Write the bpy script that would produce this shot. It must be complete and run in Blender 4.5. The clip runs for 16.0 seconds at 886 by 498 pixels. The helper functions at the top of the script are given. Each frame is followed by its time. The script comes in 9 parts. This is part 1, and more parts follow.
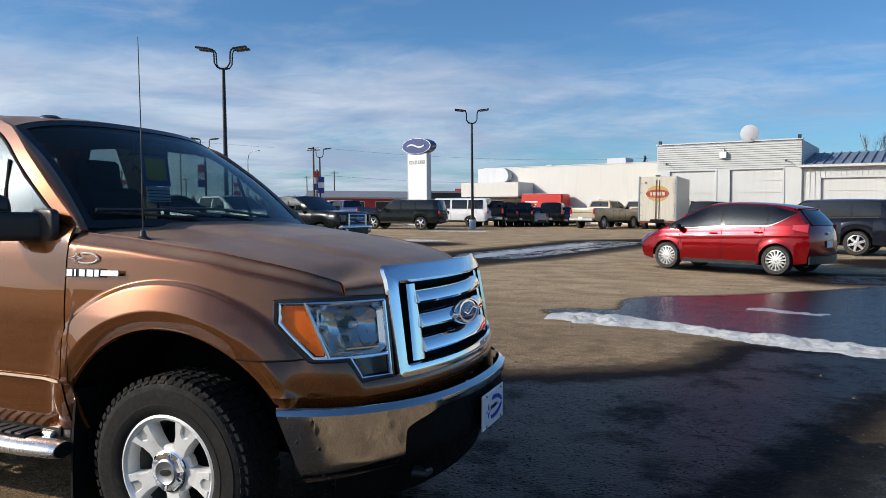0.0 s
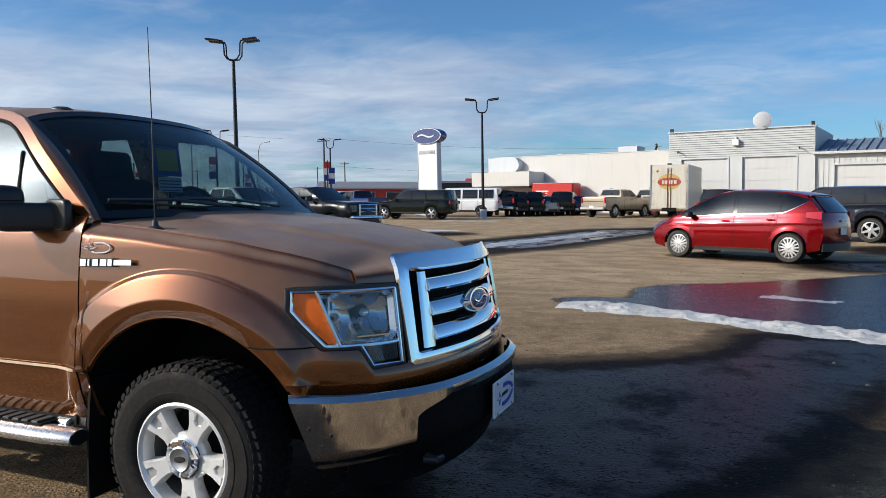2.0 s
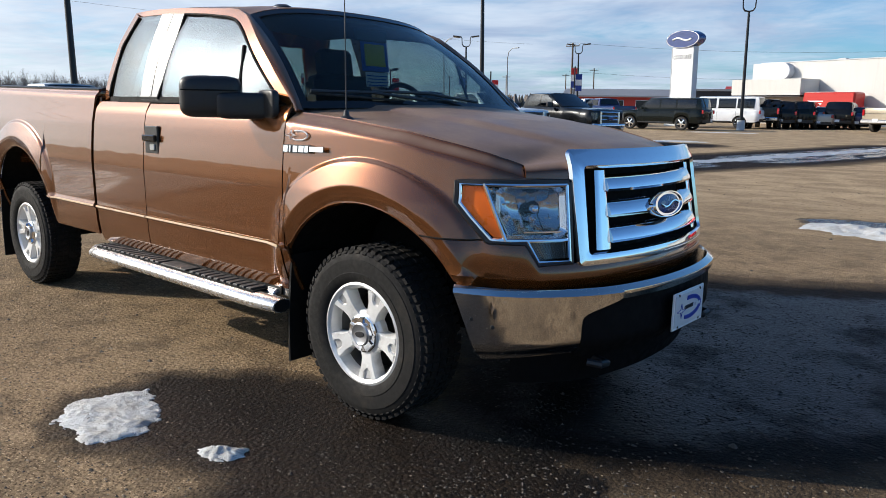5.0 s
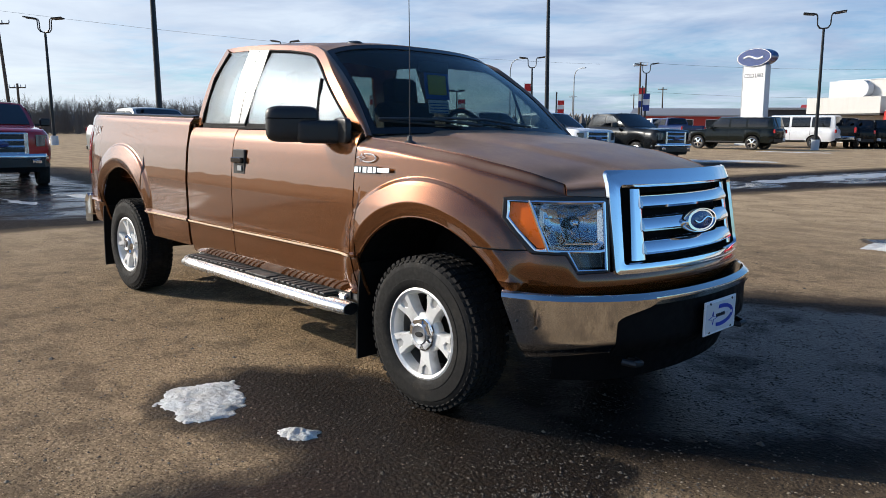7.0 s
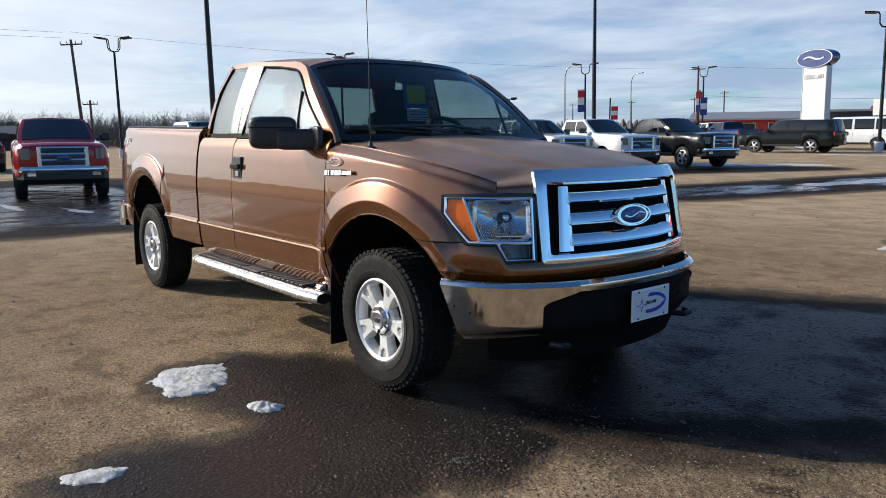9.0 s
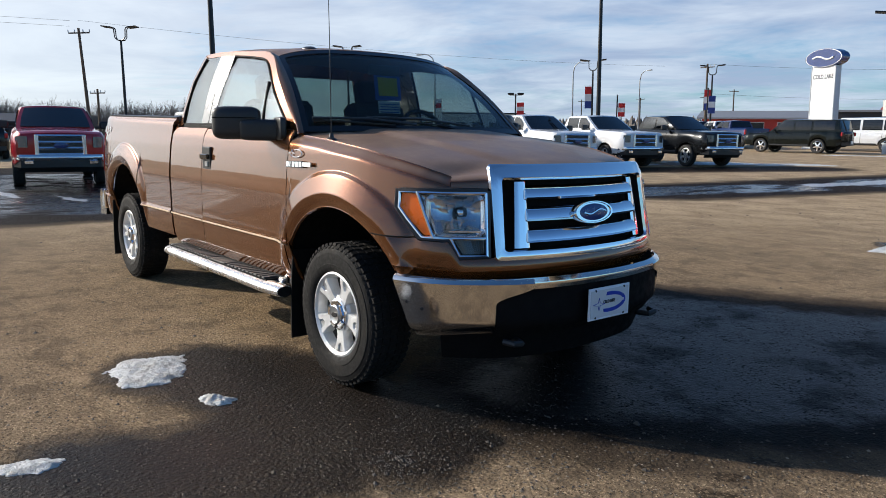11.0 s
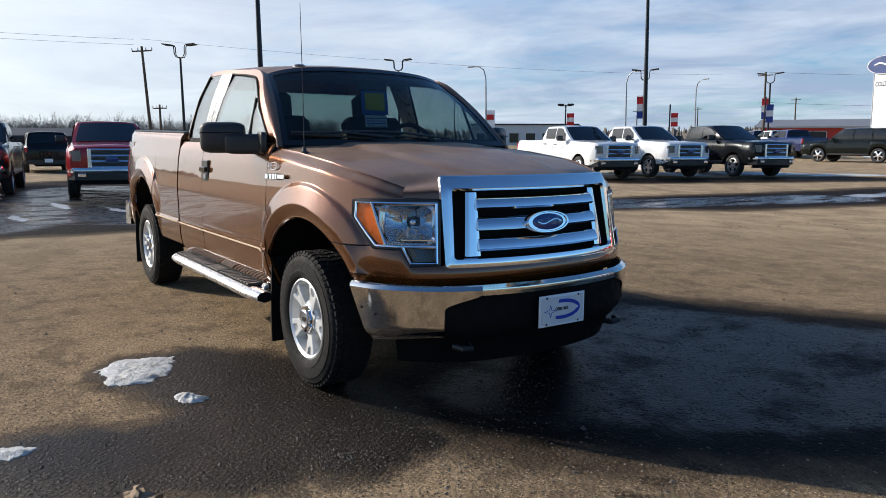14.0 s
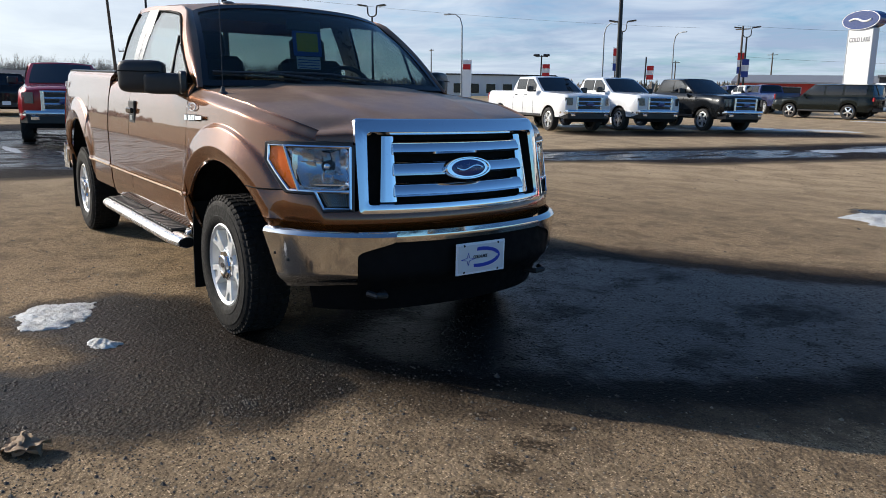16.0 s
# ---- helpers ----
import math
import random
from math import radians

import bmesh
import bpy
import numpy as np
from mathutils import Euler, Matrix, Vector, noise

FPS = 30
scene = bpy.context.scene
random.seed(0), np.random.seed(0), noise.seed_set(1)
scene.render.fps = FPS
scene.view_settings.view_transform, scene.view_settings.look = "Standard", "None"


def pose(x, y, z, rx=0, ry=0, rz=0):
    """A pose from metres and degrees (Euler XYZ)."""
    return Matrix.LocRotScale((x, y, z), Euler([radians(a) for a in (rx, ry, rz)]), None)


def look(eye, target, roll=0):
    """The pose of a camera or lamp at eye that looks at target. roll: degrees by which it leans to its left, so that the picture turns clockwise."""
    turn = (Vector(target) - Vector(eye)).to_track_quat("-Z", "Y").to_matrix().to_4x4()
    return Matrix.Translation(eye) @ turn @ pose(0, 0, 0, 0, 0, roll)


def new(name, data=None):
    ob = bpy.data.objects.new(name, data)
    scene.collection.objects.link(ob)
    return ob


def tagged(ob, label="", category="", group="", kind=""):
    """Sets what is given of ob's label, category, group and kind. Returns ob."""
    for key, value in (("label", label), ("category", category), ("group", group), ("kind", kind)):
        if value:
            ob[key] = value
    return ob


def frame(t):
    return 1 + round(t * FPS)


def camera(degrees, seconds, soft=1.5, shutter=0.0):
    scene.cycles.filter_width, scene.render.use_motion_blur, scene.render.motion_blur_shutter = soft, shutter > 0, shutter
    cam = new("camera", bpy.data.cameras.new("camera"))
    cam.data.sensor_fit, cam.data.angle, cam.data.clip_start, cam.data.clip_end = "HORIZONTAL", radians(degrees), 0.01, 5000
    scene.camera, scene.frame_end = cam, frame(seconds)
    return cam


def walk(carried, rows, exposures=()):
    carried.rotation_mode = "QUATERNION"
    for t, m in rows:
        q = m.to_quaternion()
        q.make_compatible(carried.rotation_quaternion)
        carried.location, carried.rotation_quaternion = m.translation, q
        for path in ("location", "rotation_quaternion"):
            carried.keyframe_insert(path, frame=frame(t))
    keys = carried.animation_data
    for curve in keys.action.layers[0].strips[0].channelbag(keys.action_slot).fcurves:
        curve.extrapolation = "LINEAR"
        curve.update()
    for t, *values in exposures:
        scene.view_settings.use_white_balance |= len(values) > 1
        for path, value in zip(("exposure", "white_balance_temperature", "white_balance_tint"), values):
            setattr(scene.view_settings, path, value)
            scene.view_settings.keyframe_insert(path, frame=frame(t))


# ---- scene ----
cam = camera(62.2, 16.0, soft=0.6)
METRES, EYE, TILT, LEAN, TURN = 3.363, 1.5, 0.0, 0.0, 0.0
PATH = [
    (0, (2.099, -3.224, 1.429), (1.363, -1.367, 1.333), 0.4),
    (0.5, (2.097, -3.226, 1.421), (1.348, -1.374, 1.308), 0.1),
    (1, (2.098, -3.226, 1.424), (1.346, -1.377, 1.309), -0.0),
    (1.5, (2.101, -3.225, 1.416), (1.343, -1.378, 1.294), -0.2),
    (2, (2.103, -3.226, 1.419), (1.34, -1.381, 1.296), 0.0),
    (2.5, (2.105, -3.232, 1.415), (1.349, -1.385, 1.285), 0.1),
    (3, (2.113, -3.231, 1.416), (1.341, -1.391, 1.273), -0.2),
    (3.5, (2.113, -3.264, 1.41), (1.342, -1.429, 1.22), 0.2),
    (4, (2.099, -3.288, 1.394), (1.211, -1.523, 1.085), 1.4),
    (4.5, (2.196, -3.188, 1.378), (1.055, -1.57, 1.092), 1.3),
    (5, (2.315, -3.031, 1.359), (1.019, -1.554, 0.987), 1.0),
    (5.2, (2.329, -3.031, 1.366), (0.975, -1.601, 1.015), 0.1),
    (7.3, (2.771, -3.29, 1.385), (1.305, -1.965, 1.075), 1.1),
    (7.5, (2.887, -3.246, 1.357), (1.372, -1.981, 1.038), 1.8),
    (8, (3.07, -3.098, 1.358), (1.541, -1.849, 1.043), 1.8),
    (8.2, (3.122, -3.113, 1.367), (1.606, -1.848, 1.054), -0.3),
    (10.3, (3.436, -3.054, 1.373), (1.869, -1.845, 1.086), 0.8),
    (10.5, (3.461, -2.994, 1.376), (1.9, -1.78, 1.08), 0.7),
    (11, (3.381, -2.873, 1.364), (1.831, -1.648, 1.049), 0.7),
    (11.5, (3.268, -2.767, 1.377), (1.777, -1.473, 1.056), -0.0),
    (12, (3.327, -2.624, 1.38), (1.672, -1.533, 1.119), -0.1),
    (12.5, (3.461, -2.41, 1.366), (1.824, -1.307, 1.046), -0.4),
    (13, (3.59, -2.454, 1.374), (1.972, -1.312, 1.093), -1.0),
    (13.5, (3.732, -2.528, 1.37), (2.097, -1.413, 1.081), 0.4),
    (14, (3.8, -2.558, 1.376), (2.158, -1.452, 1.09), 0.3),
    (14.5, (3.821, -2.537, 1.374), (2.192, -1.41, 1.095), 1.1),
    (15, (3.822, -2.534, 1.366), (2.195, -1.405, 1.085), 0.6),
    (15.5, (3.84, -2.477, 1.377), (2.237, -1.322, 1.069), 0.3),
    (16, (3.917, -2.275, 1.343), (2.332, -1.128, 0.928), 1.3),
]
walk(cam, [(t, look(eye, target, roll)) for t, eye, target, roll in PATH], [(0, -0.13), (3.3, -0.13), (5.0, 0.08), (8.2, 0.06), (10.3, 0.0), (16, 0.0)])


# ---- world and light ----
SUN_TO = Vector((-1.85, -1.21, 1.0)).normalized()
world = bpy.data.worlds.new("sky")
scene.world = world
world.use_nodes = True


def wire(nt, a, b):
    nt.links.new(a, b)


def build_sky(nt):
    nodes = nt.nodes
    nodes.clear()
    out = nodes.new("ShaderNodeOutputWorld")
    bg = nodes.new("ShaderNodeBackground")
    bg.inputs["Strength"].default_value = 0.10
    sky = nodes.new("ShaderNodeTexSky")
    sky.sky_type, sky.sun_disc = "NISHITA", False
    sky.sun_elevation = math.asin(SUN_TO.z)
    sky.sun_rotation = math.atan2(SUN_TO.x, SUN_TO.y)
    sky.air_density, sky.dust_density, sky.ozone_density = 1.0, 0.6, 1.6
    tc = nodes.new("ShaderNodeTexCoord")
    sep = nodes.new("ShaderNodeSeparateXYZ")
    wire(nt, tc.outputs["Generated"], sep.inputs[0])

    def m(op, a, b=None, c=None, clamp=False):
        n = nodes.new("ShaderNodeMath")
        n.operation, n.use_clamp = op, clamp
        for i, v in enumerate((a, b, c)):
            if v is None:
                continue
            if isinstance(v, (int, float)):
                n.inputs[i].default_value = v
            else:
                wire(nt, v, n.inputs[i])
        return n.outputs[0]

    # a flat cloud deck seen from below: the direction laid out on a plane overhead
    up = m("ADD", m("MAXIMUM", sep.outputs[2], 0.0), 0.09)
    px, py = m("DIVIDE", sep.outputs[0], up), m("DIVIDE", sep.outputs[1], up)
    comb = nodes.new("ShaderNodeCombineXYZ")
    wire(nt, m("ADD", m("MULTIPLY", px, 0.80), m("MULTIPLY", py, 0.42)), comb.inputs[0])
    wire(nt, m("SUBTRACT", m("MULTIPLY", py, 0.95), m("MULTIPLY", px, 0.36)), comb.inputs[1])

    def noise_tex(scale, detail, rough, vec, dist=0.0):
        n = nodes.new("ShaderNodeTexNoise")
        n.inputs["Scale"].default_value, n.inputs["Detail"].default_value = scale, detail
        n.inputs["Roughness"].default_value, n.inputs["Distortion"].default_value = rough, dist
        wire(nt, vec, n.inputs["Vector"])
        return n.outputs["Fac"]

    big = noise_tex(0.33, 4, 0.55, comb.outputs[0], 0.4)
    fine = noise_tex(1.1, 6, 0.62, comb.outputs[0], 0.7)
    wisp = noise_tex(3.2, 5, 0.6, comb.outputs[0], 1.1)
    dens = m("ADD", m("ADD", m("MULTIPLY", big, 0.62), m("MULTIPLY", fine, 0.38)), m("MULTIPLY", wisp, 0.16))
    # thicker towards the horizon and towards the sun's side of the sky
    toward = m("ADD", m("MULTIPLY", sep.outputs[0], -SUN_TO.x), m("MULTIPLY", sep.outputs[1], -SUN_TO.y))
    # a bank of cloud low down, with a ragged upper edge
    lift = m("ADD", sep.outputs[2], m("MULTIPLY", m("SUBTRACT", fine, 0.5), 0.16))
    bank = nodes.new("ShaderNodeMapRange")
    bank.interpolation_type = "SMOOTHSTEP"
    bank.inputs["From Min"].default_value, bank.inputs["From Max"].default_value = 0.245, 0.150
    wire(nt, lift, bank.inputs["Value"])
    dens = m("ADD", dens, m("ADD", m("MULTIPLY", bank.outputs[0], 0.17), 0.015))
    high = m("SUBTRACT", m("MULTIPLY", sep.outputs[2], 3.2), 0.95, clamp=True)
    dens = m("SUBTRACT", dens, m("MULTIPLY", high, 0.24))
    dens = m("ADD", dens, m("MULTIPLY", toward, -0.15))
    # open blue sky away from the sun
    away = m("SUBTRACT", m("MULTIPLY", sep.outputs[0], 1.6), 0.45, clamp=True)
    dens = m("SUBTRACT", dens, m("MULTIPLY", away, 0.26))
    cover = nodes.new("ShaderNodeMapRange")
    cover.interpolation_type = "SMOOTHSTEP"
    cover.inputs["From Min"].default_value, cover.inputs["From Max"].default_value = 0.56, 0.84
    wire(nt, dens, cover.inputs["Value"])
    # bright fringes, blue-grey bellies
    shade = nodes.new("ShaderNodeValToRGB")
    shade.color_ramp.elements[0].position, shade.color_ramp.elements[0].color = 0.36, (3.9, 4.8, 6.7, 1)
    shade.color_ramp.elements[1].position, shade.color_ramp.elements[1].color = 0.66, (7.1, 8.0, 9.3, 1)
    wire(nt, noise_tex(0.9, 5, 0.6, comb.outputs[0], 0.5), shade.inputs[0])
    warm = nodes.new("ShaderNodeMix")
    warm.data_type, warm.blend_type = "RGBA", "MIX"
    wire(nt, shade.outputs[0], warm.inputs[6])
    warm.inputs[7].default_value = (10.5, 10.8, 11.0, 1)
    glare = nodes.new("ShaderNodeMapRange")
    glare.inputs["From Min"].default_value, glare.inputs["From Max"].default_value = 0.25, 1.0
    wire(nt, m("MULTIPLY", toward, -1.0), glare.inputs["Value"])
    wire(nt, glare.outputs[0], warm.inputs[0])
    mix = nodes.new("ShaderNodeMix")
    mix.data_type = "RGBA"
    wire(nt, m("MULTIPLY", cover.outputs[0], 0.88), mix.inputs[0])
    deep = nodes.new("ShaderNodeMix")
    deep.data_type, deep.blend_type = "RGBA", "MULTIPLY"
    deep.inputs[0].default_value = 1.0
    wire(nt, sky.outputs[0], deep.inputs[6])
    deep.inputs[7].default_value = (0.62, 1.02, 1.42, 1)
    wire(nt, deep.outputs[2], mix.inputs[6])
    wire(nt, warm.outputs[2], mix.inputs[7])
    # thin cloud scatters sunlight forwards, into a wide bright field about the sun
    dot = m("MAXIMUM", m("ADD", m("ADD", m("MULTIPLY", sep.outputs[0], SUN_TO.x), m("MULTIPLY", sep.outputs[1], SUN_TO.y)), m("MULTIPLY", sep.outputs[2], SUN_TO.z)), 0.0)
    field = m("ADD", m("MULTIPLY", m("POWER", dot, 14.0), 18.0), m("MULTIPLY", m("POWER", dot, 100.0), 65.0))
    lit = nodes.new("ShaderNodeVectorMath")
    lit.operation = "SCALE"
    lit.inputs[0].default_value = (1.0, 0.96, 0.90)
    wire(nt, field, lit.inputs["Scale"])
    total = nodes.new("ShaderNodeVectorMath")
    wire(nt, mix.outputs[2], total.inputs[0])
    wire(nt, lit.outputs[0], total.inputs[1])
    wire(nt, total.outputs[0], bg.inputs["Color"])
    wire(nt, bg.outputs[0], out.inputs[0])


build_sky(world.node_tree)
sun_data = bpy.data.lights.new("sun", "SUN")
sun_data.energy, sun_data.angle, sun_data.color = 5.0, radians(0.53), (1.0, 0.91, 0.78)
sun = new("sun", sun_data)
sun.matrix_world = look(Vector((0, 0, 30)) + SUN_TO * 10, (0, 0, 30))

# ---- materials ----
MATS = {}


class Nodes:
    """A short way to write a Principled material."""

    def __init__(self, name):
        self.mat = bpy.data.materials.new(name)
        self.mat.use_nodes = True
        self.nt = self.mat.node_tree
        self.p = self.nt.nodes["Principled BSDF"]
        self.out = self.nt.nodes["Material Output"]
        self.coord = self.nt.nodes.new("ShaderNodeTexCoord").outputs["Object"]

    def node(self, kind):
        return self.nt.nodes.new(kind)

    def link(self, a, b):
        self.nt.links.new(a, b)

    def put(self, value, socket):
        if isinstance(value, (int, float)):
            socket.default_value = value
        elif isinstance(value, tuple):
            socket.default_value = (*value, 1) if len(value) == 3 and socket.type == "RGBA" else value
        else:
            self.link(value, socket)

    def noise(self, scale, detail=3, rough=0.55, vec=None, stretch=None, dist=0.0):
        n = self.node("ShaderNodeTexNoise")
        n.inputs["Scale"].default_value, n.inputs["Detail"].default_value, n.inputs["Roughness"].default_value = scale, detail, rough
        n.inputs["Distortion"].default_value = dist
        vec = vec or self.coord
        if stretch:
            mp = self.node("ShaderNodeMapping")
            mp.inputs["Scale"].default_value = stretch
            self.link(vec, mp.inputs[0])
            vec = mp.outputs[0]
        self.link(vec, n.inputs["Vector"])
        return n.outputs["Fac"]

    def math(self, op, a, b=0.0, clamp=False):
        n = self.node("ShaderNodeMath")
        n.operation, n.use_clamp = op, clamp
        self.put(a, n.inputs[0]), self.put(b, n.inputs[1])
        return n.outputs[0]

    def step(self, v, lo, hi, a=0.0, b=1.0):
        n = self.node("ShaderNodeMapRange")
        n.interpolation_type = "SMOOTHSTEP"
        self.put(v, n.inputs["Value"])
        n.inputs["From Min"].default_value, n.inputs["From Max"].default_value = lo, hi
        n.inputs["To Min"].default_value, n.inputs["To Max"].default_value = a, b
        return n.outputs[0]

    def mix(self, fac, a, b):
        n = self.node("ShaderNodeMix")
        n.data_type = "RGBA"
        self.put(fac, n.inputs[0]), self.put(a, n.inputs[6]), self.put(b, n.inputs[7])
        return n.outputs[2]

    def bump(self, height, strength=0.3, dist=0.01, under=None):
        n = self.node("ShaderNodeBump")
        n.inputs["Strength"].default_value, n.inputs["Distance"].default_value = strength, dist
        self.link(height, n.inputs["Height"])
        if under is not None:
            self.link(under, n.inputs["Normal"])
        return n.outputs[0]

    def set(self, **kw):
        for key, value in kw.items():
            self.put(value, self.p.inputs[key.replace("_", " ").title().replace("Ior", "IOR")])
        return self


def plain(name, col, rough=0.5, metal=0.0, vary=0.15, scale=14.0, bump=0.0, coat=0.0, dirt=None, emit=0.0):
    n = Nodes(name)
    lo, hi = tuple(c * (1 - vary) for c in col), tuple(min(1, c * (1 + vary)) for c in col)
    c = n.mix(n.noise(scale, 4), lo, hi)
    if dirt:
        c = n.mix(n.step(n.noise(scale * 0.3, 5, 0.65), 0.5, 0.75, 0, 0.6), c, dirt)
    n.set(base_color=c, metallic=metal, roughness=n.step(n.noise(scale * 1.7, 3), 0.3, 0.7, rough * 0.85, min(1, rough * 1.15)))
    if coat:
        n.p.inputs["Coat Weight"].default_value, n.p.inputs["Coat Roughness"].default_value = coat, 0.04
    if bump:
        n.set(normal=n.bump(n.noise(scale * 6, 3), bump, 0.004))
    if emit:
        n.p.inputs["Emission Color"].default_value, n.p.inputs["Emission Strength"].default_value = (*col, 1), emit
    MATS[name] = n.mat
    return n.mat


def car_paint(name, col, metal=0.35, rough=0.38, dust=(0.22, 0.18, 0.13), dusty=0.10, coat=1.0):
    """Clear-coated metallic paint with road dust, thicker low down and in patches."""
    n = Nodes(name)
    flake = n.noise(900, 1)
    c = n.mix(flake, tuple(x * 0.86 for x in col), tuple(min(1, x * 1.14) for x in col))
    film = n.math("MULTIPLY", n.step(n.noise(2.2, 6, 0.6), 0.42, 0.8), dusty)
    spots = n.math("MULTIPLY", n.step(n.noise(60, 2, 0.6), 0.62, 0.75), dusty * 0.6)
    c = n.mix(n.math("MAXIMUM", film, spots), c, dust)
    n.set(base_color=c, metallic=metal, roughness=rough)
    n.p.inputs["Coat Weight"].default_value = coat
    n.link(n.step(n.noise(3.0, 5, 0.6), 0.35, 0.8, 0.025, 0.10 + 0.2 * dusty), n.p.inputs["Coat Roughness"])
    n.p.inputs["Coat IOR"].default_value = 1.5
    n.p.inputs["Specular IOR Level"].default_value = 0.1
    MATS[name] = n.mat
    return n.mat


def glass(name, tint=(0.55, 0.6, 0.58), ior=1.55, dirt=0.03, rough=0.0, power=4.0):
    """A thin pane: tinted see-through with a mirror on top that grows towards grazing views."""
    n = Nodes(name)
    n.nt.nodes.remove(n.p)
    clear = n.node("ShaderNodeBsdfTransparent")
    clear.inputs[0].default_value = (*tint, 1)
    gloss = n.node("ShaderNodeBsdfGlossy")
    gloss.inputs["Roughness"].default_value = rough
    edge = n.node("ShaderNodeLayerWeight")
    edge.inputs[0].default_value = 0.5
    f0 = ((ior - 1) / (ior + 1)) ** 2
    fres = n.math("ADD", n.math("MULTIPLY", n.math("POWER", edge.outputs["Facing"], power), 1 - f0), f0)
    mix = n.node("ShaderNodeMixShader")
    n.link(fres, mix.inputs[0]), n.link(clear.outputs[0], mix.inputs[1]), n.link(gloss.outputs[0], mix.inputs[2])
    film = n.node("ShaderNodeBsdfDiffuse")
    film.inputs[0].default_value = (0.45, 0.42, 0.38, 1)
    dusty = n.node("ShaderNodeMixShader")
    n.link(n.math("MULTIPLY", n.step(n.noise(5, 5, 0.6), 0.35, 0.8), dirt), dusty.inputs[0])
    n.link(mix.outputs[0], dusty.inputs[1]), n.link(film.outputs[0], dusty.inputs[2])
    n.link(dusty.outputs[0], n.out.inputs[0])
    MATS[name] = n.mat
    return n.mat


plain("rubber", (0.022, 0.021, 0.020), 0.75, vary=0.3, bump=0.25, dirt=(0.07, 0.06, 0.05))
plain("black_plastic", (0.018, 0.018, 0.019), 0.42, vary=0.25, bump=0.1)
plain("black_rough", (0.012, 0.012, 0.012), 0.9)
plain("black_gloss", (0.01, 0.01, 0.011), 0.12)
plain("chrome", (0.80, 0.81, 0.83), 0.055, 1.0, vary=0.04, scale=5)
plain("alloy", (0.72, 0.73, 0.74), 0.30, 0.75, vary=0.06, dirt=(0.35, 0.33, 0.30))
plain("dark_metal", (0.03, 0.03, 0.032), 0.45, 0.4)
plain("steel", (0.45, 0.46, 0.48), 0.35, 0.9)
plain("white_plastic", (0.78, 0.78, 0.77), 0.4, vary=0.05)
plain("amber", (0.95, 0.165, 0.004), 0.3, vary=0.05)
plain("red_lens", (0.45, 0.012, 0.015), 0.12, coat=1.0)
plain("lamp_silver", (0.92, 0.93, 0.95), 0.10, 0.9, vary=0.03)
plain("seat_grey", (0.055, 0.052, 0.05), 0.85, bump=0.3)
plain("dash", (0.035, 0.034, 0.033), 0.6)
glass("windscreen", (0.60, 0.67, 0.66), 1.42, 0.004, power=5.5)
glass("side_glass", (0.80, 0.87, 0.87), 1.95, 0.01)
glass("lens_clear", (0.95, 0.96, 0.97), 1.45, 0.0)


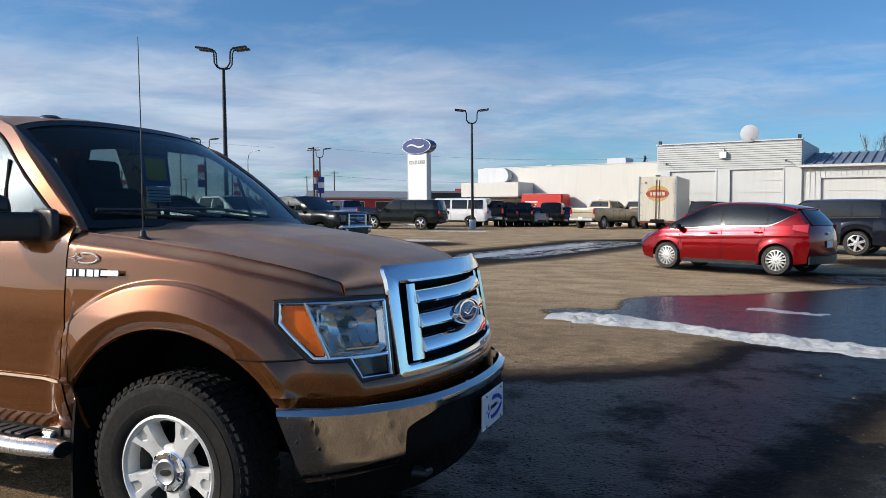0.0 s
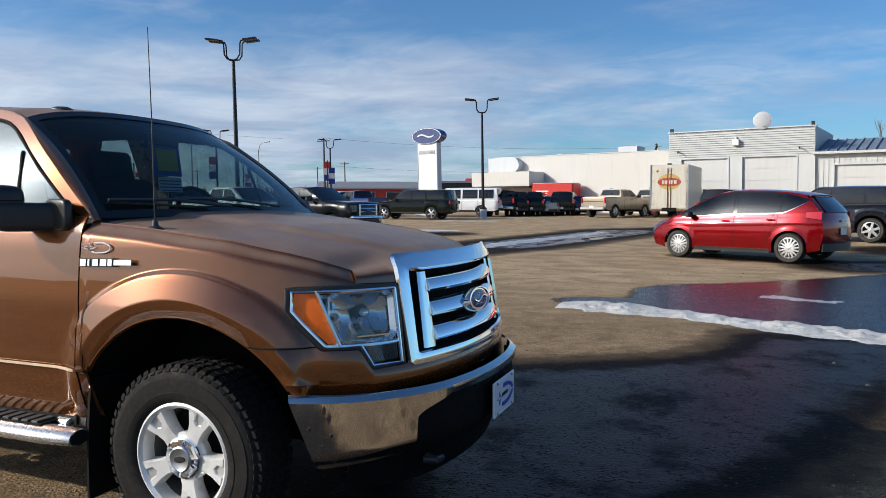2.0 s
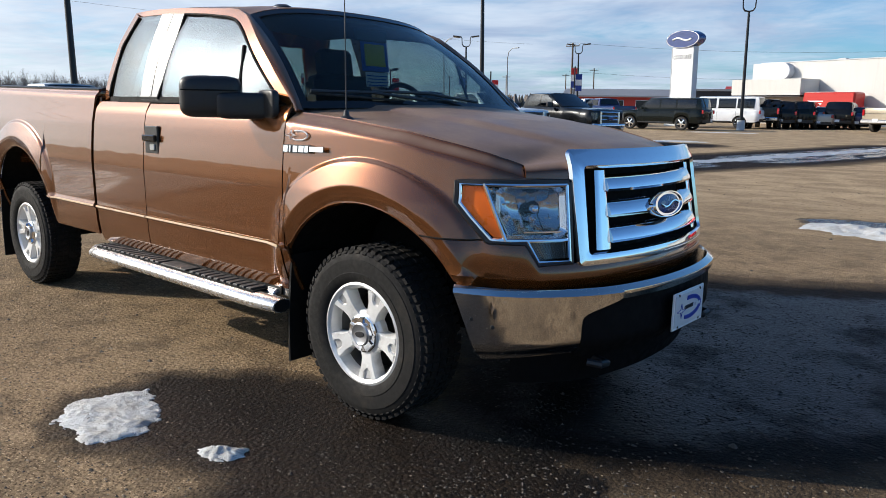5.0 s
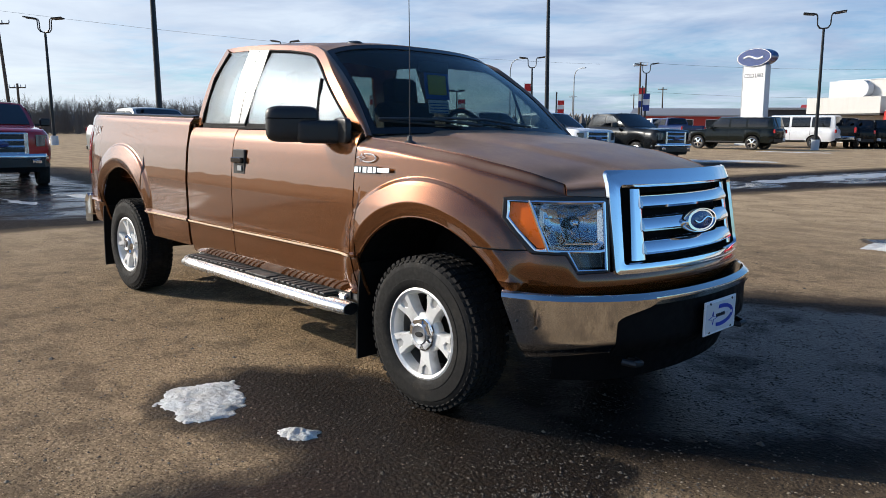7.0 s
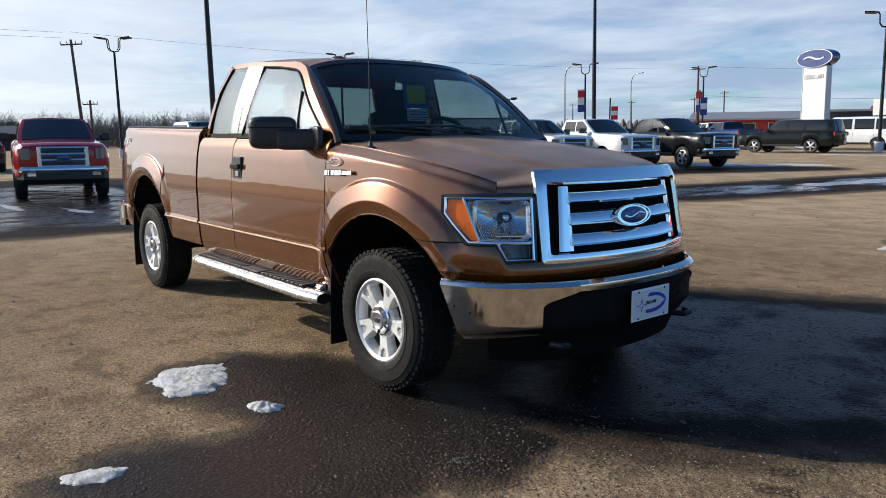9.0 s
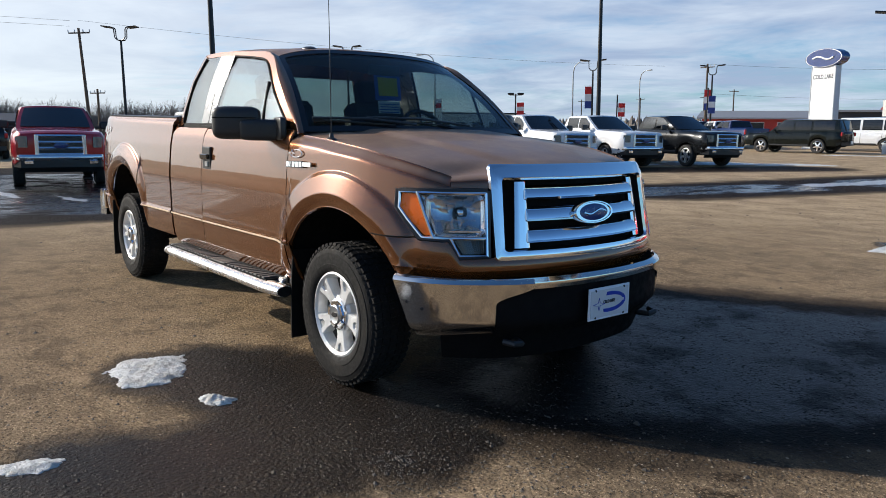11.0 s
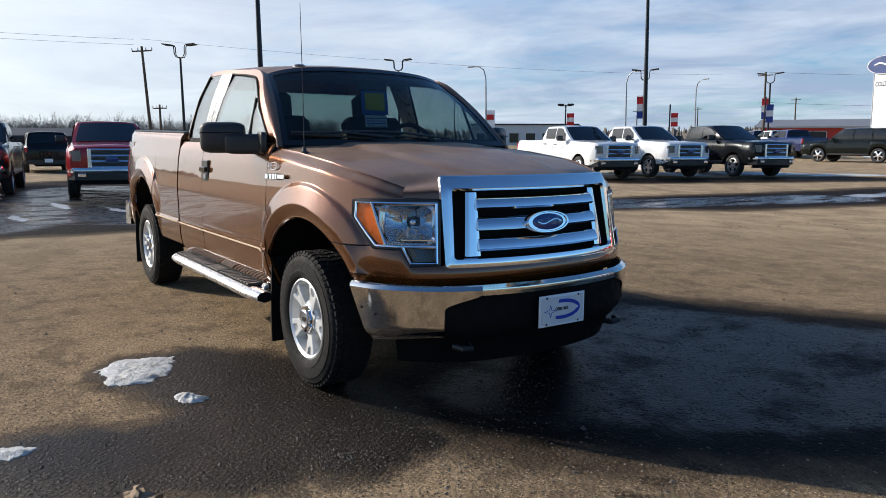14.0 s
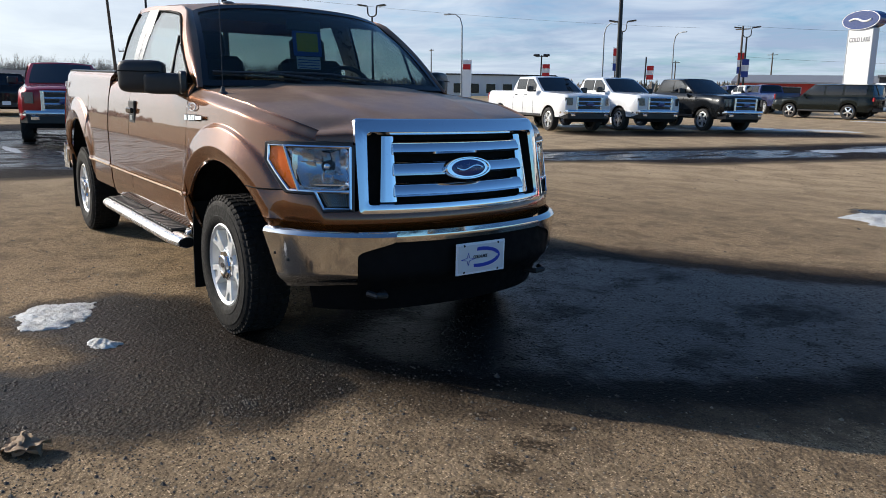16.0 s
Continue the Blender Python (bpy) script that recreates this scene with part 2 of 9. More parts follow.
# ---- shapes ----
class Geo:
    """Vertices and faces gathered for one mesh."""

    def __init__(self):
        self.v, self.f = [], []

    def add(self, verts, faces):
        k = len(self.v)
        self.v += [tuple(p) for p in verts]
        self.f += [tuple(i + k for i in q) for q in faces]
        return self

    def box(self, c, s, ch=0.01, turn=None):
        """A box of size s about c, with its edges chamfered."""
        h = [x / 2 for x in s]
        ch = min(ch, *(x * 0.49 for x in h))
        ids, verts = {}, []
        for a in (-1, 1):
            for b in (-1, 1):
                for d in (-1, 1):
                    for k in range(3):
                        p = [a * h[0], b * h[1], d * h[2]]
                        for j in range(3):
                            if j != k:
                                p[j] -= (a, b, d)[j] * ch
                        ids[(a, b, d, k)] = len(verts)
                        verts.append(p)
        faces = []
        for k in range(3):
            i, j = [(1, 2), (2, 0), (0, 1)][k]
            for sgn in (-1, 1):
                q = []
                for u, w in ((-1, -1), (1, -1), (1, 1), (-1, 1)):
                    t = [0, 0, 0]
                    t[k], t[i], t[j] = sgn, u, w
                    q.append(ids[(*t, k)])
                faces.append(q if sgn > 0 else q[::-1])
        for k in range(3):
            i, j = [(1, 2), (2, 0), (0, 1)][k]
            for u in (-1, 1):
                for w in (-1, 1):
                    t0, t1 = [0, 0, 0], [0, 0, 0]
                    t0[k], t1[k] = -1, 1
                    t0[i] = t1[i] = u
                    t0[j] = t1[j] = w
                    q = [ids[(*t0, i)], ids[(*t1, i)], ids[(*t1, j)], ids[(*t0, j)]]
                    faces.append(q if u * w > 0 else q[::-1])
        for a in (-1, 1):
            for b in (-1, 1):
                for d in (-1, 1):
                    q = [ids[(a, b, d, k)] for k in range(3)]
                    faces.append(q if a * b * d > 0 else q[::-1])
        m = Matrix.Translation(c) @ (turn.to_4x4() if turn else Matrix())
        return self.add([m @ Vector(p) for p in verts], faces)

    def tube(self, pts, rad, n=10, caps=True):
        """A round bar along points, with a radius or one for each point."""
        pts = [Vector(p) for p in pts]
        rad = rad if isinstance(rad, (list, tuple)) else [rad] * len(pts)
        verts, faces, ref = [], [], None
        for i, p in enumerate(pts):
            d = (pts[min(i + 1, len(pts) - 1)] - pts[max(i - 1, 0)]).normalized()
            if ref is None:
                ref = d.orthogonal().normalized()
            ref = (ref - d * ref.dot(d)).normalized()
            side = d.cross(ref)
            for k in range(n):
                a = 2 * math.pi * k / n
                verts.append(p + (ref * math.cos(a) + side * math.sin(a)) * rad[i])
        for i in range(len(pts) - 1):
            for k in range(n):
                faces.append((i * n + k, i * n + (k + 1) % n, (i + 1) * n + (k + 1) % n, (i + 1) * n + k))
        if caps:
            faces.append(tuple(range(n))[::-1])
            faces.append(tuple(range((len(pts) - 1) * n, len(pts) * n)))
        return self.add(verts, faces)

    def lathe(self, prof, n=32, m=None, closed=False, caps=True):
        """A turned shape about the y axis; prof holds (radius, y)."""
        m = m or Matrix()
        verts, faces = [], []
        for r, y in prof:
            for k in range(n):
                a = 2 * math.pi * k / n
                verts.append(m @ Vector((r * math.cos(a), y, r * math.sin(a))))
        rows = len(prof)
        for i in range(rows if closed else rows - 1):
            j = (i + 1) % rows
            for k in range(n):
                faces.append((i * n + k, i * n + (k + 1) % n, j * n + (k + 1) % n, j * n + k))
        if caps and not closed:
            if prof[0][0] > 1e-6:
                faces.append(tuple(range(n))[::-1])
            if prof[-1][0] > 1e-6:
                faces.append(tuple(range((rows - 1) * n, rows * n)))
        return self.add(verts, faces)

    def sheet(self, fn, us, vs, thick=0.004, keep=None, flip=False):
        """A curved plate: fn(u, v) over a grid, given a thickness inwards. keep(u, v) drops cells."""
        us, vs = list(us), list(vs)
        nu, nv = len(us), len(vs)
        front = [[Vector(fn(u, v)) for v in vs] for u in us]
        verts = [p for row in front for p in row]
        back = []
        for i in range(nu):
            for j in range(nv):
                du = front[min(i + 1, nu - 1)][j] - front[max(i - 1, 0)][j]
                dv = front[i][min(j + 1, nv - 1)] - front[i][max(j - 1, 0)]
                nrm = du.cross(dv)
                nrm = nrm.normalized() if nrm.length > 1e-12 else Vector((0, 0, 0))
                back.append(front[i][j] - nrm * (thick if not flip else -thick))
        cells = [(i, j) for i in range(nu - 1) for j in range(nv - 1) if keep is None or keep((us[i] + us[i + 1]) / 2, (vs[j] + vs[j + 1]) / 2)]
        have, faces, off = set(cells), [], nu * nv
        idx = lambda i, j: i * nv + j
        for i, j in cells:
            q = (idx(i, j), idx(i + 1, j), idx(i + 1, j + 1), idx(i, j + 1))
            faces.append(q), faces.append(tuple(k + off for k in q[::-1]))
            for (ii, jj), (a, b) in {(i, j - 1): (q[0], q[1]), (i + 1, j): (q[1], q[2]), (i, j + 1): (q[2], q[3]), (i - 1, j): (q[3], q[0])}.items():
                if (ii, jj) not in have:
                    faces.append((b, a, a + off, b + off))
        if flip:
            faces = [q[::-1] for q in faces]
        return self.add(verts + back, faces)

    def prism(self, poly, place, depth):
        """A flat outline made thick: place(a, b, d) gives the point at depth d."""
        n = len(poly)
        verts = [place(a, b, 0.0) for a, b in poly] + [place(a, b, -depth) for a, b in poly]
        faces = [tuple(range(n)), tuple(range(n, 2 * n))[::-1]]
        faces += [(i, n + i, n + (i + 1) % n, (i + 1) % n) for i in range(n)]
        return self.add(verts, faces)

    def moved(self, m):
        self.v = [tuple(m @ Vector(p)) for p in self.v]
        return self

    def flipped(self):
        """Mirrored to the other side (y to -y)."""
        g = Geo()
        g.v = [(x, -y, z) for x, y, z in self.v]
        g.f = [q[::-1] for q in self.f]
        return g

    def mesh(self, name, mat, smooth=38):
        me = bpy.data.meshes.new(name)
        me.from_pydata(self.v, [], self.f)
        used = set(i for q in self.f for i in q)
        if len(used) < len(self.v):
            bm = bmesh.new()
            bm.from_mesh(me)
            bmesh.ops.delete(bm, geom=[v for v in bm.verts if not v.link_faces], context="VERTS")
            bm.to_mesh(me)
            bm.free()
        if smooth:
            me.shade_smooth()
            me.set_sharp_from_angle(angle=radians(smooth))
        me.materials.append(MATS[mat] if isinstance(mat, str) else mat)
        return me


# the lot behind the truck lies in axes of its own, turned a little, and rises gently away from it
LOT = Matrix.Translation((2.9, -3.05, 0)) @ Matrix.Rotation(radians(0.75), 4, "Z") @ Matrix.Translation((-2.9, 3.05, 0))
GROUND_STEPS = [2, 4, 6, 9, 14, 22, 34, 50, 75, 110, 170, 300, 600, 1200, 2600]
GROUND_LINES = sorted([-d for d in GROUND_STEPS] + [0] + GROUND_STEPS)
GROUND_RISE = [0.0125 * max(0.0, d - 2) ** 2 / (max(0.0, d - 2) + 6) for d in GROUND_LINES]


def ground_z(y):
    return float(np.interp(y, GROUND_LINES, GROUND_RISE))


def on_lot(x, y):
    p = LOT @ Vector((x, y, 0))
    return p.x, p.y


def thing(name, label, category, group="", kind="", at=None, lot=True):
    ob = new(name)
    ob.empty_display_size = 0.2
    if at is not None:
        m = LOT @ at if lot else at
        ob.matrix_world = Matrix.Translation((0, 0, ground_z(m.translation.y))) @ m
    return tagged(ob, label, category, group, kind)


def part(name, geo, mat, parent, label="", smooth=38):
    ob = new(name, geo.mesh(name, mat, smooth) if isinstance(geo, Geo) else geo)
    ob.parent = parent
    return tagged(ob, label) if label else ob


def solid(name, geo, mat, label, category, group="", kind="", smooth=38, at=None):
    ob = new(name, geo.mesh(name, mat, smooth))
    if at is not None:
        ob.matrix_world = at
    return tagged(ob, label, category, group, kind)


def lettering(text, size, m, mat, parent, name="lettering", depth=0.002, width=None, bold=0.0):
    """Raised letters in the built-in font, as a mesh, lying in the xy plane of m."""
    cu = bpy.data.curves.new("text", "FONT")
    cu.body, cu.size, cu.extrude, cu.align_x, cu.align_y, cu.resolution_u, cu.offset = text, size, depth, "CENTER", "CENTER", 3, bold
    tmp = bpy.data.objects.new("text", cu)
    scene.collection.objects.link(tmp)
    me = bpy.data.meshes.new_from_object(tmp.evaluated_get(bpy.context.evaluated_depsgraph_get()))
    bpy.data.objects.remove(tmp)
    if width:
        xs = [v.co.x for v in me.vertices]
        k = width / max(1e-6, max(xs) - min(xs))
        for v in me.vertices:
            v.co.x *= k
    me.transform(m)
    me.materials.clear()
    me.materials.append(MATS[mat] if isinstance(mat, str) else mat)
    ob = new(name, me)
    ob.parent = parent
    return ob


def lerp(a, b, t):
    return a + (b - a) * t


def smooth01(t):
    t = max(0.0, min(1.0, t))
    return t * t * (3 - 2 * t)


def curve_at(pts, x):
    """Piecewise straight, with points (x, y) in rising x."""
    return float(np.interp(x, [p[0] for p in pts], [p[1] for p in pts]))


def spread(a, b, n):
    return [a + (b - a) * i / (n - 1) for i in range(n)]

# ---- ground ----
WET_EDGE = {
    # meltwater beside the front wheel, with a dry tongue reaching in, and the long pool in front of the truck, its near
    # edge widened to paint the truck's shadow darker
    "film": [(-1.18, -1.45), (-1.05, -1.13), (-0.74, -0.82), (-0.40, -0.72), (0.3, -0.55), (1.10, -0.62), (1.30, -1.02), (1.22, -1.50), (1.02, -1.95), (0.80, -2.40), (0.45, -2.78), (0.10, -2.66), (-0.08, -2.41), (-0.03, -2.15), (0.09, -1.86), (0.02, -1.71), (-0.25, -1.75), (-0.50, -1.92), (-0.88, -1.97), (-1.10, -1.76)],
    "pool_and_shade": [(0.30, -0.70), (-0.4, 0.6), (-0.85, 2.30), (0.14, 2.92), (0.66, 3.18), (1.30, 3.62), (1.78, 4.05), (2.00, 4.75), (2.08, 5.35), (3.60, 5.55), (5.6, 5.0), (6.4, 3.6), (4.4, 3.3), (3.35, 3.3), (2.95, 2.35), (2.60, 1.45), (2.20, 0.62), (1.80, 0.10), (1.35, -0.40), (0.90, -0.72)],
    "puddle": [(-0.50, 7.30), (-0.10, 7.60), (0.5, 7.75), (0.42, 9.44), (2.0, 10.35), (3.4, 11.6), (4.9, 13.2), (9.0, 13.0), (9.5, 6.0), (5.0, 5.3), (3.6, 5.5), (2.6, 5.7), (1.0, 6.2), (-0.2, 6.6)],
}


def outline_depth(poly, x, y):
    """How far inside an outline a place lies, in metres; negative outside."""
    best, inside = 1e9, False
    for i in range(len(poly)):
        (ax, ay), (bx, by) = poly[i - 1], poly[i]
        dx, dy = bx - ax, by - ay
        t = max(0, min(1, ((x - ax) * dx + (y - ay) * dy) / (dx * dx + dy * dy)))
        best = min(best, math.hypot(x - ax - t * dx, y - ay - t * dy))
        if (ay > y) != (by > y) and x < dx * (y - ay) / (by - ay) + ax:
            inside = not inside
    return best if inside else -best


def ground_material():
    n = Nodes("lot_surface")
    flat = n.node("ShaderNodeVectorMath")
    flat.operation = "MULTIPLY"
    n.link(n.coord, flat.inputs[0])
    flat.inputs[1].default_value = (1, 1, 0)
    at = flat.outputs[0]
    wob = n.node("ShaderNodeTexNoise")
    wob.inputs["Scale"].default_value, wob.inputs["Detail"].default_value = 1.5, 6
    n.link(at, wob.inputs["Vector"])
    off = n.node("ShaderNodeVectorMath")
    off.operation = "MULTIPLY_ADD"
    n.link(wob.outputs["Color"], off.inputs[0])
    off.inputs[1].default_value, off.inputs[2].default_value = (0.4, 0.4, 0), (-0.2, -0.2, 0)
    warped = n.node("ShaderNodeVectorMath")
    warped.operation = "ADD"
    n.link(at, warped.inputs[0]), n.link(off.outputs[0], warped.inputs[1])
    wpos = warped.outputs[0]

    def vm(op, a, b=None):
        v = n.node("ShaderNodeVectorMath")
        v.operation = op
        for i, sk in enumerate((a, b)):
            if sk is None:
                continue
            if isinstance(sk, tuple):
                v.inputs[i].default_value = sk
            else:
                n.link(sk, v.inputs[i])
        return v

    def patch(ax, ay, bx, by, r, soft, scale=1.0):
        """1 inside a rounded streak from a to b, falling to 0 over soft metres."""
        if max(abs(ax), abs(ay)) > 9:
            (ax, ay), (bx, by) = on_lot(ax, ay), on_lot(bx, by)
        d = (bx - ax, by - ay, 0)
        ll = max(1e-6, d[0] ** 2 + d[1] ** 2)
        rel = vm("SUBTRACT", wpos, (ax, ay, 0)).outputs[0]
        t = n.math("DIVIDE", vm("DOT_PRODUCT", rel, d).outputs["Value"], ll, clamp=True)
        sc = n.node("ShaderNodeVectorMath")
        sc.operation = "SCALE"
        sc.inputs[0].default_value = d
        n.link(t, sc.inputs["Scale"])
        dist = vm("LENGTH", vm("SUBTRACT", rel, sc.outputs[0]).outputs[0]).outputs["Value"]
        return n.math("MULTIPLY", n.step(dist, r, r + soft, 1.0, 0.0), scale)

    def most(items):
        out = items[0]
        for i in items[1:]:
            out = n.math("MAXIMUM", out, i)
        return out

    ragged = n.noise(5.0, 7, 0.62, at)

    def edge(name, lo, hi, rag):
        a = n.node("ShaderNodeAttribute")
        a.attribute_name = name
        return n.step(n.math("ADD", a.outputs["Fac"], n.math("MULTIPLY", n.math("SUBTRACT", ragged, 0.5), rag)), lo, hi)

    grain = n.noise(260, 3, 0.6, at)
    clot = n.noise(95, 4, 0.65, at)
    speck = n.noise(34, 4, 0.7, at)
    film, pool_near_shade, puddle = edge("film", -0.10, 0.12, 0.42), edge("pool_and_shade", -0.50, 0.10, 0.40), edge("puddle", -0.06, 0.08, 0.4)
    brim = edge("pool_and_shade", -0.06, 0.42, 0.45)
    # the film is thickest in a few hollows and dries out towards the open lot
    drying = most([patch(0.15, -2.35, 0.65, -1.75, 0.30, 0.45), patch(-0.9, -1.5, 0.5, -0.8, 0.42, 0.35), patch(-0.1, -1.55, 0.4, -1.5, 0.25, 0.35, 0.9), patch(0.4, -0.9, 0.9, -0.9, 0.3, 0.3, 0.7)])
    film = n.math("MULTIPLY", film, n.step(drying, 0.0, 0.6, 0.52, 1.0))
    far_wet_and_shade = most([
        patch(-10.5, 4.5, -6.6, 11.5, 1.1, 0.8), patch(-6.6, 11.5, -4.6, 18.0, 1.5, 0.9), patch(-4.6, 18.0, -2.2, 28.0, 1.7, 1.1), patch(-2.2, 28.0, 3.0, 33.0, 1.8, 1.4),
        patch(-20.0, -4.0, -10.6, -4.2, 2.6, 1.2), patch(-22.0, 2.0, -11.2, 1.4, 2.3, 1.2), patch(-9.5, -2.2, -9.2, 1.8, 0.9, 0.7),
        # the streak from (1.4, 16.1) is wet and painted shade beneath the red hatchback
        patch(4.5, 14.2, 8.5, 15.0, 1.0, 0.8), patch(1.4, 16.1, 4.2, 14.9, 0.55, 0.5), patch(6.5, 19.5, 11.0, 21.0, 1.3, 1.0), patch(-13.0, 17.0, -9.0, 24.0, 1.0, 1.0),
    ])
    far_pool = most([
        patch(-7.6, 9.3, -5.4, 15.0, 0.85, 0.5, 0.95), patch(-4.4, 18.5, -2.2, 28.0, 1.1, 0.6, 0.95),
        patch(-18.5, -3.0, -10.6, -2.8, 1.7, 0.9, 0.9), patch(-19.0, 1.2, -11.0, 0.6, 1.6, 0.8, 0.9), patch(4.5, 14.2, 8.5, 15.0, 0.7, 0.6, 0.7),
    ])
    wet = most([film, pool_near_shade, puddle, far_wet_and_shade])
    # where the water stands, thin in places and broken by grit
    standing = most([
        n.math("MULTIPLY", brim, n.step(n.noise(1.6, 6, 0.65, at), 0.30, 0.52, 0.45, 0.71)), n.math("MULTIPLY", puddle, 0.86),
        n.math("MULTIPLY", film, most([patch(0.05, -2.45, 0.42, -1.95, 0.15, 0.40, 0.62), patch(-0.75, -1.5, -0.3, -1.25, 0.08, 0.30, 0.4), patch(0.0, -1.3, 0.5, -1.1, 0.05, 0.35, 0.3)])), n.math("MULTIPLY", far_pool, n.step(n.noise(3.1, 5, 0.65, at, stretch=(0.8, 0.25, 1)), 0.34, 0.54, 0.45, 1.0)),
    ])
    pebble = n.node("ShaderNodeTexVoronoi")
    pebble.inputs["Scale"].default_value = 105
    n.link(at, pebble.inputs["Vector"])
    stones = n.node("ShaderNodeTexVoronoi")
    stones.inputs["Scale"].default_value = 52
    n.link(at, stones.inputs["Vector"])
    grit_zone = n.step(n.noise(4.5, 5, 0.7, at), 0.46, 0.60)
    poking = n.math("MULTIPLY", n.math("MULTIPLY", n.step(stones.outputs["Color"], 0.60, 0.66), n.step(stones.outputs["Distance"], 0.50, 0.36)), grit_zone)
    standing = n.math("MULTIPLY", standing, n.math("SUBTRACT", 1.0, poking))
    tracks = n.noise(1.0, 4, 0.6, at, stretch=(0.16, 1.4, 1), dist=0.6)
    big = n.noise(0.22, 5, 0.6, at)
    dry = n.mix(n.step(grain, 0.3, 0.7), (0.085, 0.064, 0.040), (0.33, 0.255, 0.165))
    dry = n.mix(n.step(tracks, 0.44, 0.60, 0, 0.62), dry, (0.12, 0.095, 0.065))
    dry = n.mix(n.step(big, 0.4, 0.68, 0, 0.5), dry, (0.29, 0.225, 0.145))
    dry = n.mix(n.step(speck, 0.54, 0.62, 0, 0.7), dry, (0.070, 0.053, 0.037))
    dry = n.mix(n.step(speck, 0.43, 0.35, 0, 0.6), dry, (0.41, 0.325, 0.22))
    dry = n.mix(n.math("MULTIPLY", n.step(pebble.outputs["Color"], 0.66, 0.74), n.step(pebble.outputs["Distance"], 0.45, 0.25)), dry, (0.46, 0.375, 0.26))
    dry = n.mix(n.math("MULTIPLY", n.step(pebble.outputs["Color"], 0.34, 0.26), n.step(pebble.outputs["Distance"], 0.5, 0.3)), dry, (0.035, 0.028, 0.021))
    mott = n.noise(3.2, 7, 0.72, at)
    dry = n.mix(n.step(mott, 0.50, 0.60, 0, 0.65), dry, (0.105, 0.082, 0.057))
    dry = n.mix(n.step(mott, 0.46, 0.34, 0, 0.4), dry, (0.35, 0.275, 0.185))
    dry = n.mix(n.step(n.noise(11, 4, 0.7, at), 0.56, 0.70, 0, 0.35), dry, (0.11, 0.084, 0.057))
    dry = n.mix(n.step(n.noise(5.5, 5, 0.65, at), 0.58, 0.70, 0, 0.4), dry, (0.10, 0.08, 0.057))
    # boot prints and oily blots
    blots = most([patch(bx, by, bx + 0.05, by + 0.03, 0.025, 0.04, 0.8) for bx, by in ((1.67, -0.42), (2.0, -0.4), (2.02, -0.6), (2.08, -0.74), (1.95, -0.23), (1.93, 0.04))])
    dry = n.mix(n.math("MULTIPLY", blots, n.step(n.noise(45, 3, 0.6, at), 0.40, 0.52)), dry, (0.026, 0.020, 0.014))
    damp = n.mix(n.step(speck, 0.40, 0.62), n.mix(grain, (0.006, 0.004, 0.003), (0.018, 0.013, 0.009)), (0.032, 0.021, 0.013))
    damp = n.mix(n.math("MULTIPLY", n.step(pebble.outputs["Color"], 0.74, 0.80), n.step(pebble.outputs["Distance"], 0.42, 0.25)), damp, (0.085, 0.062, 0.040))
    # the meltwater before the truck, painted near black to deepen the truck's shadow
    damp = n.mix(n.math("MULTIPLY", pool_near_shade, 0.88), damp, n.mix(grain, (0.002, 0.0018, 0.0016), (0.008, 0.007, 0.006)))
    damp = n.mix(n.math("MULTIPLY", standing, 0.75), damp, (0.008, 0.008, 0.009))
    damp = n.mix(poking, damp, (0.020, 0.017, 0.014))
    # beyond the lot: pale grass and snow
    r = vm("LENGTH", at).outputs["Value"]
    grass = n.mix(n.noise(0.08, 5, 0.6, at), (0.24, 0.19, 0.11), (0.36, 0.30, 0.19))
    # further from the melt the lot has dried paler
    pale = n.mix(n.step(n.noise(1.3, 5, 0.6, at, stretch=(0.75, 1.25, 1), dist=0.5), 0.35, 0.65), n.mix(grain, (0.34, 0.275, 0.185), (0.50, 0.41, 0.28)), n.mix(grain, (0.18, 0.143, 0.098), (0.32, 0.26, 0.18)))
    pale = n.mix(n.step(n.noise(16, 5, 0.7, at), 0.53, 0.60, 0, 0.6), pale, (0.13, 0.105, 0.075))
    pale = n.mix(n.step(n.noise(3.7, 6, 0.75, at), 0.57, 0.64, 0, 0.5), pale, (0.15, 0.12, 0.085))
    pale = n.mix(n.step(n.noise(24, 4, 0.7, at), 0.40, 0.34, 0, 0.6), pale, (0.52, 0.43, 0.31))
    dry = n.mix(n.step(r, 3.5, 11, 0, 0.75), dry, pale)
    dry = vm("MULTIPLY", dry, (1.33, 1.22, 1.12)).outputs[0]
    rim = n.math("MULTIPLY", n.step(wet, 0.0, 0.5), n.step(wet, 1.0, 0.5))
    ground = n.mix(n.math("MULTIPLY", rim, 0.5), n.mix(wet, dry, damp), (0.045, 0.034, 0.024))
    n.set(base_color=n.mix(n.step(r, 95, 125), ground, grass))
    gloss = n.math("MAXIMUM", n.math("ADD", n.math("MULTIPLY", wet, 0.34), n.math("MULTIPLY", film, 0.14)), n.math("MULTIPLY", standing, 0.80))
    n.link(n.math("SUBTRACT", 0.94, gloss), n.p.inputs["Roughness"])
    n.link(n.math("MAXIMUM", n.math("ADD", n.step(wet, 0.0, 1.0, 0.06, 0.035), n.math("MULTIPLY", film, 0.07)), n.math("MULTIPLY", n.math("POWER", standing, 2.0), 0.26)), n.p.inputs["Specular IOR Level"])
    rough_h = n.math("ADD", n.math("ADD", n.math("MULTIPLY", grain, 0.45), n.math("MULTIPLY", clot, 0.75)), n.math("MULTIPLY", n.math("SUBTRACT", 1.0, stones.outputs["Distance"]), 0.8))
    calm = n.math("SUBTRACT", 1.0, n.math("MULTIPLY", standing, 0.975))
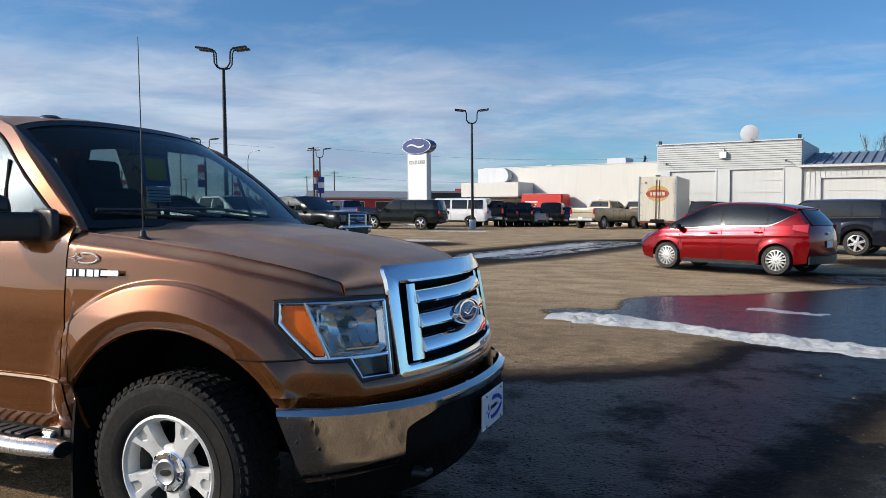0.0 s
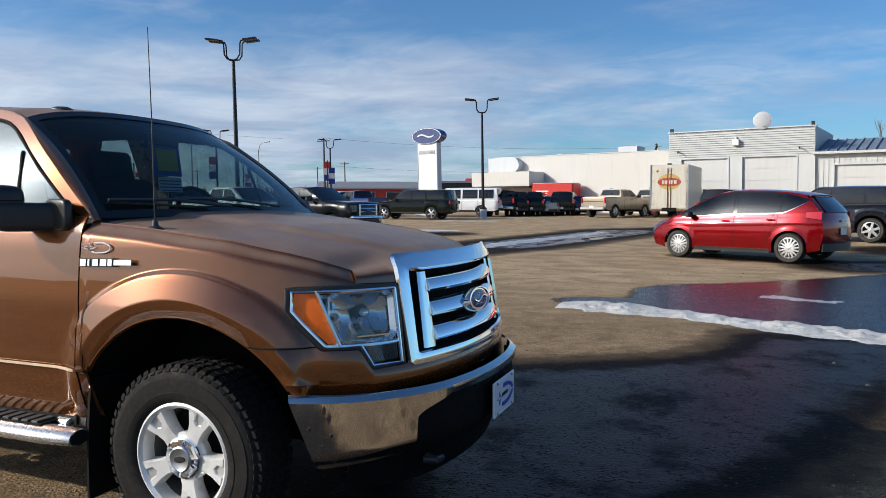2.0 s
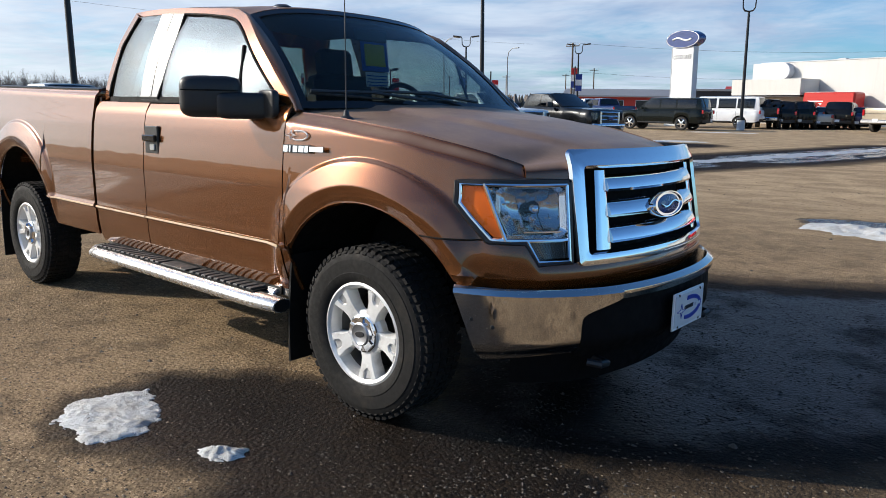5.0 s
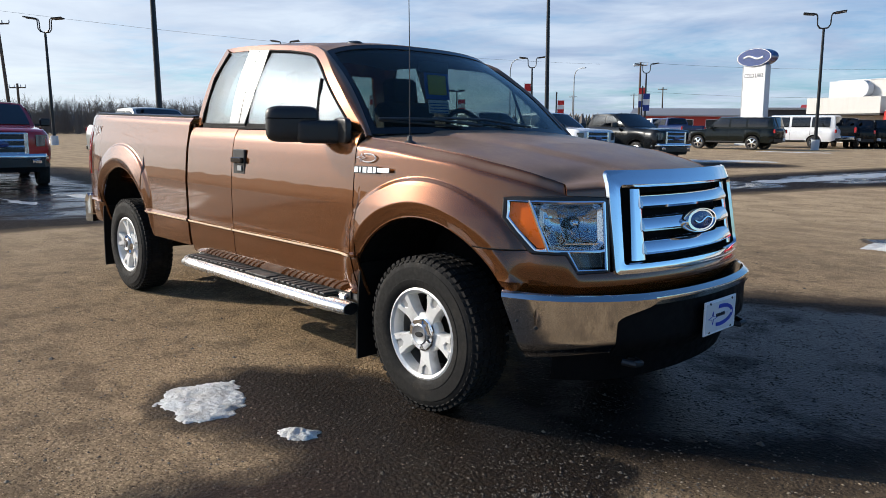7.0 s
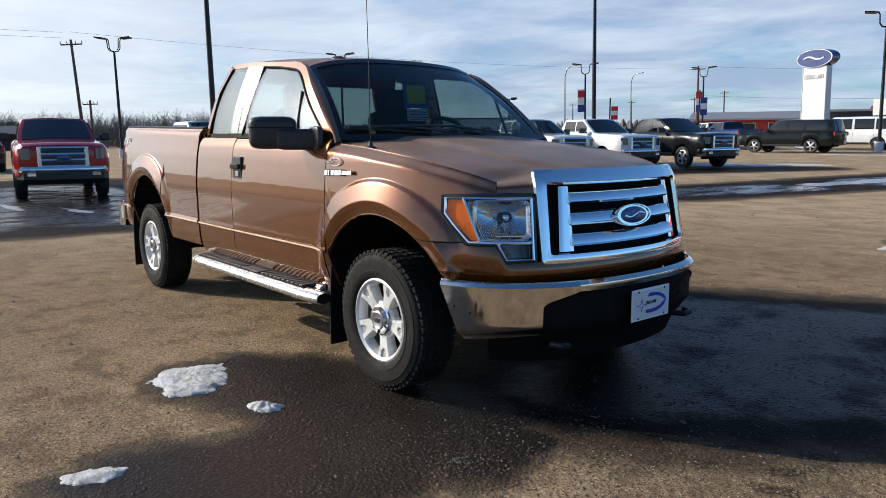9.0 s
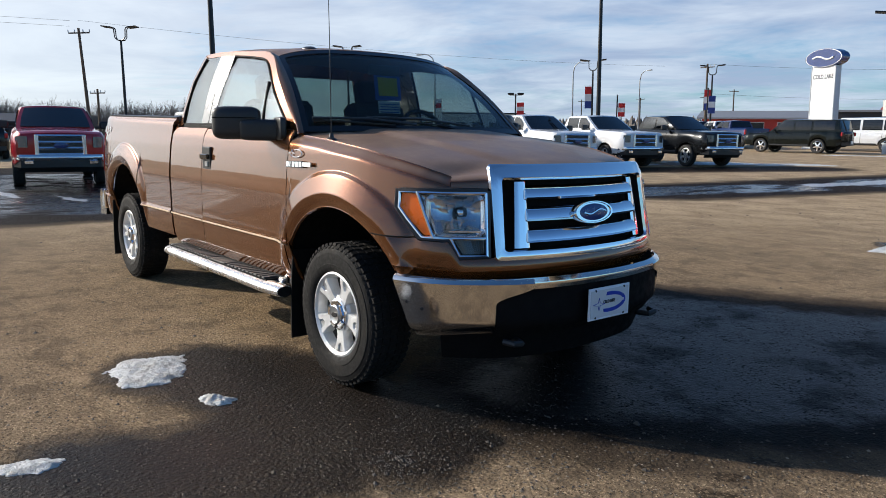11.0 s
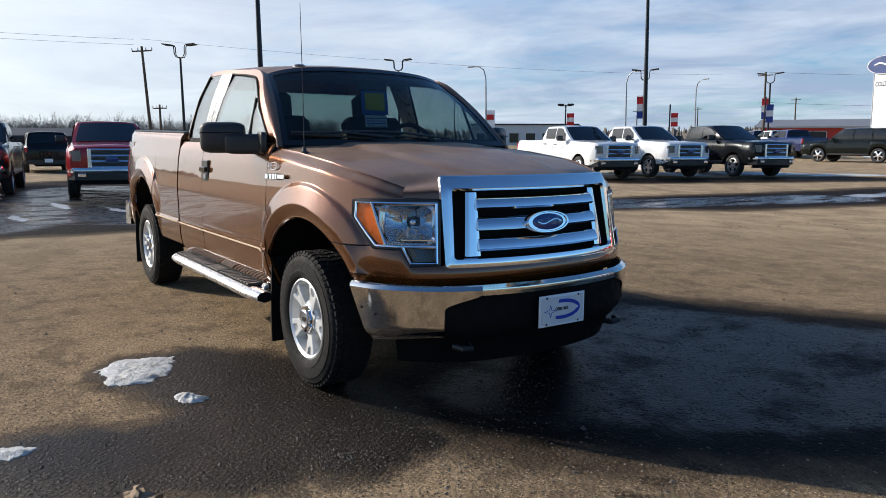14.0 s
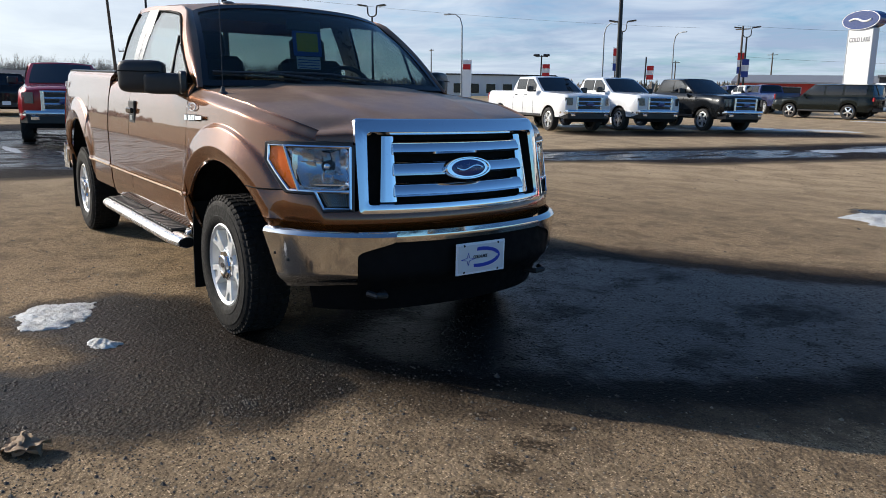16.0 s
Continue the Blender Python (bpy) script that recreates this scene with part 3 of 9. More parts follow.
    n.set(normal=n.bump(n.math("MULTIPLY", rough_h, calm), 0.9, 0.009, n.bump(n.math("MULTIPLY", n.noise(7, 4, 0.6, at), calm), 0.2, 0.03)))
    MATS["lot_surface"] = n.mat


ground_material()
# one sheet, finely divided near the truck, where the edges of the wet are kept on it
xs = sorted(GROUND_LINES + spread(-1.9, 5.9, 66) + [7, 8])
ys = sorted(GROUND_LINES + spread(-3.9, 8.9, 108) + [10, 11, 12, 13])
g = Geo()
k = len(ys)
g.add([(x, y, ground_z(y)) for x in xs for y in ys], [(i * k + j, (i + 1) * k + j, (i + 1) * k + j + 1, i * k + j + 1) for i in range(len(xs) - 1) for j in range(k - 1)])
ground = solid("ground", g, "lot_surface", "brown gritty asphalt lot with wet patches, meltwater and some painted shade", "ground", kind="structure", smooth=0)
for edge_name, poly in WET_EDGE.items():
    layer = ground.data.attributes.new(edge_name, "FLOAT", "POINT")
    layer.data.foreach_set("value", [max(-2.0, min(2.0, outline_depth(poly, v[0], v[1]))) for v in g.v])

# ---- buildings ----
def wall_material(name, col, dirt=0.35, scale=1.2, rough=0.6):
    n = Nodes(name)
    streak = n.noise(scale, 5, 0.6, stretch=(3.0, 3.0, 0.25))
    c = n.mix(n.math("MULTIPLY", n.step(streak, 0.45, 0.8), dirt), col, tuple(x * 0.72 for x in col))
    c = n.mix(n.step(n.noise(scale * 9, 3), 0.3, 0.7, 0, 0.25), c, tuple(x * 0.9 for x in col))
    n.set(base_color=c, roughness=rough, normal=n.bump(n.noise(30, 3), 0.12, 0.01))
    MATS[name] = n.mat


wall_material("white_render", (0.56, 0.55, 0.525), 0.3)
wall_material("white_siding", (0.55, 0.565, 0.56), 0.3)
wall_material("door_white", (0.56, 0.565, 0.56), 0.4)
wall_material("grey_panel", (0.55, 0.57, 0.60), 0.3)
wall_material("blue_roof", (0.17, 0.21, 0.27), 0.3)
wall_material("red_wall", (0.42, 0.035, 0.025), 0.3)
wall_material("dark_wall", (0.022, 0.022, 0.027), 0.3)
wall_material("grey_roof", (0.22, 0.23, 0.25), 0.3)
plain("sign_white", (0.84, 0.85, 0.86), 0.3, vary=0.03)
plain("sign_blue", (0.012, 0.035, 0.16), 0.25, vary=0.08, coat=0.6)
plain("flag_red", (0.55, 0.02, 0.02), 0.7)
plain("flag_white", (0.75, 0.75, 0.75), 0.7, vary=0.05)
plain("flag_blue", (0.02, 0.05, 0.25), 0.7)
plain("pole_black", (0.012, 0.013, 0.016), 0.4, 0.3)
plain("pole_steel", (0.28, 0.30, 0.32), 0.45, 0.6)
plain("pole_wood", (0.10, 0.075, 0.055), 0.85, vary=0.35, bump=0.4)
plain("letter_dark", (0.03, 0.035, 0.05), 0.5)


def frame_on(p0, p1):
    """A wall's own axes: along it from p0 to p1, up, and outwards to the right hand of that way."""
    p0, p1 = on_lot(*p0), on_lot(*p1)
    a = Vector((p1[0] - p0[0], p1[1] - p0[1], 0))
    length = a.length
    a.normalize()
    out = Vector((a.y, -a.x, 0))
    o = Vector((*p0, min(ground_z(p0[1]), ground_z(p1[1]))))
    return length, (lambda s, z, d=0.0: o + a * s + out * d + Vector((-0.014 * z, -0.010 * z, z)))


def block(place, s0, s1, z0, z1, d0, d1):
    """A plain slab in a wall's axes."""
    g = Geo()
    pts = [place(s, z, d) for s in (s0, s1) for z in (z0, z1) for d in (d0, d1)]
    g.add(pts, [(0, 1, 3, 2), (4, 6, 7, 5), (0, 4, 5, 1), (2, 3, 7, 6), (0, 2, 6, 4), (1, 5, 7, 3)])
    return g


def joined(*geos):
    g = Geo()
    for o in geos:
        g.add(o.v, o.f)
    return g


def sectional_door(name, parent, place, s0, s1, z1, panels=5, label="", depth=-0.14):
    ob = part(name, block(place, s0, s1, 0.0, z1, depth - 0.06, depth), "door_white", parent, label, 0)
    h = z1 / panels
    for i in range(panels):
        part("panel", block(place, s0 + 0.04, s1 - 0.04, i * h + 0.02, (i + 1) * h - 0.02, depth - 0.01, depth + 0.03), "door_white", ob, smooth=0)
    return ob


def service_garage():
    top = thing("service_garage", "white horizontal-sided garage with two closed overhead doors", "building")
    L, at = frame_on((-2.6, 54.7), (7.05, 52.4))
    H, D = 6.1, 8.0
    doors = [(0.95, 4.25, 4.12), (5.25, 8.75, 4.15)]
    spans = [(0, 0.95), (4.25, 5.25), (8.75, L)]
    geos = [block(at, a, b, 0, 4.15, -0.3, 0.0) for a, b in spans] + [block(at, 0, L, 4.15, H, -0.3, 0.0)]
    geos += [block(at, 0.95, 4.25, 4.12, 4.15, -0.3, 0.0), block(at, 0, 0.3, 0, H, -D, -0.3), block(at, L - 0.3, L, 0, H, -D, -0.3), block(at, 0, L, 0, H, -D - 0.3, -D)]
    part("wall", joined(*geos), "white_siding", top, smooth=0)
    part("roof", block(at, 0.02, L - 0.02, H - 0.35, H - 0.2, -D, -0.05), "grey_roof", top, smooth=0)
    for i in range(11):
        z = 4.28 + i * (H - 4.36) / 11
        part("siding_board", block(at, 0.02, L - 0.02, z, z + 0.112, 0.012, 0.05), "white_siding", top, smooth=0)
    # dark sheet added behind the boards, in place of the shade in their gaps
    part("siding_gap_shade", block(at, 0.03, L - 0.03, 4.26, H - 0.02, 0.0, 0.012), "grey_roof", top, smooth=0)
    for s0, s1, z1 in doors:
        ob = sectional_door("overhead_door", top, at, s0, s1, z1, 5, "closed white overhead door")
        for a, b, c, d in ((s0 - 0.1, s0, 0, z1 + 0.1), (s1, s1 + 0.1, 0, z1 + 0.1), (s0, s1, z1, z1 + 0.1)):
            part("door_frame", block(at, a, b, c, d, 0.0, 0.05), "grey_panel", ob, smooth=0)
    part("parapet_cap", block(at, -0.08, L + 0.08, H, H + 0.08, -0.35, 0.08), "grey_panel", top, smooth=0)
    lamp = part("flood_lamp", block(at, 4.6, 5.05, 5.0, 5.42, 0.05, 0.34), "white_plastic", top, "white wall flood lamp", 0)
    part("bracket", block(at, 4.78, 4.88, 5.42, 5.62, 0.034, 0.2), "grey_panel", lamp, smooth=0)
    for s in (0.12, L - 0.25):
        part("corner_lamp", block(at, s, s + 0.2, H + 0.08, H + 0.32, -0.1, 0.12), "dark_metal", top, smooth=0)
    dish = part("satellite_dish", Geo().sheet(lambda r, a: at(6.55, H + 0.55, 0) + Vector((0.62 * r * math.cos(a), -0.25 + 0.10 * r * r, 0.62 * r * math.sin(a))), spread(0.02, 1, 7), spread(0, 2 * math.pi, 25), 0.02), "grey_panel", top, "round white satellite dish")
    part("mast", Geo().tube([at(6.55, H - 0.3, -0.4), at(6.55, H + 0.5, -0.3)], 0.05), "steel", dish)
    part("feed_arm", Geo().tube([at(6.55, H + 0.1, -0.2), at(6.8, H + 0.15, 0.5)], 0.025), "steel", dish)
    for s in (0.7, 8.9):
        part("gooseneck", Geo().tube([at(s, 4.7, 0.03), at(s + 0.1, 4.72, 0.35), at(s + 0.12, 4.6, 0.55)], 0.04), "dark_metal", top)
    return top


def metal_workshop():
    top = thing("metal_workshop", "white ribbed metal workshop with a blue standing-seam roof", "building")
    L, at = frame_on((7.1, 52.6), (26.0, 48.2))
    H, D = 4.35, 9.0
    d0, d1, dz = 1.15, 4.9, 3.5
    geos = [block(at, 0, d0, 0, H, -0.25, 0), block(at, d1, L, 0, H, -0.25, 0), block(at, d0, d1, dz, H, -0.25, 0), block(at, 0, 0.25, 0, H, -D, -0.25), block(at, L - 0.25, L, 0, H, -D, -0.25), block(at, 0, L, 0, H, -D - 0.25, -D)]
    part("wall", joined(*geos), "white_siding", top, smooth=0)
    for i in range(60):
        s = 0.12 + i * 0.31
        z0 = 0.0 if s < d0 - 0.1 or s > d1 + 0.1 else dz + 0.1
        part("wall_rib", block(at, s, s + 0.06, z0, H - 0.05, 0, 0.035), "white_siding", top, smooth=0)
    ob = sectional_door("overhead_door", top, at, d0, d1, dz, 4, "closed white overhead door")
    for a, b, c, d in ((d0 - 0.08, d0, 0, dz + 0.08), (d1, d1 + 0.08, 0, dz + 0.08), (d0, d1, dz, dz + 0.08)):
        part("door_frame", block(at, a, b, c, d, 0.0, 0.06), "grey_panel", ob, smooth=0)
    # roof: one slope up from the eave to a ridge
    def slab(s, t, d):
        return at(s, H + 0.05 + t * 0.20 + d, 0.35 - t)
    roof = part("roof", Geo().add([slab(s, t, d) for s in (-0.2, L) for t in (0, 6.0) for d in (0, -0.12)], [(0, 2, 6, 4), (1, 5, 7, 3), (0, 4, 5, 1), (2, 3, 7, 6), (0, 1, 3, 2), (4, 6, 7, 5)]), "blue_roof", top, "blue standing-seam metal roof", 0)
    for i in range(34):
        s = 0.1 + i * 0.56
        part("seam", Geo().add([slab(a, t, d) for a in (s, s + 0.06) for t in (0, 6.0) for d in (0.08, 0)], [(0, 2, 6, 4), (0, 4, 5, 1), (2, 3, 7, 6), (0, 1, 3, 2), (4, 6, 7, 5)]), "blue_roof", roof, smooth=0)
    part("gutter", block(at, -0.2, L, H - 0.12, H + 0.04, 0.3, 0.45), "white_siding", top, smooth=0)
    part("wall_lamp", block(at, 5.6, 5.9, 3.6, 3.8, 0.035, 0.25), "dark_metal", top, smooth=0)
    return top


def long_mall():
    top = thing("long_store", "long plain white rendered store wall with a flat roof", "building")
    L, at = frame_on((-19.0, 63.4), (-2.75, 58.4))
    H = 5.05
    geos = [block(at, 0, L, 0, H, -0.3, 0), block(at, 0, 0.3, 0, H, -12, -0.3), block(at, L - 0.3, L, 0, H, -12, -0.3), block(at, 0, L, 0, H, -12.3, -12)]
    for piece in geos:
        part("wall", piece, "white_render", top, smooth=0)
    part("roof", block(at, 0.02, L - 0.02, H - 0.3, H - 0.15, -12, -0.05), "grey_roof", top, smooth=0)
    part("parapet_cap", block(at, -0.05, L + 0.05, H, H + 0.06, -0.4, 0.05), "grey_panel", top, smooth=0)
    # a rounded sign pylon and canopy box at the wall's far end
    g = Geo()
    curve = [(-0.3, 3.68), (2.4, 3.68)] + [(2.4 + 0.66 * math.cos(a), 4.34 + 0.66 * math.sin(a)) for a in spread(-math.pi / 2, math.pi / 2, 13)] + [(-0.3, 5.0)]
    part("entrance_fascia", Geo().prism(curve, lambda s, z, d: at(s, z, 0.75 + d), 0.7), "grey_panel", top, "grey rounded fascia", 0)
    part("canopy", block(at, -0.9, 5.3, 2.35, 3.62, 0.06, 2.6), "white_render", top, smooth=0)
    part("canopy_soffit", block(at, -0.85, 5.25, 2.23, 2.35, 0.06, 2.5), "dark_wall", top, smooth=0)
    part("rooftop_unit", block(at, 11.7, 13.4, H - 0.15, H + 0.62, -3.2, -1.6), "grey_panel", top, smooth=0)
    part("rooftop_vent", block(at, 5.6, 6.2, H - 0.15, H + 0.28, -2.2, -1.7), "grey_panel", top, smooth=0)
    part("rooftop_pipe", Geo().tube([at(15.3, H - 0.2, -1.5), at(15.3, H + 0.35, -1.5)], 0.08), "steel", top)
    part("side_door", block(at, 14.4, 15.2, 0, 2.1, 0.0, 0.05), "grey_panel", top, smooth=0)
    part("wall_box", block(at, 10.8, 11.9, 0.9, 2.1, 0.0, 0.35), "grey_panel", top, smooth=0)
    return top


def far_building(name, label, p0, p1, H, D, wall, roofmat, roof_rise=0.0, windows=0, win_h=1.2, sill=0.9):
    top = thing(name, label, "building")
    L, at = frame_on(p0, p1)
    geos = [block(at, 0, L, 0, H, -0.3, 0), block(at, 0, 0.3, 0, H, -D, -0.3), block(at, L - 0.3, L, 0, H, -D, -0.3), block(at, 0, L, 0, H, -D - 0.3, -D)]
    part("wall", joined(*geos), wall, top, smooth=0)
    if roof_rise:
        pts = [at(s, z, d) for s in (-0.6, L + 0.6) for d, z in ((0.6, H - 0.05), (-D / 2, H + roof_rise), (-D - 0.9, H - 0.05))]
        low = [p - Vector((0, 0, 0.2)) for p in pts]
        part("roof", Geo().add(pts + low, [(0, 3, 4, 1), (1, 4, 5, 2), (6, 7, 10, 9), (7, 8, 11, 10), (0, 6, 9, 3), (2, 5, 11, 8), (0, 1, 7, 6), (1, 2, 8, 7), (3, 9, 10, 4), (4, 10, 11, 5)]), roofmat, top, smooth=0)
    else:
        part("roof", block(at, -0.2, L + 0.2, H, H + 0.25, -D - 0.2, 0.25), roofmat, top, smooth=0)
    for i in range(windows):
        w = L / (windows + 0.5)
        s = 0.4 * w + i * w
        win = part("window", block(at, s, s + w * 0.6, sill, sill + win_h, 0.0, 0.05), "white_plastic", top, smooth=0)
        part("pane", block(at, s + 0.06, s + w * 0.6 - 0.06, sill + 0.06, sill + win_h - 0.06, 0.05, 0.07), "black_gloss", win, smooth=0)
    return top


service_garage()
metal_workshop()
long_mall()
red = far_building("red_shop", "low red shop with a dark flat entrance block", (-50.0, 83.0), (-35.0, 90.0), 2.7, 8, "red_wall", "grey_roof", 0.9, 4)
far_building("dark_entrance_block", "small dark flat-roofed shop front", (-35.2, 87.5), (-30.2, 89.6), 3.2, 6, "dark_wall", "grey_roof", 0, 2)
far_building("white_gable_hall", "white hall with a low red-trimmed gable roof", (-33.5, 96.0), (-20.0, 100.0), 3.1, 10, "grey_panel", "red_wall", 1.0, 3)
far_building("long_dark_shed", "long low dark shed with a shallow gable roof", (-92.0, -2.0), (-90.0, 17.0), 2.0, 10, "dark_wall", "dark_wall", 0.9, 0)
far_building("dealer_showroom", "grey flat-roofed dealer showroom far across the road", (-112.0, 84.0), (-97.0, 98.0), 3.9, 14, "grey_panel", "dark_wall", 0, 6, 1.9, 0.5)
far_building("field_shed", "dark low shed in the fields", (-72.0, 148.0), (-60.0, 155.0), 3.0, 8, "dark_wall", "grey_roof", 0.8, 0)


# ---- posts, signs, wires ----
def upright(x, y, turn=0.0, lean=0.0):
    """A post's place: the lot falls a little to one side, so that plumb things lean against it."""
    return pose(x, y, 0, 0.6, -0.8) @ pose(0, 0, 0, 0, lean, turn)


def lot_lamp(x, y, h, turn, banner=None):
    top = thing("lot_lamp", "tall black lot lamp with upswept twin arms", "lamp post", "lot lamps", at=upright(x, y, turn))
    part("pole", Geo().tube([(0, 0, 0), (0, 0, h * 0.5), (0, 0, h - 0.9)], [0.105, 0.09, 0.07], 12), "pole_black", top)
    part("base", Geo().tube([(0, 0, 0), (0, 0, 0.6)], 0.23, 16), "grey_panel", top, "round concrete footing")
    for s, y0 in ((-1, -0.16), (1, -0.16), (-1, 0.16), (1, 0.16)):
        arm = part("arm", Geo().tube([(0, y0 * 0.2, h - 0.95), (0.22 * s, y0, h - 0.9), (0.34 * s, y0, h - 0.72), (0.36 * s, y0, h - 0.25), (0.42 * s, y0, h - 0.12), (0.55 * s, y0, h - 0.1)], 0.035, 8), "pole_black", top)
        part("lamp_head", Geo().box((0.82 * s, y0 * 1.6, h - 0.08), (0.6, 0.26, 0.07), 0.03, Euler((0, -0.12 * s, 0)).to_matrix()), "pole_black", arm)
    if banner:
        bz, mats = banner
        part("banner_rod", Geo().tube([(0, 0, bz + 0.05), (-0.68, 0, bz + 0.05)], 0.018, 6), "pole_steel", top)
        for i, mt in enumerate(mats):
            z1 = bz - i * 0.62
            part("banner", Geo().sheet(lambda u, v: (-0.08 - 0.56 * u, 0.02 * math.sin(5 * v + 3 * u), z1 - 0.62 * v), spread(0, 1, 4), spread(0, 1, 5), 0.006), mt, top, "weathered cloth banner")
    return top


BAN = (4.9, ("flag_red", "flag_white", "flag_blue"))
lot_lamp(-13.5, 43.2, 7.9, 20)
lot_lamp(-18.5, 23.9, 8.45, 20)
lot_lamp(-21.6, 7.25, 8.5, 20)
lot_lamp(-48.6, 12.0, 7.9, 55)
lot_lamp(-49.0, 29.6, 7.9, 50)
lot_lamp(-39.0, 48.1, 7.2, 40, BAN)
lot_lamp(-35.4, 60.9, 7.2, 30, BAN)


def brand_pylon():
    top = thing("sign_pylon", "tall white sign pylon with a blue oval on top", "sign", at=upright(-19.7, 48.9, -15))
    part("pillar", Geo().box((0, 0, 2.75), (1.78, 0.50, 5.5), 0.03), "sign_white", top)
    for z in (4.0, 2.7, 1.4):
        part("panel_seam", Geo().box((0, -0.252, z), (1.76, 0.008, 0.02), 0.001), "grey_panel", top)
    for x in (-0.915, 0.915):
        part("edge_strip", Geo().box((x, 0, 2.75), (0.05, 0.54, 5.5), 0.01), "grey_panel", top)
    ell = lambda k, n=48: [(1.42 * k * math.cos(2 * math.pi * i / n), 0.61 * k * math.sin(2 * math.pi * i / n)) for i in range(n)]
    ov = part("oval_sign", Geo().prism(ell(1.0), lambda a, b, d: (a, -0.36 - d, 6.03 + b), 0.72), "sign_blue", top, "blue oval emblem board", 30)
    part("rim", Geo().prism(ell(0.97), lambda a, b, d: (a, -0.37 - d, 6.03 + b), 0.008), "sign_white", ov, smooth=0)
    part("field", Geo().prism(ell(0.925), lambda a, b, d: (a, -0.38 - d, 6.03 + b), 0.008), "sign_blue", ov, smooth=0)
    # the maker's script as a plain pale ribbon
    wave = [(lerp(-0.80, 0.80, t), 0.10 * math.sin(t * 6.4)) for t in spread(0, 1, 40)]
    part("emblem_ribbon", Geo().tube([(a, -0.395, 6.03 + b) for a, b in wave], 0.060, 8), "sign_white", ov)
    lettering("COLD LAKE", 0.40, Matrix.Translation((0, -0.256, 4.80)) @ pose(0, 0, 0, 90), "letter_dark", top, width=1.55, bold=0.014)
    part("footing", Geo().box((0, 0, 0.12), (2.2, 1.1, 0.24), 0.03), "grey_panel", top)
    return top


brand_pylon()


def street_light(x, y, h, turn):
    top = thing("street_light", "grey steel street light with a curved arm", "street light", "street lights", at=upright(x, y, turn))
    part("pole", Geo().tube([(0, 0, 0), (0, 0, h * 0.6), (0, 0, h * 0.86), (0.25, 0, h * 0.95), (0.8, 0, h * 0.992), (1.5, 0, h)], [0.11, 0.085, 0.07, 0.06, 0.05, 0.045], 10), "pole_steel", top)
    part("lamp_head", Geo().box((1.85, 0, h), (0.75, 0.26, 0.13), 0.05), "pole_steel", top)


for x, y, h, tr in ((-59.0, 46.5, 9.0, 200), (-60.0, 83.3, 9.0, -10), (-56.3, 65.3, 9.0, 10)):
    street_light(x, y, h, tr)


def utility_pole(x, y, h, lean=0.0, turn=0.0):
    top = thing("utility_pole", "weathered wooden utility pole with a cross arm", "utility pole", "utility poles", at=upright(x, y, turn, lean))
    part("pole", Geo().tube([(0, 0, -0.2), (0, 0, h)], [0.14, 0.09], 10), "pole_wood", top)
    part("cross_arm", Geo().box((0, 0, h - 0.35), (1.5, 0.08, 0.10), 0.015), "pole_wood", top)
    for s in (-0.75, -0.3, 0.3, 0.75):
        part("insulator", Geo().tube([(s, 0, h - 0.29), (s, 0, h - 0.1)], [0.05, 0.03], 8), "grey_panel", top)


POLES = [(-57.3, 11.9, 8.6, -2.5, 60), (-69.0, 15.5, 4.7, 0, 40), (-63.0, 113.0, 7.6, 0, 20), (-86.0, 119.0, 7.0, 0, 30), (-100.0, 118.0, 7.0, 0, 30), (-40.7, 68.6, 8.0, 0, 10), (-79.0, 130.0, 7.5, 0, 30), (-120.0, 86.0, 9.0, 0, 0)]
for p in POLES:
    utility_pole(*p)


def wire_line(a, b, sag=0.6):
    a, b = (LOT @ Vector(p) + Vector((0, 0, ground_z(p[1]))) for p in (a, b))
    pts = [a.lerp(b, t) - Vector((0, 0, sag * 4 * t * (1 - t))) for t in spread(0, 1, 14)]
    solid("overhead_wire", Geo().tube(pts, 0.009, 5), "pole_black", "thin dark overhead wire between poles", "wire", "overhead wires")


for a, b in (((-57.9, 11.0, 9.1), (-52.0, -40.0, 9.0)), ((-57.3, 11.4, 9.1), (-47.0, 70.0, 8.2)), ((-36.3, 60.5, 7.3), (-5.0, 75.0, 6.4)), ((-36.3, 60.5, 4.6), (-10.0, 82.0, 4.5)), ((-57.9, 11.0, 8.7), (-52.0, -40.0, 8.6))):
    wire_line(a, b)


def flag_post(x, y, h, mats, w=0.6, hh=1.0, double=True):
    top = thing("flag_post", "slim post with twin lamps and a red and white flag", "flag post", "flag posts", at=pose(x, y, 0, 0, 0, 35))
    part("pole", Geo().tube([(0, 0, 0), (0, 0, h)], 0.06, 8), "pole_black", top)
    if double:
        for s in (-1, 1):
            part("lamp_head", Geo().box((0.4 * s, 0, h), (0.5, 0.3, 0.16), 0.04), "pole_black", top)
        part("cross_arm", Geo().tube([(-0.5, 0, h - 0.1), (0.5, 0, h - 0.1)], 0.035, 6), "pole_black", top)
    k = len(mats)
    for i, mt in enumerate(mats):
        z1, dz = h - 0.7 - i * hh / k, hh / k
        part("flag_field", Geo().sheet(lambda u, v: (0.1 + w * u, 0.05 * math.sin(6 * u + v), z1 - dz * v), spread(0, 1, 5), spread(0, 1, 3), 0.006), mt, top)


flag_post(-40.5, 40.2, 4.1, ("flag_red", "flag_white", "flag_red"))
flag_post(-36.0, 47.6, 4.1, ("flag_red", "flag_white", "flag_red"), 0.55, 1.1, False)
flag_post(-35.0, 59.5, 5.0, ("flag_blue", "flag_white", "flag_blue"), 0.6, 1.6, False)
far_sign = thing("dealer_sign", "slim red and white dealer sign post", "sign", at=pose(-90.0, 71.5, 0, 0, 0, 40))
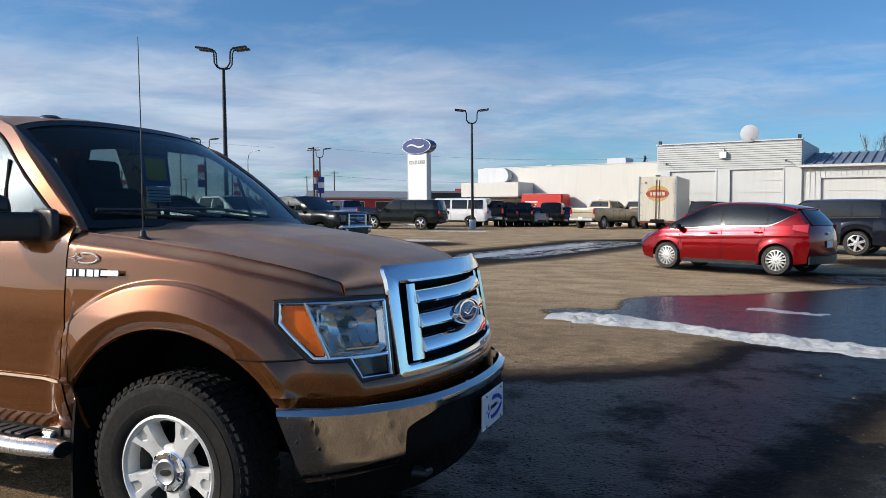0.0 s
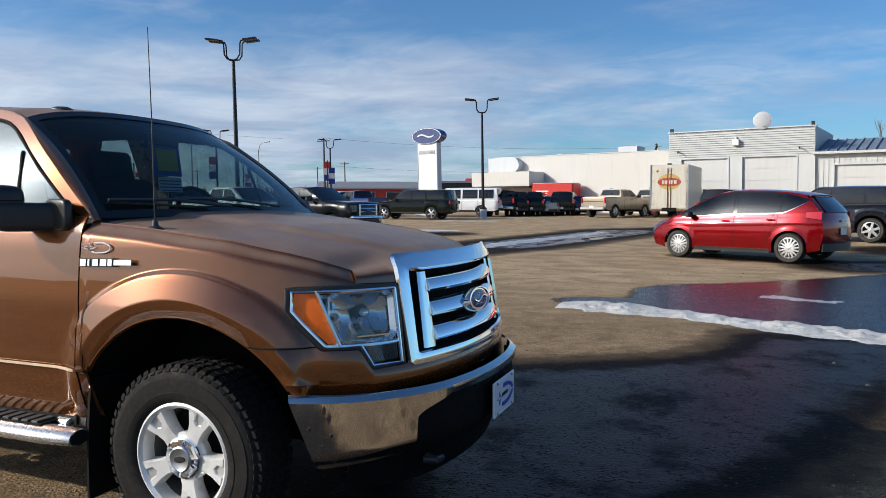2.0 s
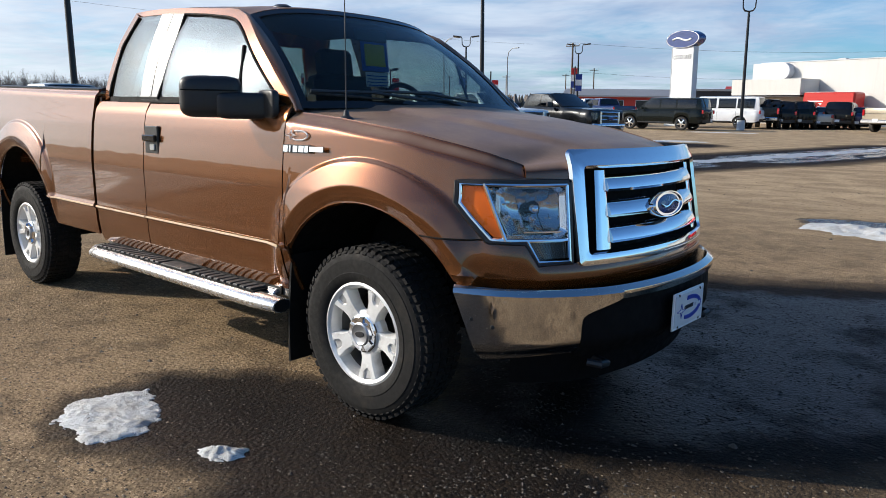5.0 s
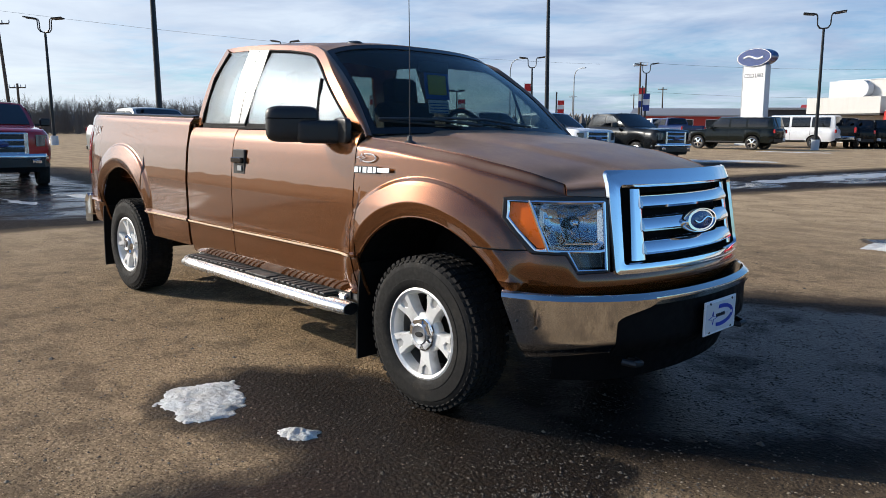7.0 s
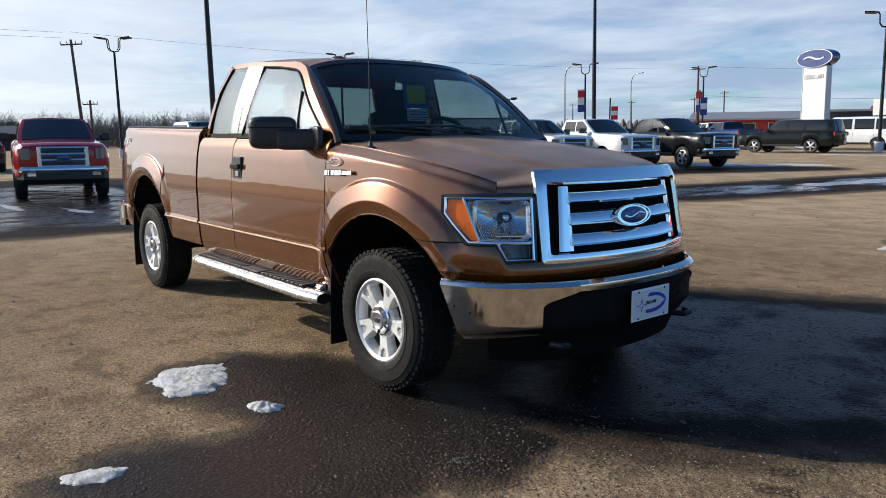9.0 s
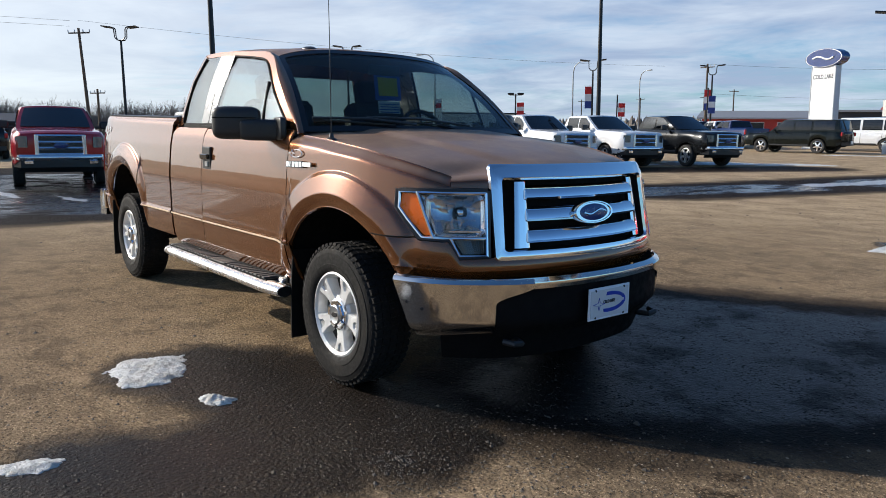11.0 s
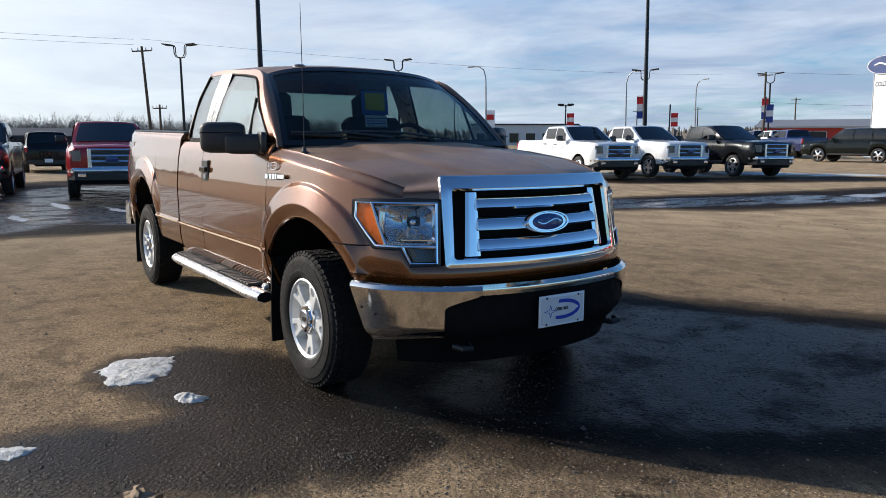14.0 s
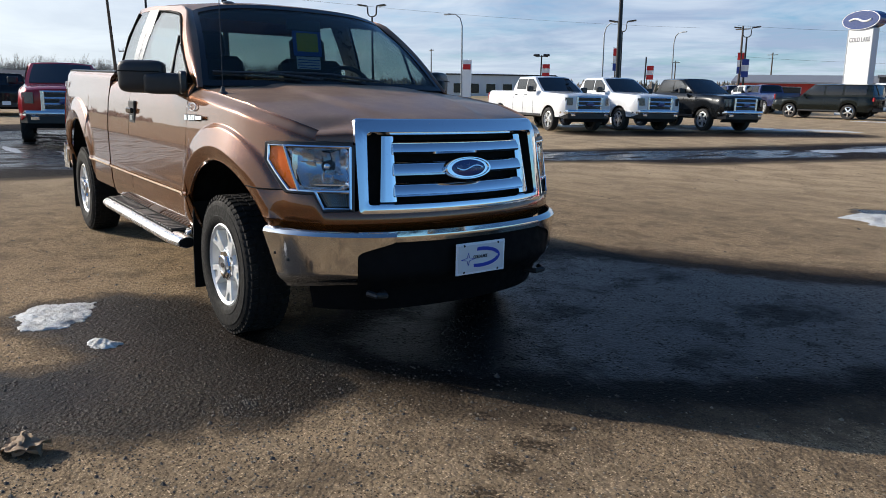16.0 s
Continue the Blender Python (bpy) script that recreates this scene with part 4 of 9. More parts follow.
part("post", Geo().box((0, 0, 2.9), (1.4, 0.4, 5.8), 0.04), "sign_white", far_sign)
part("red_panel", Geo().box((0, -0.22, 4.7), (1.2, 0.06, 0.8), 0.02), "flag_red", far_sign)


# ---- far trees ----
plain("twig", (0.15, 0.13, 0.115), 0.9, vary=0.4)
plain("spruce", (0.025, 0.035, 0.022), 0.9, vary=0.4)


def bare_tree_mesh(seed, h):
    rnd = random.Random(seed)
    g = Geo()

    def limb(p, d, ln, r, depth):
        q = p + d * ln
        g.tube([p, p.lerp(q, 0.5) + Vector((rnd.uniform(-1, 1), rnd.uniform(-1, 1), 0)) * ln * 0.05, q], [r, r * 0.75, r * 0.4], 4 if depth > 2 else 3, False)
        if depth == 0:
            return
        for _ in range(6 if depth == 4 else rnd.choice((3, 4))):
            t = rnd.uniform(0.25, 1.0)
            nd = (d + Vector((rnd.uniform(-1, 1), rnd.uniform(-1, 1), rnd.uniform(0.0, 0.7))) * 0.55).normalized()
            limb(p.lerp(q, t), nd, ln * rnd.uniform(0.42, 0.62), r * 0.46, depth - 1)

    limb(Vector((0, 0, -0.1)), Vector((rnd.uniform(-.08, .08), rnd.uniform(-.08, .08), 1)).normalized(), h * 0.52, h * 0.013, 4)
    return g.mesh("bare_tree", "twig", 0)


TREES = [bare_tree_mesh(i, 6.0) for i in range(5)]
rnd = random.Random(5)


def bare_tree(x, y, s):
    ob = new("bare_tree", rnd.choice(TREES))
    ob.matrix_world = pose(x, y, ground_z(y), 0, 0, rnd.uniform(0, 360)) @ Matrix.Diagonal((s * 0.9, s * 0.9, s, 1))
    tagged(ob, "leafless grey-brown tree in the far tree line", "tree", "far tree line")


for i in range(230):
    a = radians(rnd.uniform(156, 186))
    d = rnd.uniform(112, 150)
    bare_tree(3.8 + d * math.cos(a), -2.5 + d * math.sin(a), rnd.uniform(0.7, 1.02))
for i in range(44):
    a = radians(rnd.uniform(72, 83))
    d = rnd.uniform(66, 72)
    bare_tree(2 + d * math.cos(a), -3.2 + d * math.sin(a), rnd.uniform(1.25, 1.5))
for i in range(40):
    a = radians(rnd.uniform(104, 156))
    d = rnd.uniform(220, 320)
    bare_tree(3 + d * math.cos(a), -3 + d * math.sin(a), rnd.uniform(0.7, 1.2))


brush = Geo()
for i in range(640):
    a, d = radians(rnd.uniform(154, 188)), rnd.uniform(100, 140)
    o = Vector((3.8 + d * math.cos(a), -2.5 + d * math.sin(a), ground_z(-2.5 + d * math.sin(a))))
    for _ in range(12):
        tip = o + Vector((rnd.uniform(-1.3, 1.3), rnd.uniform(-1.3, 1.3), rnd.uniform(1.8, 4.6)))
        foot = o + Vector((rnd.uniform(-0.5, 0.5), rnd.uniform(-0.5, 0.5), 0))
        brush.tube([foot, foot.lerp(tip, 0.5) + Vector((rnd.uniform(-.15, .15), rnd.uniform(-.15, .15), 0.2)), tip], [0.024, 0.017, 0.006], 3, False)
        for _ in range(3):
            q = foot.lerp(tip, rnd.uniform(0.4, 0.9))
            brush.tube([q, q + Vector((rnd.uniform(-.7, .7), rnd.uniform(-.7, .7), rnd.uniform(0.3, 1.1)))], [0.012, 0.005], 3, False)
solid("far_brush", brush, "twig", "dense leafless brush below the far trees", "brush", kind="stuff", smooth=0)


def spruce_mesh(seed):
    r2, g = random.Random(seed), Geo()
    g.tube([(0, 0, -0.1), (0, 0, 6)], [0.12, 0.02], 5)
    for i in range(150):
        z = r2.uniform(0.5, 6.1)
        r = (6.3 - z) * 0.24 * r2.uniform(0.6, 1.1)
        a = r2.uniform(0, 6.28)
        d = Vector((math.cos(a), math.sin(a), -0.25))
        side = Vector((-math.sin(a), math.cos(a), 0)) * 0.16
        o = Vector((0, 0, z))
        g.add([o, o + d * r * 0.6 + side, o + d * r, o + d * r * 0.6 - side, o + d * r * 0.5 + Vector((0, 0, 0.14))], [(0, 1, 4), (1, 2, 4), (2, 3, 4), (3, 0, 4), (0, 3, 2, 1)])
    return g.mesh("spruce", "spruce", 0)


SPR = [spruce_mesh(i) for i in range(3)]
for i in range(26):
    a, d = radians(rnd.uniform(104, 150)), rnd.uniform(240, 340)
    ob = new("spruce_tree", rnd.choice(SPR))
    ob.matrix_world = pose(3 + d * math.cos(a), -3 + d * math.sin(a), ground_z(-3 + d * math.sin(a)), 0, 0, rnd.uniform(0, 360)) @ Matrix.Diagonal((1.1, 1.1, rnd.uniform(0.5, 0.95), 1))
    tagged(ob, "dark green spruce on the far horizon", "tree", "far spruces")
ob = new("spruce_tree", SPR[0])
ob.matrix_world = pose(-5.6, 66.0, ground_z(66.0)) @ Matrix.Diagonal((1.0, 1.0, 1.0, 1))
tagged(ob, "dark spruce top behind the store", "tree", "far spruces")
# low scrub that closes the horizon
g = Geo()
for i in range(2600):
    a, d = radians(rnd.uniform(96, 196)), rnd.uniform(330, 420)
    o = Vector((3 + d * math.cos(a), -3 + d * math.sin(a), ground_z(-3 + d * math.sin(a))))
    h, w = rnd.uniform(1.8, 6.5), rnd.uniform(1.0, 3.0)
    t = Vector((-math.sin(a), math.cos(a), 0)) * w
    r = Vector((math.cos(a), math.sin(a), 0)) * w
    g.add([o - t, o + t, o + r, o - r, o + Vector((rnd.uniform(-.5, .5), 0, h))], [(0, 2, 4), (2, 1, 4), (1, 3, 4), (3, 0, 4)])
solid("far_scrub", g, "twig", "low bare scrub along the horizon", "scrub", kind="stuff", smooth=0)

# ---- parked vehicles ----
def wheel_parts(parent, x, y, r, w, side, spokes=5, rimmat="alloy", rim_r=0.68):
    """A wheel standing at x, y on one side of a vehicle (side +1: its left)."""
    m = Matrix.Translation((x, y, r))
    if side < 0:
        m = m @ Matrix.Rotation(math.pi, 4, "Z")
    wh = Geo()
    rr = r * rim_r
    wh.lathe([(rr, -w / 2), (r * 0.93, -w / 2), (r, -w * 0.36), (r, w * 0.36), (r * 0.93, w / 2), (rr * 1.06, w / 2), (rr, w * 0.42)], 28, m, caps=False)
    tyre = part("tyre", wh, "rubber", parent)
    disc = Geo().lathe([(rr, w * 0.1), (rr, w * 0.42), (rr * 0.95, w * 0.44), (rr * 0.92, w * 0.3), (rr * 0.9, w * 0.1)], 28, m, True)
    disc.lathe([(rr * 0.26, w * 0.1), (rr * 0.26, w * 0.4), (0.0, w * 0.43)], 12, m)
    for i in range(spokes):
        a = 2 * math.pi * i / spokes + 0.3
        rot = m @ Matrix.Rotation(a, 4, "Y")
        ww = rr * (0.30 if spokes < 7 else 0.15)
        disc.add([rot @ Vector(p) for p in [(rr * 0.2, w * 0.2, -ww * 0.6), (rr * 0.2, w * 0.2, ww * 0.6), (rr * 0.93, w * 0.2, ww * 0.5), (rr * 0.93, w * 0.2, -ww * 0.5), (rr * 0.2, w * 0.4, -ww * 0.5), (rr * 0.2, w * 0.4, ww * 0.5), (rr * 0.93, w * 0.37, ww * 0.4), (rr * 0.93, w * 0.37, -ww * 0.4)]], [(4, 5, 6, 7), (0, 4, 7, 3), (1, 2, 6, 5), (2, 3, 7, 6), (0, 1, 5, 4)])
    part("rim", disc, rimmat, tyre)
    part("brake_drum", Geo().lathe([(rr * 0.9, -w * 0.2), (rr * 0.9, w * 0.05), (0, w * 0.06)], 20, m), "black_rough", tyre)
    return tyre


SPECS = {
    # xr, xf: ends; wb: axles at +-wb/2; top: rail, belt and bonnet line; glass: rear foot, rear top, front top, front foot
    "pickup": dict(xr=-2.95, xf=2.85, wb=3.7, hw=1.0, z0=0.50, r=0.40, top=[(-2.95, 1.36), (-1.02, 1.36), (-1.0, 1.36), (1.0, 1.345), (1.25, 1.335), (2.3, 1.285), (2.70, 1.262), (2.80, 1.245), (2.85, 1.205)], glass=(-1.02, -0.82, 0.35, 1.22), roof=1.92, bed=(-2.85, -1.1), cab=[(-0.72, -0.02), (0.05, 0.72)], truck=True),
    "suv": dict(xr=-2.55, xf=2.45, wb=2.95, hw=0.97, z0=0.34, r=0.38, top=[(-2.55, 1.12), (-2.2, 1.18), (1.0, 1.10), (1.3, 1.06), (2.2, 0.96), (2.45, 0.86)], glass=(-2.48, -2.2, 0.1, 1.1), roof=1.78, cab=[(-2.1, -1.35), (-1.25, -0.4), (-0.3, 0.62)]),
    "bigsuv": dict(xr=-2.85, xf=2.8, wb=3.3, hw=1.0, z0=0.42, r=0.40, top=[(-2.85, 1.22), (-2.3, 1.24), (1.1, 1.20), (1.3, 1.17), (2.5, 1.08), (2.8, 0.98)], glass=(-2.80, -2.62, 0.45, 1.2), roof=1.93, cab=[(-2.45, -1.3), (-1.2, -0.3), (-0.2, 0.75)]),
    "van": dict(xr=-2.95, xf=2.6, wb=3.5, hw=1.0, z0=0.42, r=0.38, top=[(-2.95, 1.20), (1.3, 1.20), (1.6, 1.16), (2.4, 1.08), (2.6, 0.98)], glass=(-2.92, -2.80, 0.95, 1.6), roof=2.08, cab=[(-2.6, -1.55), (-1.45, -0.35), (-0.2, 0.95)]),
    "sedan": dict(xr=-2.4, xf=2.35, wb=2.75, hw=0.92, z0=0.24, r=0.33, top=[(-2.4, 0.95), (-1.6, 1.0), (0.9, 0.92), (1.2, 0.88), (2.0, 0.76), (2.35, 0.62)], glass=(-1.75, -0.95, -0.05, 1.15), roof=1.45, cab=[(-1.15, -0.78), (-0.7, 0.0), (0.06, 0.9)], round=0.5),
}


def vehicle(name, label, category, kind, paint, x, y, heading, group="", spokes=5, hubcaps="alloy", grille="chrome"):
    """A parked vehicle standing at x, y (half way between its axles), with its nose along heading."""
    p = SPECS[kind]
    top = thing(name, label, category, group, at=pose(x, y, 0, 0, 0, heading))
    hw, z0, xr, xf, r = p["hw"], p["z0"], p["xr"], p["xf"], p["r"]
    truck = p.get("truck", False)
    rnd_end = p.get("round", 0.32)
    zt = lambda u: curve_at(p["top"], u)

    def taper(u):
        e = 0.0
        for end, s in ((xf, 1), (xr, -1)):
            k = max(0.0, 1 - abs(end - u) / (rnd_end if s > 0 or not truck else 0.12))
            e = max(e, ((0.10 if truck else 0.22) if s > 0 else (0.12 if not truck else 0.03)) * k ** 2.2)
        return 1 - e

    rows = 11
    ra = r * 1.22

    def side(u, v, sgn=1):
        zb, ztop = z0, zt(u)
        for end, s in ((xf, 1), (xr, -1)):
            zb = max(zb, z0 + 0.10 * max(0, 1 - abs(end - u) / 0.25))
        for ax in (-p["wb"] / 2, p["wb"] / 2):
            if abs(u - ax) < ra * 0.95:
                zb = max(zb, r + math.sqrt(ra * ra - (u - ax) ** 2))
        z = zb + (ztop - zb) * v
        y_ = hw * taper(u) * (0.955 + 0.045 * math.sin(math.pi * min(1, v * 1.12)) - 0.035 * smooth01((v - 0.75) / 0.25) - 0.05 * smooth01((v - 0.93) / 0.07))
        pt = [u, y_, z]
        for ax in (-p["wb"] / 2, p["wb"] / 2):
            dx, dz = u - ax, z - r
            d = math.hypot(dx, dz)
            pt[1] += 0.022 * max(0, 1 - abs(d - ra) / 0.12) if d > ra else 0.022
        return (pt[0], sgn * pt[1], pt[2])

    us = spread(xr, xf, 64)
    for ax in (-p["wb"] / 2, p["wb"] / 2):
        us += [ax + ra * k for k in (-0.951, -0.949, -0.8, -0.6, -0.4, 0.4, 0.6, 0.8, 0.949, 0.951)]
    us = sorted(us)
    g = Geo()
    vs = spread(0, 1, rows)
    g.sheet(lambda u, v: side(u, v, 1), us, vs, 0.02, flip=True)
    g.sheet(lambda u, v: side(u, v, -1), us, vs, 0.02)
    # bonnet, deck and nose
    ys = spread(-1, 1, 13)

    def deck(u, w):
        e = side(u, 1.0)
        return (u, e[1] * w, e[2] + 0.035 * (1 - w * w) * (1 if u > 0.9 else 0.2))

    bed = p.get("bed")
    g.sheet(deck, us, ys, 0.02, (lambda u, w: not (bed[0] < u < bed[1] and abs(w) < 0.9)) if bed else None)
    for end in (xf, xr):
        def cap(w, v, end=end):
            a = side(end, v)
            return (end + (0.10 if end > 0 else (-0.05 if truck else -0.17)) * (1 - w * w) * (1 if v < 0.97 else 0.6), a[1] * w, a[2] + (0.035 * (1 - w * w) * (1 if end > 0 else 0.2)) * v)
        g.sheet(cap, ys, spread(0, 1, 8), 0.02, flip=end < 0)
    part("body", g, paint, top)
    und = Geo().box(((xr + xf) / 2, 0, z0 + 0.14), (xf - xr - 0.5, hw * 1.1, 0.4), 0.05)
    und.box((0, 0, (z0 + 0.9) / 2 + 0.1), (xf - xr - 0.9, hw * 1.25, 0.75 - 0.2 * (not truck)), 0.05)
    part("underbody", und, "black_rough", top)
    if bed:
        bd = Geo().box(((bed[0] + bed[1]) / 2, 0, 0.98), (bed[1] - bed[0], hw * 1.7, 0.06), 0.01)
        part("bed_liner", bd, "black_plastic", top)
    # cabin
    a0, a1, b1, b0 = p["glass"]
    zr = p["roof"]
    base_y = lambda u: abs(side(u, 1.0)[1]) * 0.985
    top_y = hw * 0.76

    def cab(u, v, sgn=1):
        """u: 0 rear to 1 front; v: belt to roof."""
        xb, xt = lerp(a0, b0, u), lerp(a1, b1, u)
        x_ = lerp(xb, xt, v)
        zb_ = zt(min(max(xb, a0), b0)) - 0.01
        bow = 0.03 * math.sin(math.pi * v)
        return (x_, sgn * (lerp(base_y(xb), top_y - 0.06 * abs(2 * u - 1) ** 4, v) + bow), lerp(zb_, zr - 0.06 - p.get("rdrop", 0.0) * (1 - u) ** 1.8, v))

    g = Geo()
    nu = spread(0, 1, 15)
    g.sheet(lambda u, v: cab(u, v, 1), nu, spread(0, 1, 7), 0.02, flip=True)
    g.sheet(lambda u, v: cab(u, v, -1), nu, spread(0, 1, 7), 0.02)

    def roof(u, w):
        e = cab(u, 1.0)
        k = 1 - abs(w) ** 3
        return (e[0], e[1] * w, e[2] + 0.06 * k * (0.55 + 0.45 * math.sin(math.pi * min(max(u, 0.08), 0.92))))

    g.sheet(roof, nu, spread(-1, 1, 13), 0.02)
    for u in (0, 1):
        def face(w, v, u=u):
            e = cab(u, v)
            return (e[0] + (0.10 if u else -0.06) * (1 - w * w) * (1 - 0.5 * v), e[1] * w, e[2] + 0.033 * (1 - w * w) * v)
        g.sheet(face, spread(-1, 1, 11), spread(0, 1, 6), 0.02, flip=not u)
    part("cabin", g, paint, top)

    def pane(fn, us_, vs_, nm, flip):
        part(nm, Geo().sheet(fn, us_, vs_, 0.012, flip=flip), "car_glass", top, smooth=30)

    def screen(u):
        def fn(w, v):
            e = cab(u, v)
            return (e[0] + (0.10 if u else -0.06) * (1 - w * w) * (1 - 0.5 * v) + (0.012 if u else -0.012), e[1] * w, e[2] + 0.033 * (1 - w * w) * v + 0.006)
        return fn
    pane(screen(1), spread(-0.9, 0.9, 9), spread(0.08, 0.93, 5), "windscreen", False)
    pane(screen(0), spread(-0.86, 0.86, 9), spread(0.22, 0.9, 5), "rear_window", True)
    for q0, q1 in p["cab"]:
        u0, u1 = (q0 - a0) / (b0 - a0), (q1 - a0) / (b0 - a0)
        for s in (-1, 1):
            def win(u, v, s=s, q0=q0, q1=q1, u0=u0, u1=u1):
                e = cab(u, v)
                xx = e[0]
                lo, hi = lerp(a0, a1, v) + 0.09, lerp(b0, b1, v) - 0.09
                xx = min(max(lerp(q0, q1, (u - u0) / (u1 - u0)), lo), hi)
                return (xx, s * (e[1] + 0.012), e[2])
            pane(win, spread(u0, u1, 5), spread(0.14, 0.88, 5), "side_window", s > 0)
    # shut lines, handles and the bright line under the windows
    wins = p["cab"]
    for u0 in [wins[i][1] + 0.03 for i in range(len(wins))] + ([wins[0][0] - 0.06] if truck else []):
        for s in (-1, 1):
            def shut(w, v, u0=u0, s=s):
                a = side(u0 + 0.014 * w, v)
                return (a[0], s * (abs(a[1]) + 0.003), a[2])
            part("door_seam", Geo().sheet(shut, (0, 1), spread(0.06, 0.98, 9), 0.005, flip=s > 0), "black_rough", top)
    for q0, q1 in wins[0 if truck else 1:]:
        for s in (-1, 1):
            a = side(q0 + 0.13, 0.84)
            part("door_handle", Geo().box((q0 + 0.13, s * (abs(a[1]) + 0.014), a[2]), (0.19, 0.028, 0.032), 0.012), "black_plastic" if truck else paint, top)
    if kind == "suv":
        for s in (-1, 1):
            def trim(u, v, s=s):
                e = cab(u, v)
                return (e[0], s * (abs(e[1]) + 0.012), e[2])
            part("belt_trim", Geo().sheet(trim, spread(0.12, 0.93, 16), (0.03, 0.075), 0.008, flip=s > 0), "black_plastic", top)
    # lamps, bumpers, mirrors, wheels
    zf = zt(xf)
    def nose_x(w):
        return xf + 0.10 * (1 - w * w)
    for s in (-1, 1):
        lampw = 0.25 if truck else 0.34
        gl = Geo().sheet(lambda w, v: (nose_x(w) + 0.015 - 0.32 * max(0, (w - 0.8) / 0.2) ** 1.3 * (0.2), s * abs(side(xf, 0.7)[1]) * w, zf - 0.25 * truck * v - 0.16 * (1 - truck) * v - 0.05), spread(1 - lampw, 1.0, 6), spread(0, 1, 4), 0.03, flip=s < 0)
        lamp = part("headlight", gl, "lamp_dim" if truck else "lamp_grey", top)
        if truck:
            for v0, v1, wa, wb_ in ((0.06, 0.20, 0.76, 0.985), (0.80, 0.94, 0.76, 0.985), (0.06, 0.94, 0.955, 0.99), (0.30, 0.48, 0.77, 0.90), (0.54, 0.72, 0.77, 0.90)):
                part("lamp_bar", Geo().sheet(lambda w, v: (nose_x(w) + 0.028 - 0.064 * max(0, (w - 0.8) / 0.2) ** 1.3, s * abs(side(xf, 0.7)[1]) * w, zf - 0.25 * v - 0.05), spread(wa, wb_, 4), spread(v0, v1, 3), 0.012, flip=s < 0), "lamp_silver", lamp)
        tl = zt(xr)
        part("tail_light", Geo().box((xr - 0.02, s * hw * (0.86 if not truck else 0.89), tl - (0.13 if not truck else 0.24)), (0.10, 0.13, 0.22 if not truck else 0.34), 0.03), "red_lens", top)
        mir = part("mirror", Geo().box((b0 - 0.42, s * (hw + 0.13), zt(b0) + 0.09), (0.14, 0.24, 0.19 if truck else 0.13), 0.05), paint if not truck else "black_plastic", top)
        part("arm", Geo().box((b0 - 0.40, s * (hw - 0.03), zt(b0) + 0.03), (0.08, 0.12, 0.06), 0.02), "black_plastic", mir)
        for ax, nm in ((-p["wb"] / 2, 0), (p["wb"] / 2, 1)):
            wheel_parts(top, ax, s * (hw - 0.13), r, 0.25, s, spokes, hubcaps)
        part("sill_trim", Geo().box((0, s * (hw * 0.975), z0 + 0.03), (p["wb"] - 2 * ra - 0.05, 0.05, 0.09), 0.02), "black_plastic", top)
    gh = 0.44 if truck else 0.22
    gw = 0.62
    gz = zf - 0.03 - gh if truck else zf - 0.12 - gh
    gr = part("grille", Geo().sheet(lambda w, v: (nose_x(w) + 0.012, hw * 0.78 * w, gz + gh * v), spread(-gw, gw, 9), spread(0, 1, 3), 0.02), "black_plastic", top)
    bars = (0.02, 0.35, 0.65, 0.98) if truck else (0.1, 0.5, 0.9)
    for v in bars:
        part("bar", Geo().sheet(lambda w, t: (nose_x(w) + 0.035 - 0.02 * abs(t), hw * 0.78 * w, gz + gh * v + 0.035 * t * (1.05 if truck else 0.5)), spread(-gw, gw, 9), (-1, 0, 1), 0.02), "bright_trim" if truck and grille == "chrome" else grille, gr)
    if truck:
        for w in (-gw, gw):
            part("bar", Geo().box((nose_x(w) + 0.015, hw * 0.78 * w, gz + gh / 2), (0.05, 0.085, gh + 0.05), 0.015), "bright_trim" if grille == "chrome" else grille, gr)
        part("emblem", Geo().lathe([(0.10, 0), (0.10, 0.02), (0.0, 0.03)], 20, Matrix.Translation((nose_x(0) + 0.04, 0, gz + gh * 0.5)) @ Matrix.Rotation(-math.pi / 2, 4, "Z") @ Matrix.Diagonal((1.5, 1, 0.65, 1))), "sign_blue", gr, "blue oval emblem")
        part("front_bumper", Geo().sheet(lambda w, v: (nose_x(w) + 0.07 + 0.03 * math.sin(math.pi * v) - 0.30 * max(0, (abs(w) - 0.8) / 0.2) ** 2, hw * 0.98 * w, z0 + 0.12 + 0.13 * v), spread(-1, 1, 15), spread(0, 1, 5), 0.05), "bright_trim" if grille == "chrome" else "black_plastic", top)
        part("bumper_lower", Geo().sheet(lambda w, v: (nose_x(w) + 0.05 - 0.30 * max(0, (abs(w) - 0.8) / 0.2) ** 2, hw * 0.96 * w, z0 - 0.04 + 0.17 * v), spread(-1, 1, 15), spread(0, 1, 3), 0.05), "black_plastic", top)
        part("bumper_inset", Geo().sheet(lambda w, v: (nose_x(w) + 0.085, hw * 0.5 * w, z0 + 0.05 + 0.13 * v), spread(-1, 1, 7), spread(0, 1, 3), 0.03), "black_plastic", top)
        for s in (-1, 1):
            part("fog_lamp", Geo().box((nose_x(0.62) + 0.075, s * hw * 0.66, z0 + 0.075), (0.03, 0.17, 0.075), 0.012), "lamp_silver", top)
        part("lower_valance", Geo().sheet(lambda w, v: (nose_x(w) - 0.05 - 0.1 * (1 - v), hw * 0.86 * w, z0 - 0.16 + 0.18 * v), spread(-1, 1, 11), spread(0, 1, 3), 0.04), "black_plastic", top)
        part("rear_bumper", Geo().box((xr - 0.12, 0, z0 + 0.12), (0.2, hw * 1.85, 0.22), 0.05), "chrome" if grille == "chrome" else "steel", top)
